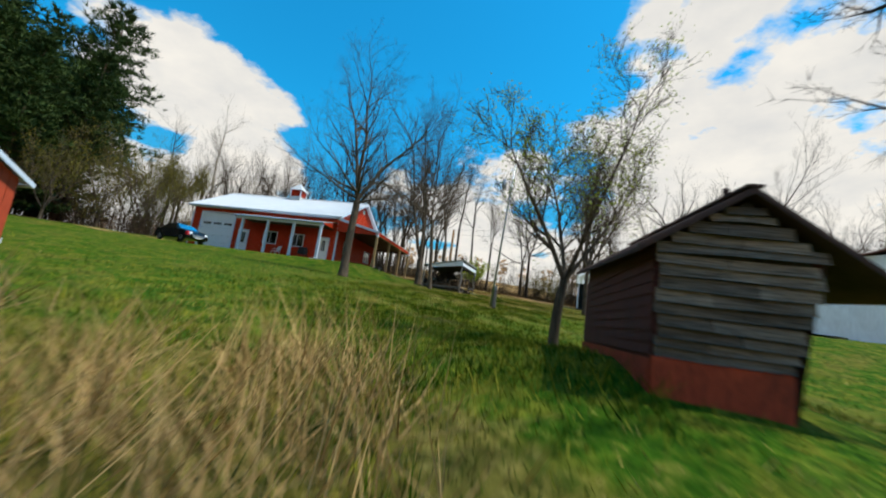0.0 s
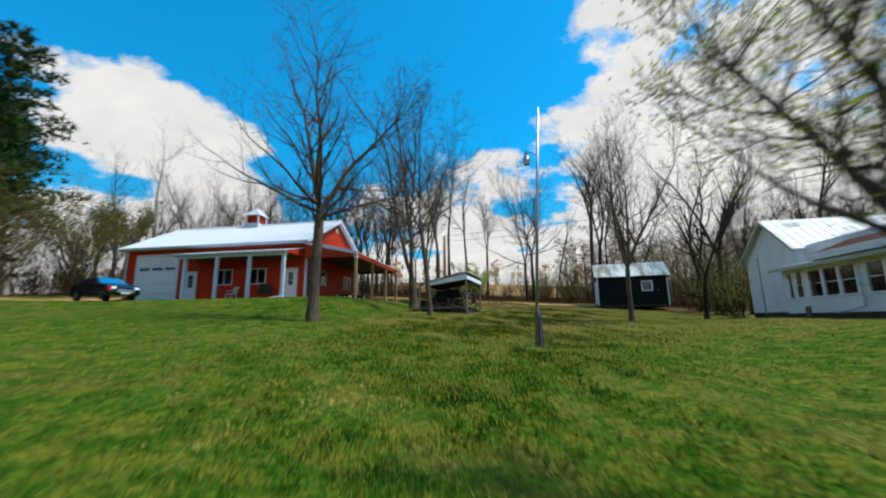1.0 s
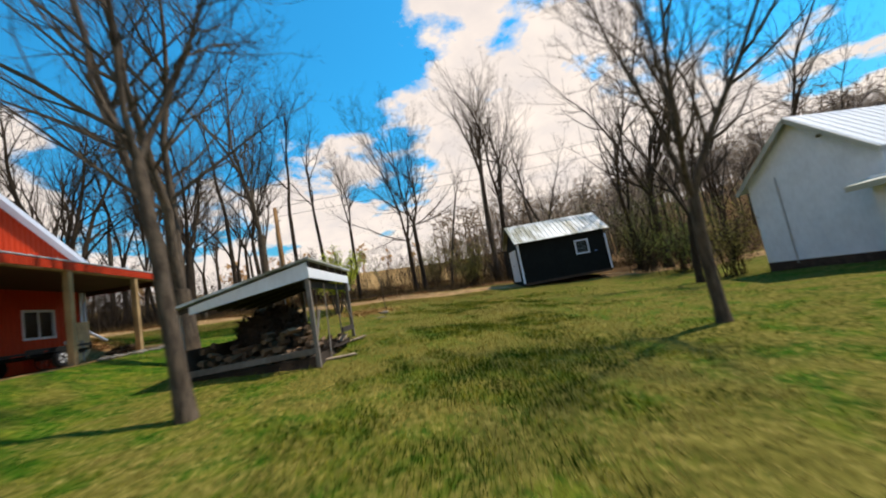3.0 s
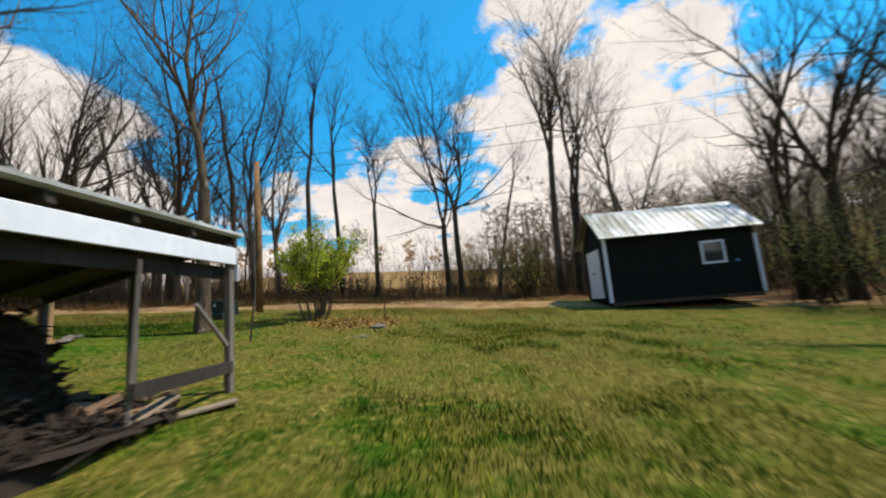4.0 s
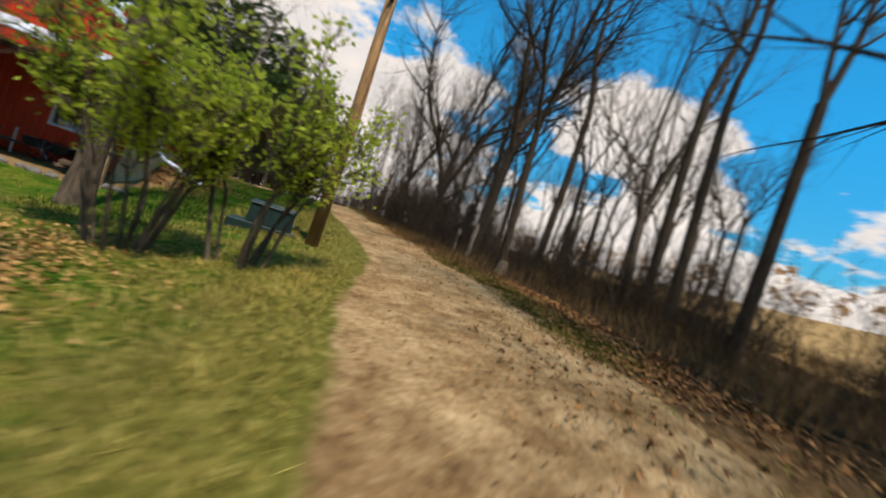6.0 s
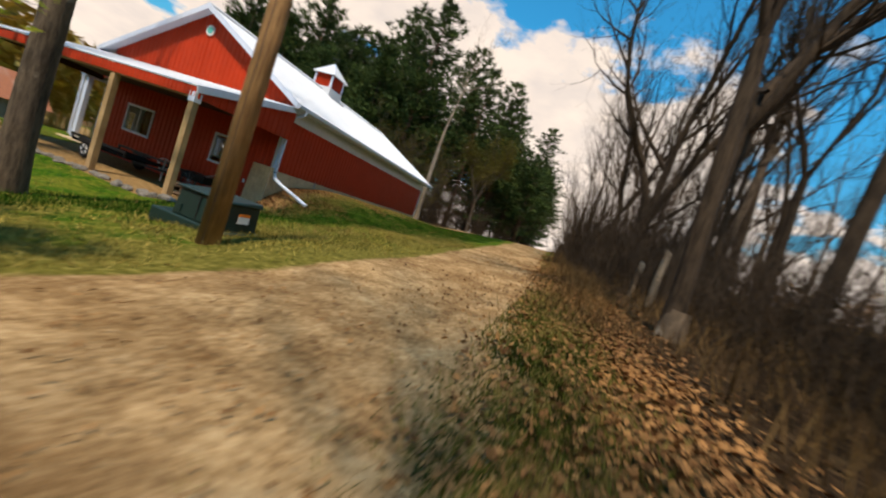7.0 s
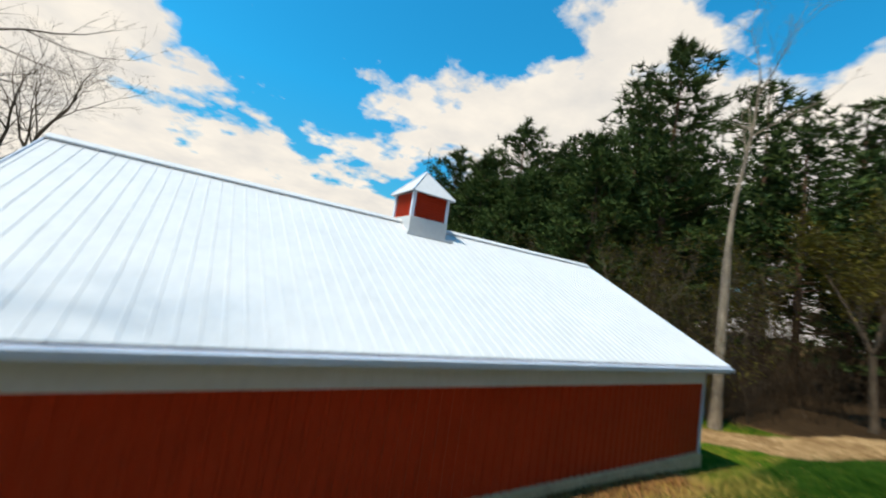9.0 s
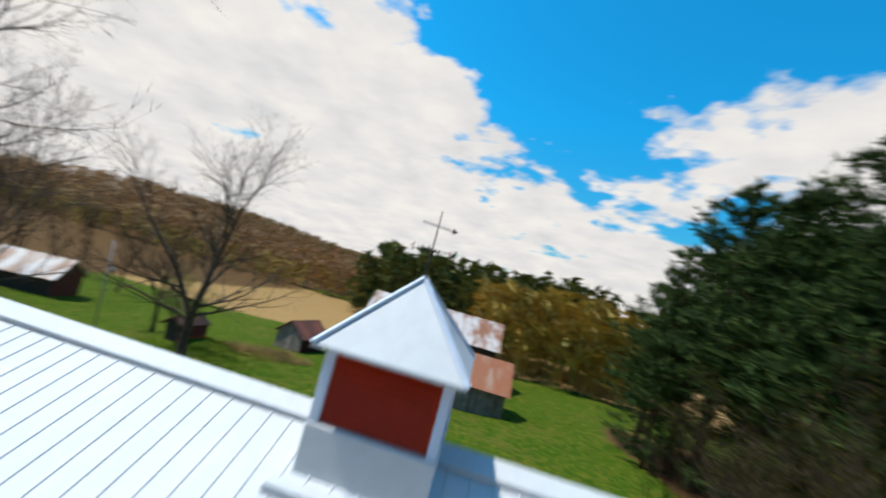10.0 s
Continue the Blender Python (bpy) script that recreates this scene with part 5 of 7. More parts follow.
# south wing with a brown roof and glazed porch facing west
wy0, wy1 = -11.0, hy0 - 0.05
part("wing_wall_west", Mesh().box(29.4, 29.5, wy0, wy1, hz - 0.2, 2.0), m_house_white, house)
part("wing_wall_south", Mesh().box(29.51, 38.4, wy0, wy0 + 0.1, hz - 0.2, 1.8), m_house_white, house)
part("wing_wall_east", Mesh().box(38.3, 38.4, wy0 + 0.11, wy1, hz - 0.2, 3.4), m_house_white, house)
# added dark sheet before the white wall, so the panes look unlit inside
part("porch_back", Mesh().box(29.36, 29.395, wy0 + 0.2, wy1 - 0.3, hz + 0.21, 0.95), m_interior_shade, house, "added back sheet, coloured dark for the shade indoors")
wing = Mesh()  # a low brown slope that comes down over the porch and runs up into a valley with the white one
for ya, yb, line in ((wy0 - 0.3, -4.4, ((27.75, 1.05), (31.45, 2.44), (35.0, 3.325), (39.5, 3.5))), (-4.399, -2.1, ((29.45, 1.94), (35.0, 3.325), (39.5, 3.5))), (-2.099, 0.1, ((31.45, 2.44), (35.0, 3.325), (39.5, 3.5)))):
    for (xb, zb), (xc, zc) in zip(line, line[1:]):
        wing.solid([(xb, ya, zb), (xc, ya, zc), (xc, ya, zc + 0.08), (xb, ya, zb + 0.08)], [(xb, yb, zb), (xc, yb, zc), (xc, yb, zc + 0.08), (xb, yb, zb + 0.08)])
part("wing_fascia", Mesh().box(27.7, 27.748, wy0 - 0.3, -4.4, 0.8, 1.12), m_house_white, house, "white fascia board", bevel=0.006)
part("wing_cheek", Mesh().solid([(27.76, -4.47, 0.76), (29.39, -4.47, 1.06), (29.39, -4.47, 1.62), (27.76, -4.47, 1.03)], [(27.76, -4.41, 0.76), (29.39, -4.41, 1.06), (29.39, -4.41, 1.62), (27.76, -4.41, 1.03)]), m_house_white, house)
part("wing_roof", wing, m_brown_shingle, house, "brown shingle roof of the wing")
part("wing_gable", Mesh().solid([(29.5, wy0, 1.801), (38.4, wy0, 1.801), (38.4, wy0, 3.55)], [(29.5, wy0 + 0.08, 1.801), (38.4, wy0 + 0.08, 1.801), (38.4, wy0 + 0.08, 3.55)]), m_house_white, house)
px = 28.05
pzt = 0.62
part("porch_roof", Mesh().solid([(px - 0.45, -11.2, pzt), (px - 0.45, -1.35, pzt), (px - 0.45, -1.35, pzt + 0.08), (px - 0.45, -11.2, pzt + 0.08)], [(29.6, -11.2, 1.0), (29.6, -1.35, 1.0), (29.6, -1.35, 1.08), (29.6, -11.2, 1.08)]), m_house_trim, house, "grey-green porch roof")
part("porch_fascia", Mesh().box(px - 0.47, px - 0.452, -11.2, -1.35, pzt - 0.1, pzt + 0.07), m_house_trim, house)
wins = [(-2.3, 0.36), (-2.95, 0.52), (-4.0, 0.86), (-4.95, 0.86), (-5.9, 0.86), (-7.25, 0.84), (-8.2, 0.84), (-9.15, 0.84), (-10.1, 0.84)]
wl, zc0, zc1 = Mesh(), -0.95, 0.42
wl.box(px, px + 0.1, -11.0, -1.75, hz - 0.1, zc0).box(px, px + 0.1, -11.0, -1.75, zc1, pzt + 0.25)
edges = [-11.0]
for yc, w in sorted((yc, w) for yc, w in wins):
    edges += [yc - w / 2, yc + w / 2]
edges.append(-1.75)
for k in range(0, len(edges), 2):
    wl.box(px, px + 0.1, edges[k], edges[k + 1], zc0 + 0.0005, zc1 - 0.0005)
part("porch_wall", wl, m_house_white, house, "white porch wall with a row of windows", bevel=0.006)
for y in (-1.85, -11.0):
    part("porch_end_wall", Mesh().box(px + 0.101, 29.4, y, y + 0.1, hz - 0.1, 0.85), m_house_white, house)
part("porch_floor", Mesh().box(px + 0.101, 29.39, -10.89, -1.86, hz - 0.1, hz + 0.2), m_interior_shade, house)
for yc, w in wins:
    window_at(house, yc - w / 2 + 0.03, yc + w / 2 - 0.03, zc0 + 0.05, zc1 - 0.05, "y", px, -1, 0, m_house_white, True)
part("porch_downspout", Mesh().tube([(px - 0.42, -6.55, pzt - 0.05), (px - 0.1, -6.55, pzt - 0.35), (px - 0.07, -6.55, hz + 0.3), (px - 0.3, -6.0, hz + 0.08), (px - 1.1, -6.5, hz + 0.02)], 0.05, 8), m_trim, house, "white downspout")
part("pier", Mesh().box(px - 0.12, px - 0.002, -3.4, -3.15, hz - 0.3, hz + 0.35), m_rock, house, "brick pier", bevel=0.01)
house.location += Vector((0.7, 1.0, 0.2))

# ---- poles, lamp, box ----
lx, ly = 14.69, -12.93
lb = gz(lx, ly)
lamp = thing("yard_lamp", (lx, ly, lb), "tall grey metal yard light mast on a short wooden post", "street lamp")
part("wooden_stub", Mesh().box(lx - 0.11, lx + 0.11, ly - 0.1, ly + 0.1, lb - 0.3, lb + 0.95), m_grey_wood, lamp, "weathered wooden post", bevel=0.015)
part("mast", Mesh().tube([(lx - 0.1, ly - 0.13, lb + 0.1), (lx + 0.14, ly - 0.02, lb + 4.2), (lx + 0.36, ly + 0.05, lb + 7.55)], [0.05, 0.045, 0.03], 10), m_galv, lamp, smooth=True)
part("conduit", Mesh().tube([(lx + 0.04, ly - 0.12, lb), (lx + 0.04, ly - 0.12, lb + 1.0)], 0.016, 6), m_galv, lamp)
part("switch_box", Mesh().box(lx - 0.02, lx + 0.1, ly - 0.17, ly - 0.105, lb + 0.8, lb + 0.98), m_galv, lamp, bevel=0.006)
part("bracket", Mesh().tube([(lx + 0.25, ly + 0.02, lb + 5.85), (lx + 0.02, ly + 0.02, lb + 6.0), (lx - 0.1, ly + 0.02, lb + 5.95)], 0.015, 6), m_galv, lamp)
part("lamp_head", Mesh().tube([(lx - 0.1, ly + 0.02, lb + 6.05), (lx - 0.1, ly + 0.02, lb + 5.92), (lx - 0.1, ly + 0.02, lb + 5.76), (lx - 0.1, ly + 0.02, lb + 5.6)], [0.04, 0.07, 0.12, 0.1], 12), m_galv, lamp, "grey lamp hood with a clear diffuser")

ux, uy = 7.36, 14.82
ub = gz(ux, uy)
up_ = thing("utility_pole", (ux, uy, ub), "bare orange-brown wooden utility pole beside a green box", "utility pole")
part("pole", Mesh().tube([(ux, uy, ub - 0.4), (ux, uy, ub + 3.0), (ux, uy - 0.1, 7.16)], [0.155, 0.14, 0.115], 14), m_pole_wood, up_, smooth=True)
part("conduit", Mesh().tube([(ux - 0.13, uy - 0.11, ub), (ux - 0.125, uy - 0.1, 5.6)], 0.03, 6), m_galv, up_)
for z in (6.3, 6.85):
    part("insulator", Mesh().tube([(ux + 0.1, uy - 0.06, z), (ux + 0.22, uy - 0.1, z + 0.02)], [0.05, 0.035], 8), m_dark, up_)
part("ground_wire", Mesh().tube([(ux + 0.14, uy + 0.05, ub), (ux + 0.12, uy + 0.04, 6.9)], 0.006, 4), m_dark, up_)
cab = thing("transformer_box", (6.35, 13.8, gz(6.35, 13.8)), "dark green pad-mounted electrical box with warning label", "utility box")
cz = gz(6.35, 13.8)
part("pad", Mesh().box(5.86, 6.8, 12.9, 14.42, cz - 0.25, cz + 0.1), m_green_box, cab, "green plinth", bevel=0.02)
part("cabinet", Mesh().solid([(5.93, 13.27, cz + 0.1), (6.73, 13.27, cz + 0.1), (6.73, 14.32, cz + 0.1), (5.93, 14.32, cz + 0.1)], [(5.95, 13.3, 0.9), (6.7, 13.3, 0.9), (6.7, 14.3, 0.9), (5.95, 14.3, 0.9)]), m_green_box, cab, bevel=0.02)
part("lid", Mesh().solid([(5.91, 13.25, 0.901), (6.75, 13.25, 0.901), (6.75, 14.34, 0.901), (5.91, 14.34, 0.901)], [(5.93, 13.27, 0.985), (6.73, 13.27, 0.94), (6.73, 14.32, 0.94), (5.93, 14.32, 0.985)]), m_green_box, cab, "sloping lid", bevel=0.015)
part("warning_label", Mesh().box(6.18, 6.42, 14.322, 14.332, 0.6, 0.72), m_label, cab)
part("warning_strip", Mesh().box(6.18, 6.42, 14.322, 14.333, 0.721, 0.77), m_orange_label, cab)
for sx in (6.02, 6.25):
    part("sticker", Mesh().box(sx, sx + 0.09, 13.262, 13.28, 0.72, 0.83), m_label, cab)
part("door_seam", Mesh().box(6.722, 6.735, 13.78, 13.8, cz + 0.14, 0.88), m_dark, cab)
for y0 in (13.4, 14.14):
    part("hinge", Mesh().box(6.72, 6.745, y0, y0 + 0.06, 0.5, 0.62), m_green_box, cab)

# ---- trees ----
def tree_segments(rng, height, r0, fork=0.35, stems=3, spread=0.5, levels=4, lean=(0.0, 0.0), busy=1.0, rise=0.13, low=0, wander=1.0):
    """Limbs of a bare tree as (from, to, radius, radius, level)."""
    segs = []

    def jitter(k):
        return Vector((rng.gauss(0, k), rng.gauss(0, k), rng.gauss(0, k * 0.6)))

    def turned(d, angle):
        side = d.orthogonal().normalized()
        side.rotate(Matrix.Rotation(rng.uniform(0, 2 * math.pi), 3, d))
        return (d * math.cos(angle) + side * math.sin(angle)).normalized()

    def limb(p, d, length, r, lev):
        n = (9, 9, 5, 3, 1, 1)[min(lev, 5)]
        tip = 0.26
        for i in range(n):
            d = (d + jitter((0.06 + 0.035 * lev) * (wander if lev == 1 else 1)) + Vector((0, 0, rise if lev > 1 else 0.03))).normalized()
            q = p + d * (length / n)
            ra, rb = r * (1 - (1 - tip) * i / n), r * (1 - (1 - tip) * (i + 1) / n)
            segs.append((p, q, ra, rb, lev))
            if lev < levels and (i >= 1 or lev > 1):
                more = (1 if rng.random() < 0.92 * busy else 0) + (1 if (lev == 1 and rng.random() < 0.5) or (lev >= 3 and rng.random() < 0.55) else 0)
                for _ in range(more):
                    far = 0.3 if lev == 1 else (0.42 if lev < 4 else 0.55)
                    at = p.lerp(q, rng.uniform(0.4, 1.0)) if lev >= 3 else q
                    limb(at, turned(d, rng.uniform(0.4, 0.95)), max(0.3, length * rng.uniform(far, far + 0.22) * (1 - 0.3 * i / n)), max(0.006, rb * (rng.uniform(0.55, 0.76) if lev < 3 else rng.uniform(0.45, 0.65))), lev + 1)
            p = q
        if lev < levels:
            limb(p, turned(d, rng.uniform(0.1, 0.4)), length * rng.uniform(0.3, 0.45), r * tip, lev + 1)

    d0 = Vector((lean[0], lean[1], 1)).normalized()
    p, n, ht = Vector((0, 0, -0.25)), 5, height * fork + 0.25
    for i in range(n):
        d0 = (d0 + jitter(0.025)).normalized()
        q = p + d0 * (ht / n)
        flare = 1.35 if i == 0 else 1.0
        segs.append((p, q, r0 * flare * (1 - 0.045 * i), r0 * (1 - 0.045 * (i + 1)), 0))
        p = q
    for k in range(low):
        a = 2 * math.pi * k / max(1, low) + rng.uniform(-0.4, 0.4)
        d = Vector((math.cos(a), math.sin(a), rng.uniform(0.15, 0.45))).normalized()
        limb(p - d0 * rng.uniform(-0.25, 0.1) * ht, d, height * rng.uniform(0.26, 0.36), r0 * rng.uniform(0.26, 0.36), 2)
    for k in range(stems):
        if stems == 1:
            d = d0
        else:
            side = Vector((math.cos(2 * math.pi * k / stems + 0.7), math.sin(2 * math.pi * k / stems + 0.7), 0))
            d = (d0 + side * spread * rng.uniform(0.6, 1.25)).normalized()
        limb(p, d, height * (1 - fork) * rng.uniform(0.66, 0.84), r0 * 0.78 * (0.75 if stems > 1 else 1) * rng.uniform(0.75, 1.0), 1)
    return segs


def tubes(segs, low, high):
    """Tapered limbs of some levels as one mesh; the finest twigs run out to a point."""
    m, chains, open_at = Mesh(), [], {}
    for a, b, ra, rb, lev in segs:
        if not low <= lev <= high:
            continue
        if lev >= 4:
            d = (b - a).normalized()
            s = d.orthogonal().normalized() * max(ra, 0.006)
            u = d.cross(s)
            k = len(m.v)
            m.v += [tuple(a + s), tuple(a - s * 0.5 + u * 0.87), tuple(a - s * 0.5 - u * 0.87), tuple(b)]
            m.f += [(k, k + 1, k + 3), (k + 1, k + 2, k + 3), (k + 2, k, k + 3)]
            continue
        c = open_at.pop((id(a), lev), None)
        if c is None:
            c = [lev, [a], [max(ra, 0.007)]]
            chains.append(c)
        c[1].append(b)
        c[2].append(max(rb, 0.005))
        open_at[(id(b), lev)] = c
    for lev, pts, radii in chains:
        m.tube(pts, radii, (9, 6, 4, 3)[lev], False)
    return m


def leaf_mesh(rng, segs, level, count, size, spread=0.12):
    m = Mesh()
    ends = [s for s in segs if s[4] >= level]
    for _ in range(count):
        a, b, *_r = rng.choice(ends)
        p = a.lerp(b, rng.random()) + Vector((rng.gauss(0, spread), rng.gauss(0, spread), rng.gauss(0, spread)))
        d = Vector((rng.gauss(0, 1), rng.gauss(0, 1), rng.gauss(0, 0.7))).normalized()
        s = d.orthogonal().normalized() * size * rng.uniform(0.25, 0.4)
        ln = d * size * rng.uniform(0.7, 1.3)
        m.face(p, p + ln * 0.5 + s, p + ln, p + ln * 0.5 - s)
    return m


def build_tree(name, label, segs, mat, at, group="", leaves=None, leaf_mat=None, category="tree", turn=0.0, scale=1.0):
    t = thing(name, at, label, category, group)
    WORLD[t.name] = Matrix()
    part("trunk", tubes(segs, 0, 1), mat, t, local=True, smooth=True)
    tagged(part("bare_crown", tubes(segs, 2, 9), mat, t, "fine bare twigs", local=True), kind="stuff")
    if leaves is not None:
        tagged(part("leaf_crown", leaves, leaf_mat, t, "sparse young spring leaves", local=True), kind="stuff")
    t.matrix_basis = pose(*at, 0, 0, turn) @ Matrix.Scale(scale, 4)
    return t


def tree_here(name, label, x, y, seed, height, r0, mat=None, leaves=0, leaf_mat=None, size=0.07, leaf_level=4, spread_leaf=0.12, turn=0.0, category="tree", **kw):
    rng = random.Random(seed)
    segs = tree_segments(rng, height, r0, **kw)
    lm = leaf_mesh(rng, segs, leaf_level, leaves, size, spread_leaf) if leaves else None
    return build_tree(name, label, segs, mat or m_bark, (x, y, gz(x, y)), "", lm, leaf_mat, category, turn)


tree_here("maple_tree", "bare maple with a wide crown on the lawn", 5.62, -9.3, 36, 14.0, 0.26, fork=0.34, stems=3, spread=0.34, levels=5, busy=1.0, low=7, rise=0.04)
tree_here("lawn_tree", "slim bare tree leaning beside the woodshed", 9.46, -3.05, 12, 13.5, 0.15, fork=0.36, stems=3, spread=0.3, levels=5, busy=1.0, rise=0.07, low=3, lean=(-0.06, 0.05))
tree_here("tall_tree", "tall bare tree behind the woodshed", 7.0, 2.8, 13, 19.0, 0.34, fork=0.12, stems=3, spread=0.2, levels=5, lean=(-0.02, 0.0), rise=0.08)
tree_here("lawn_tree", "small bare tree with a rounded twiggy crown", 20.15, -2.85, 14, 10.5, 0.15, fork=0.27, stems=4, spread=0.42, levels=5, busy=1.0)
tree_here("apple_tree", "low spreading tree in young leaf beside the clapboard shed", 16.5, -22.2, 35, 5.8, 0.11, turn=160.0, fork=0.24, stems=4, spread=0.6, levels=5, lean=(0.06, 0.03), wander=0.35, busy=0.95, leaves=4400, leaf_mat=m_leaf_new, size=0.05, leaf_level=4)
tree_here("patched_tree", "tall forked tree with pale patched bark", 7.45, 10.52, 16, 16.5, 0.235, m_bark_patch, fork=0.29, stems=2, spread=0.2, levels=5)
tree_here("sapling", "thin leaning sapling with sparse leaves", 13.1, 11.85, 17, 3.6, 0.028, m_bark, 160, m_leaf_new, 0.06, 3, fork=0.35, stems=1, levels=4, lean=(0.05, 0.02), busy=0.7)
tree_here("sapling", "thin bare sapling leaning on the lawn", 9.88, 8.4, 18, 3.2, 0.028, fork=0.5, stems=2, spread=0.2, levels=4, lean=(0.05, 0.05), busy=0.6)
tree_here("hedgerow_tree", "tall dark tree with a long low limb on the lane bank", 15.95, 21.4, 19, 16.0, 0.19, m_bark_dark, fork=0.28, stems=2, spread=0.3, levels=5, low=4)
tree_here("hedgerow_tree", "tall dark tree standing close beside another", 16.75, 21.9, 119, 16.5, 0.2, m_bark_dark, fork=0.34, stems=2, spread=0.32, levels=5, low=4)
tree_here("hedgerow_tree", "slender leaning grey tree north of the lane", 19.4, 24.0, 120, 12.0, 0.1, m_bark, fork=0.7, stems=2, spread=0.2, levels=4, lean=(0.22, 0.05), busy=0.5)
tree_here("hedgerow_tree", "thick dark tree behind the garden shed", 23.9, 21.0, 121, 18.0, 0.24, m_bark_dark, fork=0.35, stems=2, spread=0.3, levels=5)
pf = tree_here("hedgerow_tree", "thick pale-footed tree forking low on the bank", 4.2, 21.6, 122, 18.0, 0.17, m_bark_dark, fork=0.3, stems=3, spread=0.3, levels=5, lean=(-0.02, -0.05))
part("bark_collar", Mesh().tube([(0, 0, -0.1), (0, 0, 0.22), (0, 0.01, 0.5)], [0.27, 0.23, 0.19], 12, False), m_bark_patch, pf, "pale bleached bark", smooth=True, local=True)
tree_here("hedgerow_tree", "tall dark tree on the bank behind the garden shed", 24.2, 25.2, 20, 20.0, 0.27, m_bark, fork=0.5, stems=3, spread=0.35, levels=5)
tree_here("hedgerow_tree", "thick dark tree beyond the garden shed", 31.5, 14.6, 131, 16.0, 0.29, m_bark_dark, fork=0.22, stems=2, spread=0.4, levels=4, busy=0.9)
tree_here("hedgerow_tree", "thick dark many-limbed tree beyond the garden shed", 33.0, 13.8, 132, 17.0, 0.3, m_bark_dark, fork=0.3, stems=3, spread=0.4, levels=4, busy=0.9, low=2)
tree_here("hedgerow_tree", "slim tall tree on the bank north of the lane", 11.3, 23.6, 21, 15.0, 0.16, m_bark_dark, fork=0.4, stems=2, spread=0.3, levels=5)
tree_here("hedgerow_tree", "thick many-limbed dark tree on the lane bank", -1.4, 22.9, 25, 19.0, 0.3, m_bark_dark, fork=0.3, stems=3, spread=0.38, levels=5, low=2)
tree_here("hedgerow_tree", "multi-stemmed dark tree on the lane bank", -9.7, 23.0, 26, 20.0, 0.42, m_bark_dark, fork=0.14, stems=3, spread=0.26, levels=5, low=2)
tree_here("hedgerow_tree", "dark spreading tree on the lane bank", -20.0, 22.8, 27, 17.0, 0.3, m_bark_dark, fork=0.25, stems=4, spread=0.5, levels=5)
tree_here("lane_tree", "bare tree beside the barn's west end", -20.5, 7.3, 22, 17.0, 0.2, m_bark_light, fork=0.4, stems=1, levels=5, busy=0.7, wander=0.25)
tree_here("budding_tree", "round-crowned tree in yellow-green bud beside the track", -28.3, 10.3, 23, 9.5, 0.16, m_bark, 9500, m_bud_olive, 0.14, 4, 0.25, fork=0.35, stems=4, spread=0.6, levels=5)

for k, (x, y, h) in enumerate(((-21.0, -3.5, 8.0), (-22.5, 2.0, 9.0), (-25.5, 5.5, 8.5), (-19.5, -8.5, 6.5))):
    tree_here("budding_tree", "many-stemmed tree in olive-yellow bud at the grove edge", x, y, 200 + k, h, 0.12, m_bark, 4200, m_bud_olive, 0.11, 4, 0.2, fork=0.12, stems=4, spread=0.55, levels=5, busy=0.9)
tree_here("yard_tree", "bare spreading tree beyond the clapboard shed", 21.8, -25.4, 24, 11.5, 0.2, m_bark_dark, fork=0.28, stems=4, spread=0.75, levels=5, rise=0.03)
# green bush of many stems
def lilac(x, y, seed, stems, tall, lean, count):
    bush = thing("lilac_bush", (x, y, gz(x, y)), "multi-stemmed shrub with fresh yellow-green leaves", "bush", "lilac bushes")
    rng = random.Random(seed)
    bs = []
    for k in range(stems):
        a = rng.uniform(0, 2 * math.pi)
        sg = tree_segments(rng, tall * rng.uniform(0.65, 1.05), rng.uniform(0.022, 0.042), fork=0.3, stems=1, levels=4, lean=(lean * math.cos(a), lean * math.sin(a)), busy=0.8)
        o = Vector((0.4 * math.cos(a) * rng.random(), 0.4 * math.sin(a) * rng.random(), 0))
        bs += [(p + o, q + o, r, s, l) for p, q, r, s, l in sg]
    WORLD[bush.name] = Matrix()
    tagged(part("stem_clump", tubes(bs, 0, 9), m_bark, bush, local=True), kind="stuff")
    tagged(part("leaf_crown", leaf_mesh(rng, [s for s in bs if s[1].z > 1.25], 2, count, 0.1, 0.08), m_leaf_bush, bush, "fresh yellow-green leaves", local=True), kind="stuff")


lilac(10.45, 12.35, 31, 12, 3.3, 0.28, 5600)
lilac(10.3, 13.75, 32, 8, 3.2, 0.24, 2700)

# trees of the hedgerow and the woods, from a few kinds
kinds = []
for k in range(7):
    rng = random.Random(40 + k)
    sg = tree_segments(rng, rng.uniform(15, 21), rng.uniform(0.15, 0.24), fork=rng.uniform(0.22, 0.5), stems=rng.choice((1, 2, 3)), spread=rng.uniform(0.2, 0.45), levels=5, busy=0.85)
    t = build_tree("woodland_tree", "tall bare tree in the brown woods and hedgerow", sg, m_bark if k % 4 == 0 else m_bark_dark, (0, 0, 0), "woodland trees")
    kinds.append([t, False])
for k in range(4):  # plainer trees for the woods far behind
    rng = random.Random(340 + k)
    sg = tree_segments(rng, rng.uniform(15, 21), rng.uniform(0.16, 0.24), fork=rng.uniform(0.22, 0.45), stems=rng.choice((2, 3)), spread=rng.uniform(0.25, 0.45), levels=4, busy=0.72)
    t = build_tree("woodland_tree", "tall bare tree in the brown woods and hedgerow", sg, m_bark if k == 0 else m_bark_dark, (0, 0, 0), "woodland trees")
    kinds.append([t, False])
rng = random.Random(77)


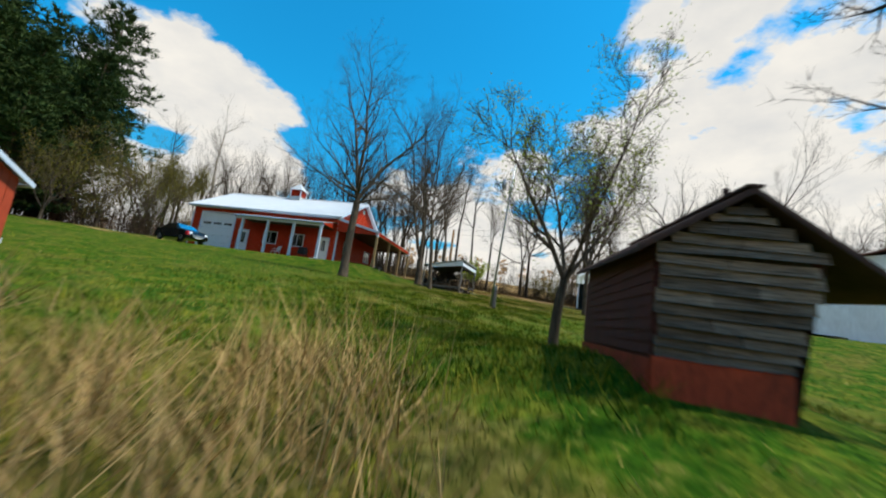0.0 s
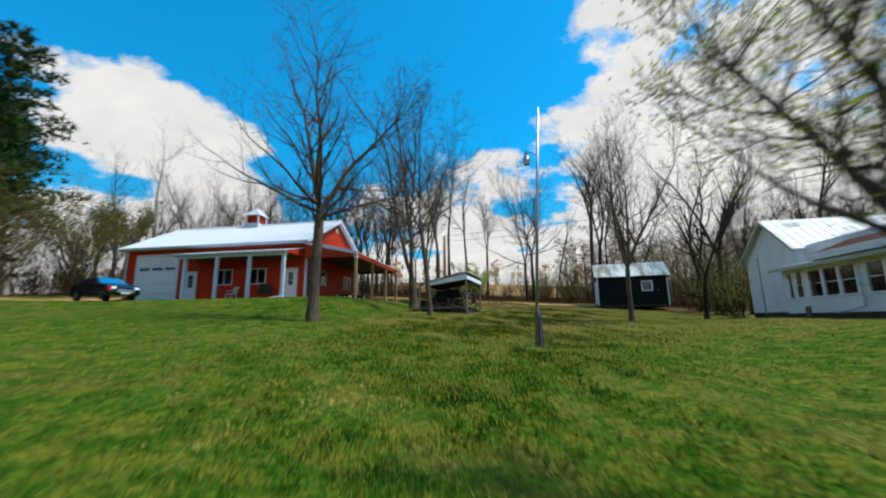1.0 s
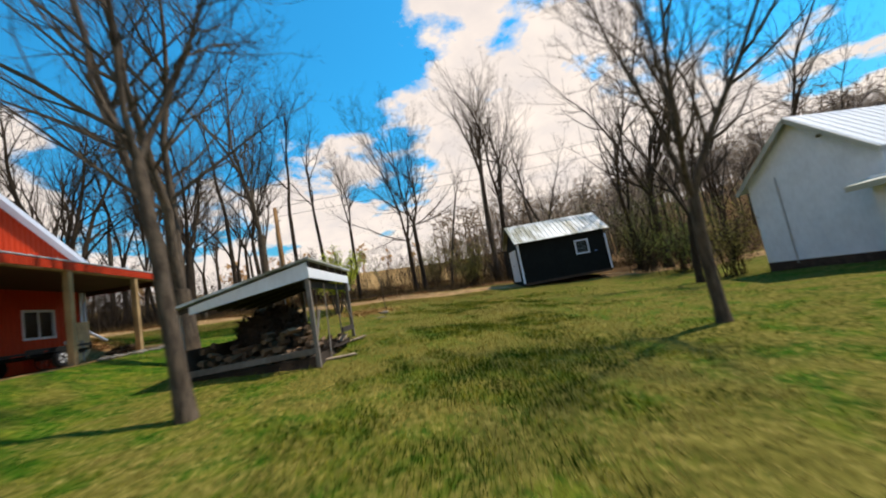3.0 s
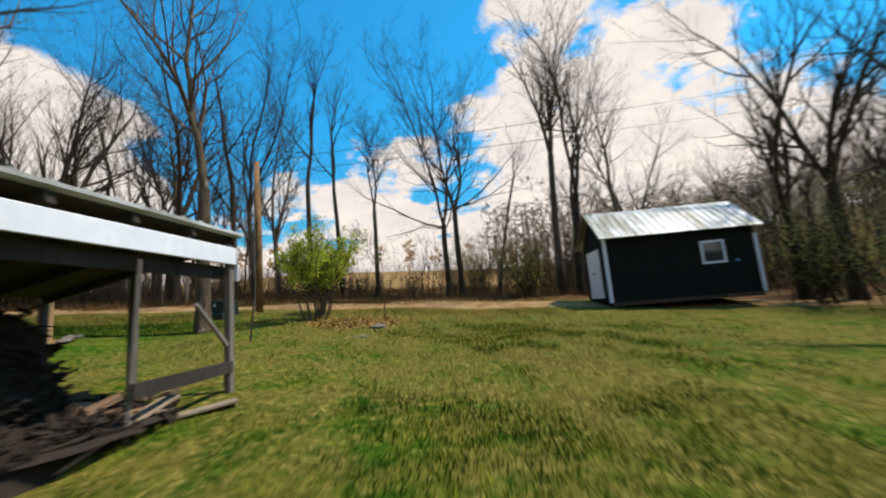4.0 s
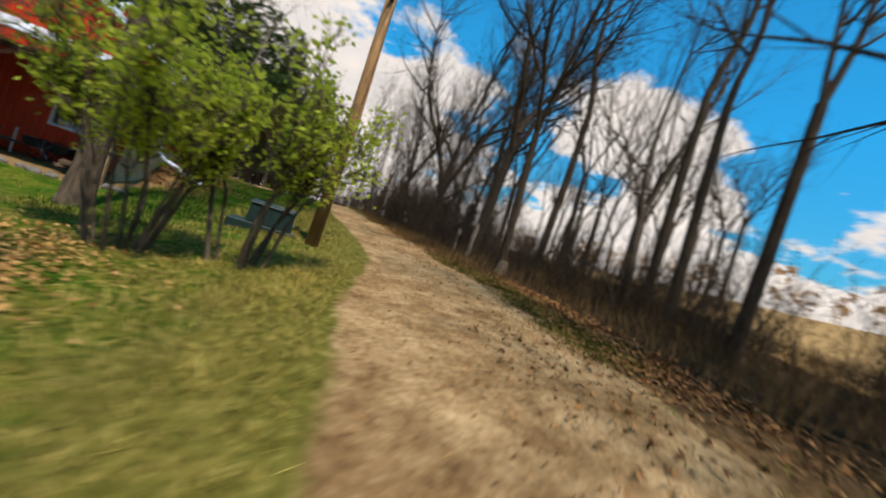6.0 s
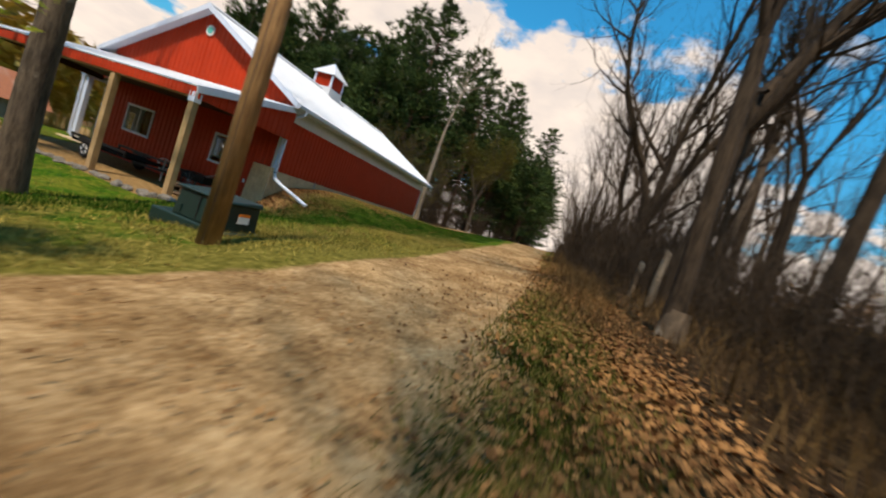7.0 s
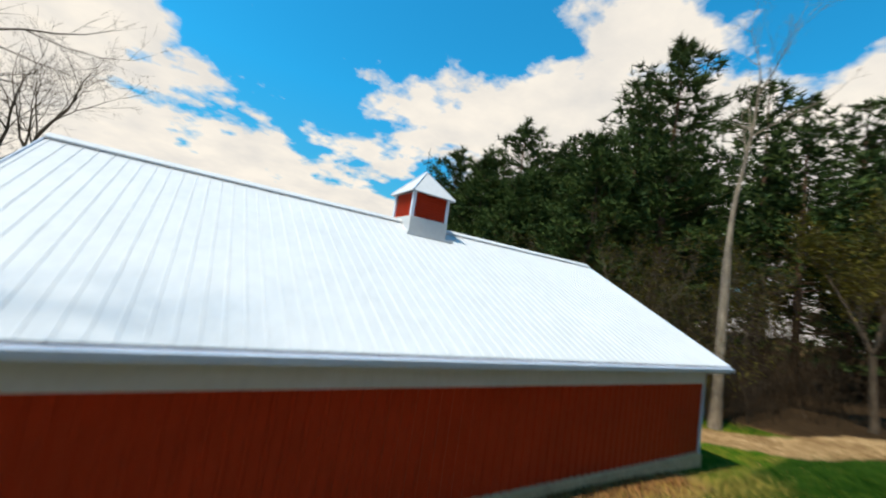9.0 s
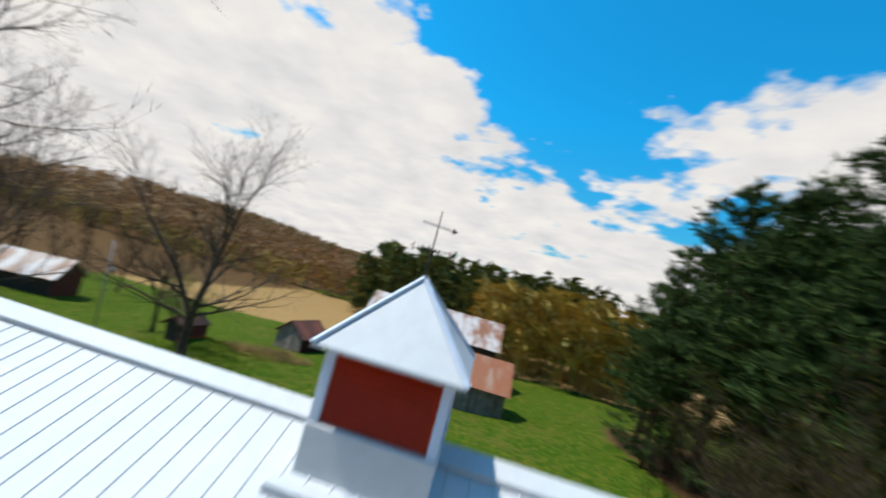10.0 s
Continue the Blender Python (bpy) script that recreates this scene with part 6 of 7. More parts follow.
def plant(x, y, scale=None, k=None):
    kind = kinds[rng.randrange(7) if k is None else k]
    s = scale or rng.uniform(0.75, 1.15)
    m = pose(x, y, gz(x, y) - 0.1, rng.uniform(-3, 3), rng.uniform(-3, 3), rng.uniform(0, 360)) @ Matrix.Scale(s, 4)
    if kind[1]:
        c = copy_thing(kind[0], pose(0, 0, 0))
        c.matrix_basis = m
    else:
        kind[0].matrix_basis, kind[1] = m, True


# north bank of the lane
for x, y in ((-5.5, 25.4), (-9.5, 26.6), (-15.5, 24.8), (-24, 23.6), (-27, 22.2), (-31, 21.4), (-36, 22.5), (-42, 21.6), (-48, 22), (-56, 21.8), (-66, 22), (-78, 21.6), (-92, 22), (-108, 21.8), (1.5, 25.2), (8.5, 24.6), (6.0, 27), (3, 29), (27.5, 20.5), (29.8, 24.0), (26.5, 26.5)):
    plant(x + rng.uniform(-0.4, 0.4), y + rng.uniform(-0.3, 0.3))
# woods beyond the house and the garden shed
for _ in range(46):
    plant(rng.uniform(33, 74), rng.uniform(8, 58), rng.uniform(0.65, 1.0), rng.randrange(7, 11))
for _ in range(24):
    plant(rng.uniform(42, 70), rng.uniform(-48, 8), rng.uniform(0.6, 0.9), rng.randrange(7, 11))
for x, y in ((27.5, 5.5), (36.0, 6.0)):
    plant(x, y, rng.uniform(0.8, 1.0))
# woods north-west behind the barn
for _ in range(60):
    plant(rng.uniform(-60, 2), rng.uniform(26, 52), None, rng.randrange(7, 11))

# pines
def pine_mesh(rng, height, r0, tufts=5.0, needles=6, wide=0.065):
    trunk = Mesh().tube([(0, 0, -0.3), (rng.uniform(-0.1, 0.1), rng.uniform(-0.1, 0.1), height * 0.5), (0, 0, height)], [r0 * 1.15, r0 * 0.65, 0.03], 8)
    green, dead = Mesh(), Mesh()
    z = height * 0.06
    while z < height * 0.99:
        f = z / height
        reach = height * 0.225 * (1 - f ** 2.2) ** 0.9 * (0.55 + 0.45 * min(1, f * 3)) + 0.35
        n = 5 if f < 0.85 else 4
        a0 = rng.uniform(0, 6.28)
        for i in range(n):
            a = a0 + 2 * math.pi * i / n + rng.uniform(-0.35, 0.35)
            r = reach * rng.uniform(0.4, 1.3)
            rise = rng.uniform(0.0, 0.28) + 0.5 * f
            base = Vector((0, 0, z + rng.uniform(-0.3, 0.3)))
            tip = base + Vector((math.cos(a) * r, math.sin(a) * r, r * rise))
            dry = f < 0.3 and rng.random() < 0.8
            (dead if dry else trunk).tube([base, base.lerp(tip, 0.5) - Vector((0, 0, 0.06 * r)), tip], [0.045 * (1 - f) + 0.012, 0.02, 0.006], 3, False)
            if dry:
                for _ in range(5):
                    p = base.lerp(tip, rng.uniform(0.3, 1))
                    dead.tube([p, p + Vector((rng.gauss(0, 0.35), rng.gauss(0, 0.35), rng.gauss(-0.05, 0.2)))], [0.008, 0.003], 3, False)
                continue
            for j in range(int(2 + tufts + r * tufts)):
                t = 1 - 0.75 * rng.random() ** 1.5
                c = base.lerp(tip, t) + Vector((rng.gauss(0, 0.13 * r), rng.gauss(0, 0.13 * r), rng.gauss(0.03, 0.14)))
                out = (tip - base).normalized()
                for _ in range(needles):
                    d = (out * 0.6 + Vector((rng.gauss(0, 0.8), rng.gauss(0, 0.8), rng.gauss(0.35, 0.45)))).normalized()
                    s = d.orthogonal().normalized()
                    s.rotate(Matrix.Rotation(rng.uniform(0, 6.28), 3, d))
                    ln = rng.uniform(0.4, 0.75)
                    green.face(c - d * 0.05 + s * wide, c - d * 0.05 - s * wide, c + d * ln * 1.1)
        z += height * 0.034 * rng.uniform(0.75, 1.25)
    return trunk, green, dead


pines = []
for k in range(8):
    rg = random.Random(90 + k)
    tall, girth = (21, 24, 19, 26, 16, 22, 25, 18)[k], (0.26, 0.3, 0.24, 0.32, 0.2, 0.27, 0.3, 0.22)[k]
    tr, gr, de = pine_mesh(rg, tall, girth) if k < 5 else pine_mesh(rg, tall, girth, 3.2, 4, 0.1)
    t = thing("pine_tree", (0, 0, 0), "tall dark green white pine with bare lower limbs", "tree", "pine grove")
    part("trunk", tr, m_bark_red, t, local=True, smooth=True)
    tagged(part("needle_crown", gr, m_needles, t, "dense dark green needles", local=True), kind="stuff")
    tagged(part("dead_limb_tangle", de, m_needles_dead, t, "bare dead lower limbs", local=True), kind="stuff")
    pines.append([t, False])


def plant_pine(x, y, scale=1.0):
    if y > -27.0 + (14 - x) * 0.625:  # the grove's straight north-eastern edge
        return
    kind = pines[rng.randrange(5) if x > -33 else rng.randrange(5, 8)]
    m = pose(x, y, gz(x, y) - 0.1, rng.uniform(-2, 2), rng.uniform(-2, 2), rng.uniform(0, 360)) @ Matrix.Scale(scale, 4)
    if kind[1]:
        copy_thing(kind[0], pose(0, 0, 0)).matrix_basis = m
    else:
        kind[0].matrix_basis, kind[1] = m, True


for x in range(-31, -20, 4):
    for y in range(-24, 7, 4):
        plant_pine(x + rng.uniform(-1.3, 1.3) - 1.5, y + rng.uniform(-1.3, 1.3) - 1, rng.uniform(0.74, 0.96))
for x in range(-50, -33, 5):
    for y in range(-30, 9, 6):
        plant_pine(x + rng.uniform(-1.8, 1.8), y + rng.uniform(-1.8, 1.8), rng.uniform(0.85, 1.1))
x = -36.0
while x > -105:
    plant_pine(x, 8.6 + rng.uniform(-1.5, 1.8), rng.uniform(0.7, 1.0))
    plant_pine(x - 2, 5.0 + rng.uniform(-1.6, 1.6), rng.uniform(0.8, 1.05))
    x -= 6.5
for k in range(10):
    plant_pine(-53.0 - 6.0 * k + rng.uniform(-1, 1), 12.6 + rng.uniform(-0.6, 0.6), rng.uniform(0.75, 1.0))
for x, y, s in ((-21.5, -21.5, 0.62), (-23.0, -27.0, 0.75), (-25.5, -10.0, 1.0), (-24.0, -15.0, 0.95)):
    plant_pine(x, y, s)


# ---- distance ----
def far_trees(name, label, mat, places, height, green=False, seed=1, fine=False):
    """Distant woods: one mesh of thin stems and twig tufts."""
    rg = random.Random(seed)
    m = Mesh()
    for x, y, in places:
        z = gz(x, y) - 0.3
        h = height * rg.uniform(0.7, 1.2)
        n = 14 if green else (22 if fine else 10)
        m.tube([(x, y, z), (x + rg.gauss(0, 0.3), y + rg.gauss(0, 0.3), z + h * 0.8)], [0.16, 0.05], 3, False)
        for _ in range(n):
            f = rg.uniform(0.12 if green else 0.3, 1.0)
            r = h * (0.2 * (1.05 - f) + 0.02) if green else h * 0.2
            a = rg.uniform(0, 6.28)
            c = Vector((x + math.cos(a) * r * rg.random(), y + math.sin(a) * r * rg.random(), z + h * f))
            for _k in range(3):
                d = Vector((rg.gauss(0, 1), rg.gauss(0, 1), rg.gauss(0.2, 0.8))).normalized() * h * (0.1 if green else (0.11 if fine else 0.14))
                s = d.orthogonal().normalized() * h * (0.04 if green else (0.007 if fine else 0.045))
                m.face(c - d * 0.5, c + s, c + d, c - s)
    return single(name, m, mat, label, "woods", kind="stuff")


rg = random.Random(7)
far_trees("hill_woods", "bare brown woods on the far southern hills", m_far_wood, [(rg.uniform(-40, 330), -130 - 300 * rg.random() ** 1.3) for _ in range(2600)], 13, False, 1)
far_trees("budding_woods", "ochre budding woods at the foot of the southern hills", m_far_ochre, [(rg.uniform(10, 240), -rg.uniform(118, 190)) for _ in range(380)], 9, False, 8)
far_trees("hill_woods", "bare brown woods on the eastern hillside", m_hill_wood, [(rg.uniform(76, 220), rg.uniform(-10, 150)) for _ in range(1000)], 15, False, 2, True)
far_trees("far_pines", "dark pine belt beyond the southern field", m_far_green, [(rg.uniform(-45, 30), -rg.uniform(100, 135)) for _ in range(420)], 20, True, 3)
far_trees("budding_woods", "ochre budding trees behind the old barn", m_far_ochre, [(rg.uniform(-40, -8), -rg.uniform(52, 85)) for _ in range(260)], 13, False, 4)
far_trees("far_pines", "dark pines on the southern ridge", m_far_green, [(rg.uniform(20, 330), -rg.uniform(330, 420)) for _ in range(420)], 13, True, 5)
far_trees("field_edge_woods", "thin trees along the northern field edge", m_far_wood, [(rg.uniform(-160, 60), rg.uniform(75, 120)) for _ in range(90)], 7, False, 6)
far_trees("field_edge_woods", "brown woods past the north-eastern field", m_hill_wood, [(rg.uniform(24, 62), rg.uniform(36, 66)) for _ in range(170)], 10, False, 9, True)

# ---- thickets ----
def brush_mesh(rg, stems, tall, wide, lean=0.4):
    """A tangle of thin stems, each with side twigs that run out to a point; returns twig ends too."""
    m, ends = Mesh(), []

    def spike(a, b, r):
        d = (b - a).normalized()
        s = d.orthogonal().normalized() * r
        u = d.cross(s)
        k = len(m.v)
        m.v.extend([tuple(a + s), tuple(a - s * 0.5 + u * 0.87), tuple(a - s * 0.5 - u * 0.87), tuple(b)])
        m.f.extend([(k, k + 1, k + 3), (k + 1, k + 2, k + 3), (k + 2, k, k + 3)])
        ends.append((a, b, r, r, 4))

    for _ in range(stems):
        a = rg.uniform(0, 6.28)
        p = Vector((rg.gauss(0, wide), rg.gauss(0, wide), -0.05))
        d = Vector((lean * math.cos(a) * rg.random(), lean * math.sin(a) * rg.random(), 1)).normalized()
        h, r = tall * rg.uniform(0.45, 1.1), rg.uniform(0.009, 0.02)
        pts = [p]
        for i in range(4):
            d = (d + Vector((rg.gauss(0, 0.16), rg.gauss(0, 0.16), rg.gauss(0, 0.08)))).normalized()
            pts.append(pts[-1] + d * h / 4)
            for _k in range(2 if i else 1):
                t = (d * 0.7 + Vector((rg.gauss(0, 0.6), rg.gauss(0, 0.6), rg.gauss(0.15, 0.3)))).normalized()
                ln = h * rg.uniform(0.15, 0.32)
                e = pts[-1] + t * ln
                spike(pts[-1], e, r * 0.55)
                for _j in range(2):
                    spike(pts[-1].lerp(e, rg.uniform(0.3, 0.8)), e + Vector((rg.gauss(0, 0.3), rg.gauss(0, 0.3), rg.gauss(0.1, 0.25))) * ln, r * 0.4)
        m.tube(pts, [r, r * 0.9, r * 0.75, r * 0.6, r * 0.3], 3, False)
    return m, ends


shrubs = []
for k in range(5):
    rg = random.Random(140 + k)
    t = thing("thicket_shrub", (0, 0, 0), "tangled brown leafless shrub of the hedgerow", "bush", "hedgerow shrubs")
    tagged(part("stem_tangle", brush_mesh(rg, 26 if k < 3 else 14, 3.3, 0.5)[0], m_brush if k % 2 else m_bark_dark, t, local=True), kind="stuff")
    shrubs.append([t, False])


far_v, far_f = [], []


def plant_shrub(x, y, s):
    near = -25 < x < 26 and y < 26
    kind = shrubs[rng.randrange(3) if near else rng.randrange(3, 5)]
    if not near:  # the farther ones make one tangle
        me = kind[0].children[0].data
        m = pose(x, y, gz(x, y) - 0.05, 0, 0, rng.uniform(0, 360)) @ Matrix.Scale(s, 4)
        k = len(far_v)
        far_v.extend(tuple(m @ v.co) for v in me.vertices)
        far_f.extend(tuple(k + i for i in f.vertices) for f in me.polygons)
        return
    m = pose(x, y, gz(x, y) - 0.05, 0, 0, rng.uniform(0, 360)) @ Matrix.Scale(s, 4)
    if kind[1]:
        copy_thing(kind[0], pose(0, 0, 0)).matrix_basis = m
    else:
        kind[0].matrix_basis, kind[1] = m, True


rng = random.Random(55)
x = 13.5
while x > -120:
    near = 22.5 if x > -2.6 else 20.9
    for y in (near, near + 1.8, near + 3.6):
        if x < 6 or rng.random() < 0.45:
            plant_shrub(x + rng.uniform(-0.6, 0.6), y + rng.uniform(-0.5, 0.7), rng.uniform(0.85, 1.35) if x < -5 else rng.uniform(0.4, 0.75) if x < 4 else rng.uniform(0.4, 0.65))
    x -= 1.5 if x > -20 else (3.5 if x > -60 else 8.0)
for _ in range(30):
    plant_shrub(rng.uniform(12, 34), rng.uniform(19.5, 27), rng.uniform(0.4, 0.8))
for _ in range(70):
    plant_shrub(rng.uniform(-14, 11), rng.uniform(22.5, 26.0), rng.uniform(0.35, 0.7))
for _ in range(24):
    plant_shrub(rng.uniform(10, 30), rng.uniform(26, 40), rng.uniform(0.9, 1.7))
for _ in range(46):
    plant_shrub(rng.uniform(30, 46), rng.uniform(8, 24), rng.uniform(0.6, 1.3))
for _ in range(30):
    plant_shrub(rng.uniform(-30, 8), rng.uniform(24, 36), rng.uniform(0.8, 1.5))
for _ in range(34):
    plant_shrub(rng.uniform(-34, -19.5), rng.uniform(-6, 13) if rng.random() < 0.6 else rng.uniform(-28, -6), rng.uniform(0.6, 1.2))
for _ in range(20):
    plant_shrub(rng.uniform(-40, -20), rng.uniform(-2, 14), rng.uniform(0.5, 0.9))
for _ in range(36):
    plant_shrub(rng.uniform(-60, -30), rng.uniform(-4, 9), rng.uniform(1.1, 1.9))
me = bpy.data.meshes.new("far_thicket")
me.from_pydata(far_v, [], far_f)
me.materials.append(m_brush)
tagged(new("far_thicket", me), "brown leafless brush of the farther hedgerow and woods", "brush", kind="stuff")
for t, planted in shrubs[3:]:
    t.matrix_basis = pose(-18.0 if t is shrubs[3][0] else -20.5, 24.3, gz(-19, 24.3) - 0.05)
# olive budding shrubs behind the garden shed and the house, and by the pines
for k, (x, y, h) in enumerate(((30.6, 9.6, 3.6), (29.4, 5.4, 3.2), (-21.5, -4.0, 4.2), (-23.5, 3.0, 4.6), (-20.5, 6.3, 4.0), (20.5, 19.8, 3.0), (26.8, 18.5, 3.6), (33.5, 4.8, 3.4), (30.4, 12.8, 4.6), (33.2, 15.5, 5.0), (29.0, 17.5, 4.2), (18.2, 27.0, 3.8))):
    rg = random.Random(170 + k)
    stems, sg = brush_mesh(rg, 46, h * 1.1, 0.35, 0.7)
    t = thing("budding_shrub", (x, y, gz(x, y)), "large shrub in olive-yellow bud", "bush", "budding shrubs")
    WORLD[t.name] = Matrix()
    tagged(part("stem_clump", stems, m_bark_dark, t, local=True), kind="stuff")
    tagged(part("leaf_crown", leaf_mesh(rg, [e for e in sg if e[1].z > 0.6], 3, 2600, 0.1, 0.12), m_bud_olive if k % 3 else m_bud, t, local=True), kind="stuff")


# ---- ground cover ----
def blades(name, label, mat, x, y, tall, wide, seed, lean=0.35):
    """Single blades as slim triangles, many in one mesh."""
    rg = np.random.RandomState(seed)
    n = len(x)
    z = ground_z(x, y) - 0.01
    a = rg.uniform(0, 2 * np.pi, n)
    h = tall * rg.uniform(0.55, 1.25, n)
    w = wide * rg.uniform(0.7, 1.3, n)
    lx_, ly_ = rg.normal(0, lean, n) * h, rg.normal(0, lean, n) * h
    ca, sa = np.cos(a) * w, np.sin(a) * w
    v = np.empty((n, 3, 3))
    v[:, 0] = np.stack([x - ca, y - sa, z], 1)
    v[:, 1] = np.stack([x + ca, y + sa, z], 1)
    v[:, 2] = np.stack([x + lx_, y + ly_, z + h], 1)
    me = bpy.data.meshes.new(name)
    me.from_pydata(v.reshape(-1, 3).tolist(), [], np.arange(3 * n).reshape(-1, 3).tolist())
    me.materials.append(mat)
    return tagged(new(name, me), label, "grass", kind="stuff")


LAWN = [(14.5, -27), (13.6, -23), (12.5, -17), (13.2, -11), (14.2, -4), (16.3, 2), (17.4, 7.5), (16.5, 12)]


def scatter(rg, n, pts, width):
    """Places along a line, denser near it."""
    pts = np.array(pts, float)
    seg = np.hypot(*(pts[1:] - pts[:-1]).T)
    i = rg.choice(len(seg), n, p=seg / seg.sum())
    t = rg.uniform(0, 1, n)[:, None]
    p = pts[i] * (1 - t) + pts[i + 1] * t
    return p + rg.normal(0, 1, (n, 2)) * width


def off_buildings(x, y):
    out = (x > -16.5) & (x < 4.6) & (y > -2.4) & (y < 9.9)
    out |= (x > 16.8) & (x < 18.8) & (y > -26.6) & (y < -22.6)
    out |= (np.abs(x - 9.98) < 1.6) & (np.abs(y - 1.7) < 2.1)
    out |= (x > 28.7) & (x < 39.7) & (y > -10) & (y < 3.8)
    out |= line_distance(x, y, LANE) < 1.35
    return ~out


def clumps(x, y, scale, seed):
    """Slow waves between 0 and 1 that gather blades into tufts."""
    r = np.random.RandomState(seed)
    v = np.zeros_like(x)
    for _ in range(7):
        a, f, ph = r.uniform(0, 6.28), scale * r.uniform(0.6, 1.9), r.uniform(0, 6.28)
        v = v + np.sin((x * np.cos(a) + y * np.sin(a)) * f + ph)
    return 0.5 + v / 7.0


rs = np.random.RandomState(61)
p = np.concatenate([scatter(rs, 150000, LAWN, 2.6), scatter(rs, 80000, LAWN, 6.0)])
x, y = p[:, 0], p[:, 1]
keep = off_buildings(x, y) & (np.hypot((x - 12.2) / 1.3, y - 11.4) > 1.2)
x, y = x[keep], y[keep]
tuft = 0.5 * clumps(x, y, 3.2, 3) + 0.5 * clumps(x, y, 0.9, 5)
green = tuft + rs.normal(0, 0.07, len(x)) > 0.47 + np.interp(y, [-20, -8, 0, 10], [-0.12, -0.03, 0.07, 0.11])
blades("lawn_grass", "green lawn grass blades in uneven tufts", m_grass, x[green], y[green], 0.1, 0.007, 62)
blades("straw_grass", "dry straw-coloured blades in the lawn", m_grass_straw, x[~green][::2], y[~green][::2], 0.085, 0.007, 63, 0.7)
p = scatter(rs, 80000, [(8, 12.4), (2, 12.3), (-6, 12.6), (-20, 12.9)], 1.4)
keep = off_buildings(p[:, 0], p[:, 1]) & (p[:, 1] > 10.0) & (p[:, 1] < 15.4 - 3.2 * smooth01(-6, 2, p[:, 0]) + rs.normal(0, 0.35, len(p)))
blades("bank_grass", "dark green grass on the bank behind the barn", m_grass_dark, p[keep, 0], p[keep, 1], 0.1, 0.008, 64)
# tall dry grass where the flight begins
n = 11000
a, r = rs.uniform(0, 6.28, n), 4.0 * np.sqrt(rs.uniform(0, 1, n))
x, y = 11.6 + 1.15 * r * np.cos(a), -28.9 + 0.75 * r * np.sin(a)
keep = 0.6 * clumps(x, y, 1.6, 9) + 0.4 * clumps(x, y, 5.0, 19) + rs.normal(0, 0.08, n) - 0.05 * (r - 2) > 0.43
x, y = x[keep], y[keep]
k = len(x) // 3
blades("tall_dry_grass", "tall straw-coloured dry grass at the lawn edge", m_straw, x[:k], y[:k], 0.85, 0.007, 65, 0.45)
blades("bent_dry_grass", "bent and flattened dry grass at the lawn edge", m_straw, x[k:2 * k], y[k:2 * k], 0.4, 0.009, 75, 1.1)
blades("rough_green_grass", "rough green grass among the dry stalks", m_grass, x[2 * k:], y[2 * k:], 0.3, 0.008, 76, 0.6)
n = 9000
x, y = rs.uniform(9, 17, n), rs.uniform(-31, -25.5, n)
keep = clumps(x, y, 2.4, 29) + rs.normal(0, 0.08, n) > 0.55
blades("rough_green_grass", "uneven longer tufts of lawn grass", m_grass, x[keep], y[keep], 0.24, 0.008, 77, 0.6)
p = np.concatenate([scatter(rs, 27000, [(12.5, 19.5), (8.5, 19.65), (3, 19.65)], 0.36), scatter(rs, 7000, [(3, 19.7), (-14, 19.6)], 0.4)])
p = p[line_distance(p[:, 0], p[:, 1], LANE) > 1.55]
blades("verge_green_grass", "thin olive-green grass strip along the lane verge", m_grass_olive, p[:, 0], p[:, 1], 0.085, 0.007, 78, 0.6)
p = scatter(rs, 16000, [(6, 19.9), (-12, 20.1), (-60, 20.0)], 0.5)
blades("verge_grass", "tall dry grass along the lane verge", m_grass_brown, p[:, 0], p[:, 1] + 0.3, 0.38, 0.008, 66, 0.35)
p = np.stack([rs.uniform(-20, 36, 26000), rs.uniform(18.6, 33, 26000)], 1)
keep = p[:, 1] > np.interp(p[:, 0], [-20, 10, 17, 24, 36], [23, 21, 18.2, 18, 17])
blades("field_grass", "rough brown grass of the northern field edge", m_grass_brown, p[keep, 0], p[keep, 1], 0.55, 0.012, 67, 0.3)


def fallen(name, label, x, y, size, seed, mat=None):
    rg = np.random.RandomState(seed)
    n = len(x)
    z = ground_z(x, y) + 0.012 + rg.uniform(0, 0.03, n)
    a = rg.uniform(0, 2 * np.pi, n)
    L = size * rg.uniform(0.6, 1.3, n)
    u = np.stack([np.cos(a) * L, np.sin(a) * L, rg.normal(0, 0.3, n) * L], 1)
    w = np.stack([-np.sin(a) * L * 0.5, np.cos(a) * L * 0.5, rg.normal(0, 0.35, n) * L], 1)
    c = np.stack([x, y, z + 0.01], 1)
    v = np.stack([c - u, c - u * 0.1 + w, c + u, c - u * 0.1 - w], 1)
    me = bpy.data.meshes.new(name)
    me.from_pydata(v.reshape(-1, 3).tolist(), [], np.arange(4 * n).reshape(-1, 4).tolist())
    me.materials.append(mat or m_litter)
    return tagged(new(name, me), label, "leaves", kind="stuff")


p = np.concatenate([scatter(rs, 8000, [(14, 19.8), (9, 20.5), (2, 20.5)], 0.42), scatter(rs, 12000, [(2, 20.1), (-14, 20.1)], 0.55), scatter(rs, 2600, [(14, 19.2), (8, 19.6), (-4, 19.5)], 0.4)])
keep = line_distance(p[:, 0], p[:, 1], LANE) > 1.0
fallen("leaf_litter", "brown fallen oak leaves along the lane verge", p[keep, 0], p[keep, 1], 0.04, 71)
p = scatter(rs, 3200, [(16, 16.2), (11, 17.6), (6, 18.4), (-8, 17.4)], 0.75)
fallen("lane_leaves", "scattered dead leaves and chips on the dirt lane", p[:, 0], p[:, 1], 0.022, 74)
p = np.stack([12.2 + rs.normal(0, 0.95, 2800), 11.4 + rs.normal(0, 0.7, 2800)], 1)
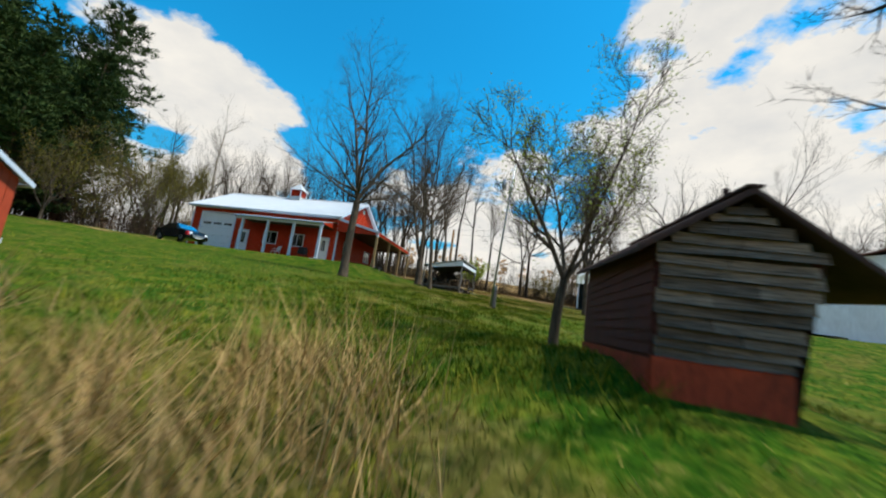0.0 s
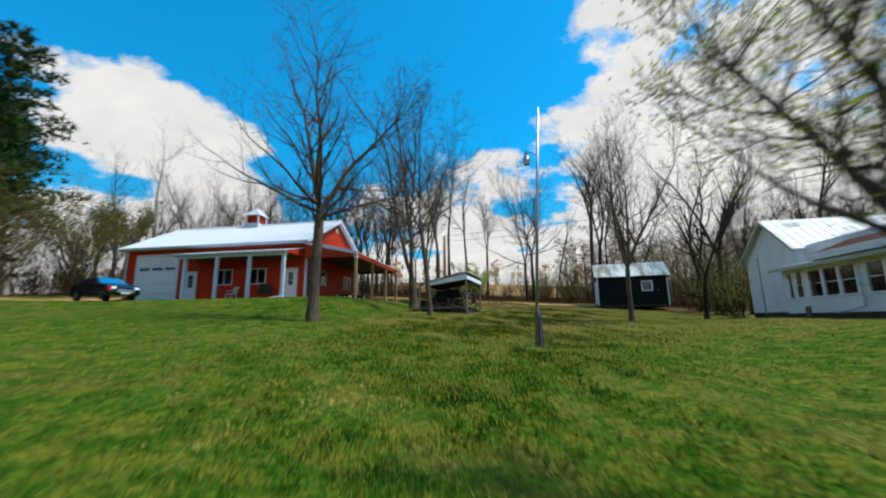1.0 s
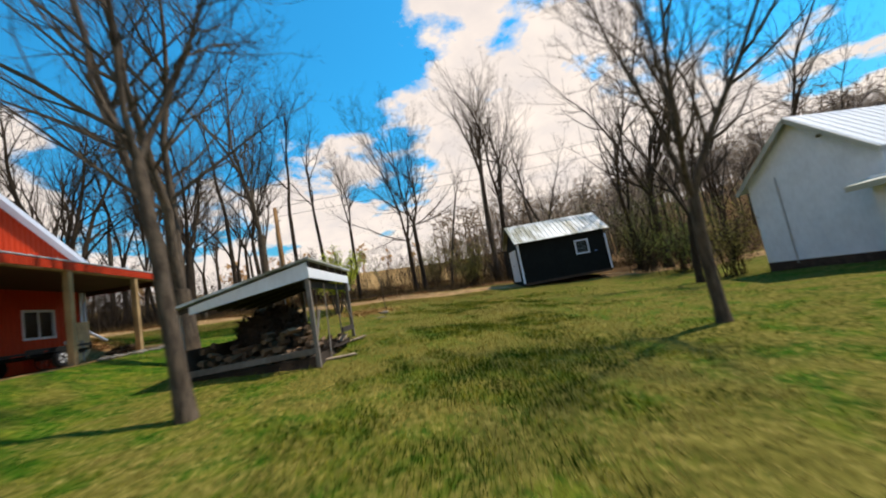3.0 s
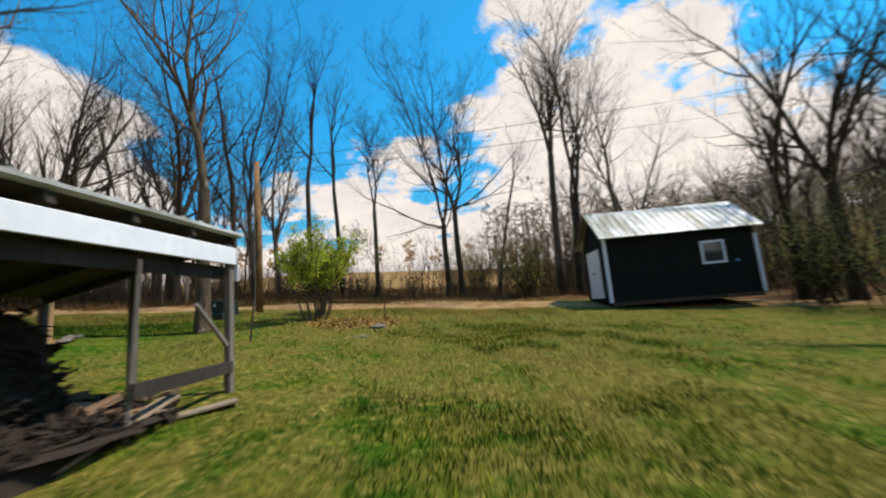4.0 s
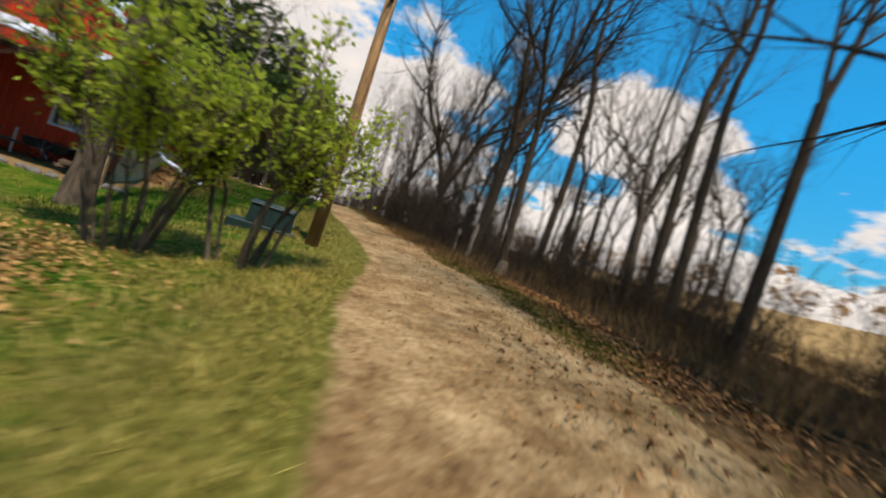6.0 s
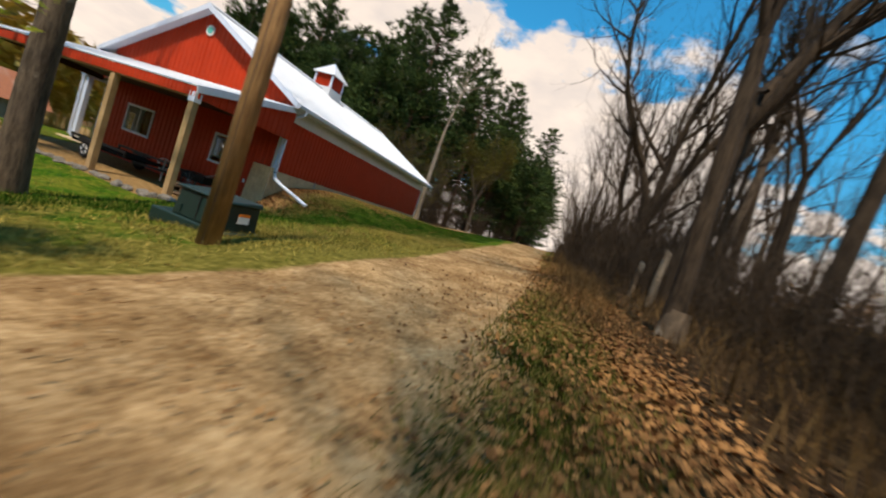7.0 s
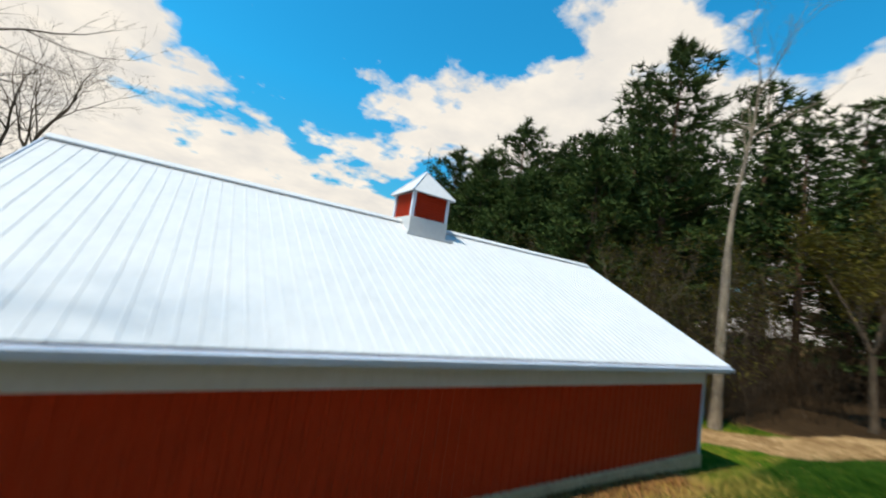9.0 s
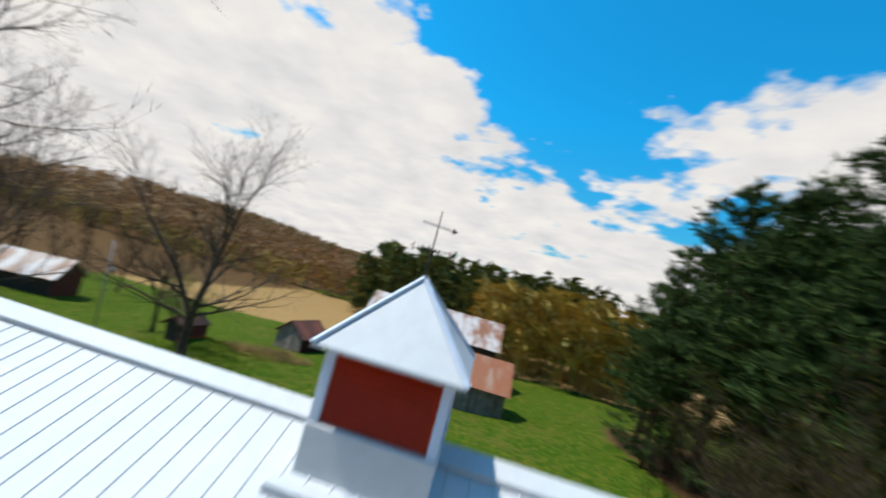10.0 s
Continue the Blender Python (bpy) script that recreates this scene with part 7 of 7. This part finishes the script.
fallen("leaf_litter", "tan fallen leaves round the shrub", p[:, 0], p[:, 1], 0.036, 72, m_leaf_tan)
p = np.stack([rs.uniform(-13, 0.6, 9000), 9.3 + np.abs(rs.normal(0, 0.42, 9000))], 1)
fallen("leaf_litter", "dead leaves along the barn's foundation wall", p[:, 0], p[:, 1], 0.036, 79)
p = np.concatenate([scatter(rs, 4500, [(3, 12.6), (-4, 11.8), (-16, 11.8)], 1.3), scatter(rs, 9000, [(1.5, 10.9), (-2, 10.6), (-9, 10.3)], 0.6)])
keep = (p[:, 1] > 9.5) & (p[:, 1] < 15.5) & (clumps(p[:, 0], p[:, 1], 1.8, 41) + rs.normal(0, 0.12, len(p)) > 0.5)
fallen("bank_leaves", "tan dead leaves and straw strewn over the grassy bank", p[keep, 0], p[keep, 1], 0.03, 80, m_litter)
p = scatter(rs, 16000, [(2.0, 10.9), (-2, 10.5), (-7, 10.2), (-16, 10.2)], 0.5)
keep = p[:, 1] > 9.4
blades("bank_straw", "dry straw blades lying along the foot of the bank", m_grass_straw, p[keep, 0], p[keep, 1], 0.09, 0.007, 81, 0.9)
p = scatter(rs, 15000, [(7, 13.8), (2, 14.0), (-6, 15.2)], 0.85)
keep = off_buildings(p[:, 0], p[:, 1])
blades("straw_grass", "olive and straw blades between the bank and the lane", m_grass_straw, p[keep, 0], p[keep, 1], 0.09, 0.007, 83, 0.7)
blades("olive_grass", "short olive blades between the bank and the lane", m_grass_olive, p[keep, 0] + 0.07, p[keep, 1] + 0.05, 0.09, 0.007, 84, 0.6)
p = scatter(rs, 12000, [(19.5, 12.6), (16, 13.6), (12.5, 14.3), (9, 15)], 0.8)
keep = off_buildings(p[:, 0], p[:, 1])
blades("straw_grass", "pale straw blades in the lawn beside the lane", m_grass_straw, p[keep, 0], p[keep, 1], 0.1, 0.007, 82, 0.7)
p = np.stack([rs.uniform(12, 30, 3000), rs.uniform(16.8, 21, 3000)], 1)
fallen("leaf_litter", "brown fallen leaves under the northern trees", p[:, 0], p[:, 1], 0.045, 73)


def stone(name, label, x, y, size, seed, group=""):
    rg = random.Random(seed)
    bm = bmesh.new()
    bmesh.ops.create_icosphere(bm, subdivisions=2, radius=1)
    for v in bm.verts:
        v.co *= 1 + 0.22 * noise.noise(v.co * 1.7 + Vector((seed, 0, 0)))
        v.co = Vector((v.co.x * size[0], v.co.y * size[1], v.co.z * size[2]))
    me = bpy.data.meshes.new(name)
    bm.to_mesh(me)
    bm.free()
    me.materials.append(m_rock)
    ob = tagged(new(name, me), label, "rock", group)
    ob.matrix_basis = pose(x, y, gz(x, y) + size[2] * 0.3, 0, 0, rg.uniform(0, 360))
    return ob


stone("flat_rock", "flat grey stone among fallen leaves", 13.0, 10.6, (0.3, 0.2, 0.09), 1)
stone("flat_rock", "pale flat stone in the lawn", 12.75, 8.6, (0.3, 0.1, 0.04), 2)
rng = random.Random(19)
for k in range(26):
    t = k / 25
    stone("border_stone", "rough field stone edging the lean-to floor", 4.1 + rng.uniform(-0.15, 0.25), 3.4 + 6.6 * t + rng.uniform(-0.1, 0.1), (rng.uniform(0.1, 0.22), rng.uniform(0.09, 0.18), rng.uniform(0.06, 0.12)), 20 + k, "border stones")

# small orange marker on the bank
fz = gz(-3.76, 9.75)
flag = thing("marker_flag", (-3.76, 9.75, fz), "small orange marker flag on a wire", "flag")
part("wire", Mesh().tube([(-3.76, 9.75, fz - 0.05), (-3.76, 9.75, fz + 0.2)], 0.004, 5), m_galv, flag)
part("cloth", Mesh().solid([(-3.757, 9.745, fz + 0.12), (-3.68, 9.76, fz + 0.12), (-3.68, 9.76, fz + 0.2), (-3.757, 9.745, fz + 0.2)], [(-3.757, 9.75, fz + 0.12), (-3.68, 9.765, fz + 0.12), (-3.68, 9.765, fz + 0.2), (-3.757, 9.75, fz + 0.2)]), m_orange_label, flag)

# dead snags beside the lane
for x, y, h, r, mat in ((-0.3, 22.2, 1.72, 0.1, m_bark_light), (-1.65, 21.95, 1.2, 0.085, m_bark_patch)):
    z = gz(x, y)
    t = thing("broken_stump", (x, y, z), "pale broken dead trunk beside the lane", "stump", "broken stumps")
    st = Mesh().tube([(x, y, z - 0.2), (x + 0.02, y, z + h * 0.45), (x + 0.05, y + 0.03, z + h * 0.86)], [r * 1.15, r * 0.95, r * 0.85], 10)
    k = len(st.v) - 10
    for i in range(10):  # a torn, slanting top
        px, py, pz = st.v[k + i]
        st.v[k + i] = (px, py, pz + h * (0.14 if i in (2, 3, 4) else 0.06 if i % 2 else -0.03))
    part("trunk", st, mat, t)

# ---- car, trailer, chair and small things round the barn ----
def wheel(parent, c, r, w, side, rim_mat=m_rim):
    """A wheel whose axle runs along local y."""
    x, y, z = c
    t = Mesh()
    t.tube([(x, y - w / 2, z), (x, y - w / 2 + 0.03, z), (x, y + w / 2 - 0.03, z), (x, y + w / 2, z)], [r * 0.9, r, r, r * 0.9], 20)
    ty = part("tyre", t, m_tyre, parent, local=True, smooth=False)
    yo = y + side * (w / 2 + 0.004)
    part("rim", Mesh().tube([(x, yo - side * 0.02, z), (x, yo, z)], [r * 0.66, r * 0.6], 14), rim_mat, ty, local=True)
    hub = Mesh()
    for i in range(5):
        a = 2 * math.pi * i / 5
        hub.beam((x, yo + side * 0.006, z), (x + math.cos(a) * r * 0.58, yo + side * 0.006, z + math.sin(a) * r * 0.58), 0.05, 0.012, (0, 1, 0))
    part("spoke", hub, m_dark, ty, local=True)


car = thing("car", (-11.3, -4.2, gz(-11.3, -4.2)), "black sedan parked on the grass by the garage door", "car", turn=-14.0)
# local: x forward, length 4.5, width 1.76
side = [(-2.22, 0.55), (-2.25, 0.8), (-2.1, 0.98), (-1.5, 1.02), (-1.0, 1.36), (-0.4, 1.45), (0.2, 1.42), (0.95, 1.0), (1.7, 0.92), (2.12, 0.76), (2.25, 0.5), (2.15, 0.25), (-2.15, 0.25)]


m = Mesh()
rings = [[(x * 0.97, s * (0.86 if z <= 1.0 else 0.86 - (z - 1.0) * 0.45), z) for x, z in side] for s in (-1, 1)]
mid = [[(x, s * (0.6 if z <= 1.0 else 0.6 - (z - 1.0) * 0.2), z * (1.02 if z > 0.9 else 1.0)) for x, z in side] for s in (-1, 1)]
order = [rings[0], mid[0], mid[1], rings[1]]
n = len(side)
for r in order:
    m.v += r
for a in range(3):
    m.f += [(a * n + i, a * n + (i + 1) % n, (a + 1) * n + (i + 1) % n, (a + 1) * n + i) for i in range(n)]
m.f += [tuple(range(n - 1, -1, -1)), tuple(range(3 * n, 4 * n))]
part("body", m, m_car, car, local=True, bevel=0.05)
for s in (-1, 1):
    gl = Mesh().face((-1.35, s * 0.845, 1.0), (0.7, s * 0.845, 1.0), (0.15, s * 0.69, 1.37), (-0.95, s * 0.69, 1.33))
    part("side_window", gl, m_glass, car, local=True)
    for x in (-1.4, 1.42):
        wheel(car, (x, s * 0.76, 0.31), 0.31, 0.2, s)
    part("headlight", Mesh().solid([(2.0, s * 0.55, 0.62), (2.0, s * 0.8, 0.62), (2.0, s * 0.8, 0.78), (2.0, s * 0.55, 0.8)], [(2.2, s * 0.5, 0.62), (2.16, s * 0.76, 0.62), (2.1, s * 0.76, 0.76), (2.14, s * 0.5, 0.78)]), m_lamp_clear, car, local=True)
    part("taillight", Mesh().box(-2.26, -2.12, min(s * 0.55, s * 0.82), max(s * 0.55, s * 0.82), 0.78, 0.92), m_tail, car, local=True, bevel=0.02)
    part("mirror", Mesh().box(0.62, 0.78, min(s * 0.86, s * 1.0), max(s * 0.86, s * 1.0), 0.98, 1.1), m_car, car, local=True, bevel=0.03)
part("windscreen", Mesh().face((0.28, -0.64, 1.415), (0.28, 0.64, 1.415), (0.98, 0.72, 1.035), (0.98, -0.72, 1.035)), m_glass, car, local=True)
part("grille", Mesh().box(2.17, 2.24, -0.45, 0.45, 0.42, 0.6), m_galv, car, local=True, bevel=0.01)
part("red_sash", Mesh().box(1.9, 2.2, -0.88, -0.7, 0.5, 0.78), m_tail, car, "red front marker", local=True, bevel=0.03)
part("plate", Mesh().box(2.241, 2.25, -0.25, 0.25, 0.34, 0.44), m_label, car, local=True)

trailer = thing("utility_trailer", (1.75, 4.4, -0.1), "flat black utility trailer under the lean-to", "trailer", turn=90.0)
part("deck", Mesh().box(-1.3, 1.3, -0.72, 0.72, 0.42, 0.5), m_black_board, trailer, local=True, bevel=0.01)
for y in (-0.74, 0.74):
    fr = Mesh()
    fr.beam((-1.32, y, 0.62), (1.32, y, 0.62), 0.05, 0.08)
    for x in (-1.28, 0.0, 1.28):
        fr.beam((x, y, 0.45), (x, y, 0.66), 0.05, 0.05, (1, 0, 0))
    part("side_rail", fr, m_dark, trailer, local=True)
part("tongue", Mesh().beam((1.3, -0.5, 0.4), (2.2, 0, 0.4), 0.07, 0.07).beam((1.3, 0.5, 0.4), (2.2, 0, 0.4), 0.07, 0.07), m_dark, trailer, local=True)
part("jack", Mesh().tube([(2.05, 0, 0.05), (2.05, 0, 0.8)], 0.03, 8), m_galv, trailer, local=True)
for s in (-1, 1):
    wheel(trailer, (-0.25, s * 0.86, 0.27), 0.27, 0.17, s, m_plastic)
    part("fender", Mesh().solid([(-0.65, s * 0.78, 0.5), (-0.5, s * 0.78, 0.64), (0.0, s * 0.78, 0.64), (0.15, s * 0.78, 0.5)], [(-0.65, s * 0.97, 0.5), (-0.5, s * 0.97, 0.64), (0.0, s * 0.97, 0.64), (0.15, s * 0.97, 0.5)]), m_dark, trailer, "black wheel guard", local=True)

cart = thing("garden_cart", (0.6, 6.75, -0.1), "old two-wheeled garden cart against the barn wall", "cart", turn=90.0)
part("tray", Mesh().solid([(-0.5, -0.3, 0.35), (0.5, -0.3, 0.35), (0.5, 0.3, 0.35), (-0.5, 0.3, 0.35)], [(-0.6, -0.36, 0.62), (0.6, -0.36, 0.62), (0.6, 0.36, 0.62), (-0.6, 0.36, 0.62)]), m_dark, cart, local=True)
for s in (-1, 1):
    tr = Mesh()
    ring = [(0.33 * math.cos(2 * math.pi * i / 18), s * 0.42, 0.33 + 0.33 * math.sin(2 * math.pi * i / 18)) for i in range(19)]
    tr.tube(ring, 0.018, 6, False)
    wh = part("wheel", tr, m_tyre, cart, local=True)
    sp = Mesh()
    for i in range(8):
        a = math.pi * 2 * i / 8
        sp.tube([(0, s * 0.42, 0.33), (0.32 * math.cos(a), s * 0.42, 0.33 + 0.32 * math.sin(a))], 0.005, 4, False)
    part("spoke", sp, m_galv, wh, local=True)
part("handle", Mesh().tube([(0.55, -0.3, 0.6), (1.05, -0.3, 0.85), (1.05, 0.3, 0.85), (0.55, 0.3, 0.6)], 0.015, 6), m_galv, cart, local=True)
hose = thing("garden_hose", (0.4, 7.9, -0.1), "coiled garden hose by the barn wall", "hose")
coil = [(0.35 + 0.22 * math.cos(a * 0.5), 4.6 + 0.05 * math.sin(a * 3), 0.35 + 0.24 * math.sin(a * 0.5)) for a in range(0, 50)]
part("coil", Mesh().tube([(c[0] + 0.01 * i / 50, c[1] + 0.03 * (i % 13) / 13, c[2]) for i, c in enumerate(coil)], 0.014, 5, False), m_label, hose)

chair = thing("garden_chair", (-4.75, -1.2, -0.09), "white plastic garden chair on the porch", "chair", turn=-20.0)
part("seat", Mesh().box(-0.24, 0.24, -0.22, 0.24, 0.4, 0.43), m_plastic, chair, local=True, bevel=0.02)
bk = Mesh()
for i in range(5):
    xx = -0.2 + i * 0.1
    bk.beam((xx, 0.24, 0.42), (xx * 1.15, 0.36, 0.86), 0.06, 0.02, (0, 1, 0))
bk.beam((-0.26, 0.37, 0.87), (0.26, 0.37, 0.87), 0.05, 0.06)
part("backrest", bk, m_plastic, chair, local=True)
for sx in (-1, 1):
    for y0 in (-0.2, 0.22):
        part("leg", Mesh().beam((sx * 0.22, y0, 0.41), (sx * 0.26, y0 * 1.15, 0.0), 0.05, 0.04, (0, 1, 0)), m_plastic, chair, local=True)
    part("armrest", Mesh().box(min(sx * 0.24, sx * 0.3), max(sx * 0.24, sx * 0.3), -0.22, 0.28, 0.62, 0.65), m_plastic, chair, local=True, bevel=0.01)
grill = thing("cooking_grill", (-2.4, -0.9, -0.09), "black covered grill on the porch", "grill")
part("body", Mesh().solid([(-2.75, -1.2, 0.35), (-2.05, -1.2, 0.35), (-2.05, -0.6, 0.35), (-2.75, -0.6, 0.35)], [(-2.7, -1.15, 0.95), (-2.1, -1.15, 0.95), (-2.1, -0.65, 1.0), (-2.7, -0.65, 1.0)]), m_dark, grill, bevel=0.06)
for xx in (-2.7, -2.1):
    for yy in (-1.15, -0.65):
        part("leg", Mesh().box(xx - 0.02, xx + 0.02, yy - 0.02, yy + 0.02, -0.1, 0.36), m_dark, grill)
bucket = thing("bucket", (3.2, 0.2, -0.14), "small white bucket beside the lean-to post", "bucket")
part("pail", Mesh().tube([(3.2, 0.2, -0.15), (3.2, 0.2, 0.1)], [0.1, 0.13], 14), m_plastic, bucket)
tank = thing("bucket", (3.45, 0.45, -0.14), "small pale jug beside the lean-to post", "bucket")
part("jug", Mesh().tube([(2.9, 0.05, -0.15), (2.9, 0.05, 0.02), (2.9, 0.05, 0.08)], [0.08, 0.08, 0.03], 12), m_concrete, tank)
rng = random.Random(23)
wp = thing("log_heap", (2.1, 8.3, -0.14), "low heap of cut logs under the lean-to", "firewood")
for k in range(24):
    o = part("log", shapes[k % 6], None, wp, local=True)
    o.matrix_basis = pose(rng.uniform(-0.6, 0.5), rng.uniform(-0.3, 0.4), 0.08 + 0.13 * (k % 3), rng.uniform(-8, 8), rng.uniform(0, 360), rng.uniform(20, 90))

# overhead wires from the utility pole eastward
wire = thing("overhead_wire", (ux, uy, 7.1), "thin dark overhead power wires", "wire")
for dz, ex, ey, ez_ in ((7.2, 75.0, 10.0, 13.0), (6.6, 75.0, 11.0, 11.5)):
    pts = []
    for i in range(15):
        t = i / 14
        pts.append((ux + (ex - ux) * t, uy + (ey - uy) * t, dz + (ez_ - dz) * t - 3.2 * t * (1 - t)))
    part("cable", Mesh().tube(pts, 0.012, 4, False), m_dark, wire)
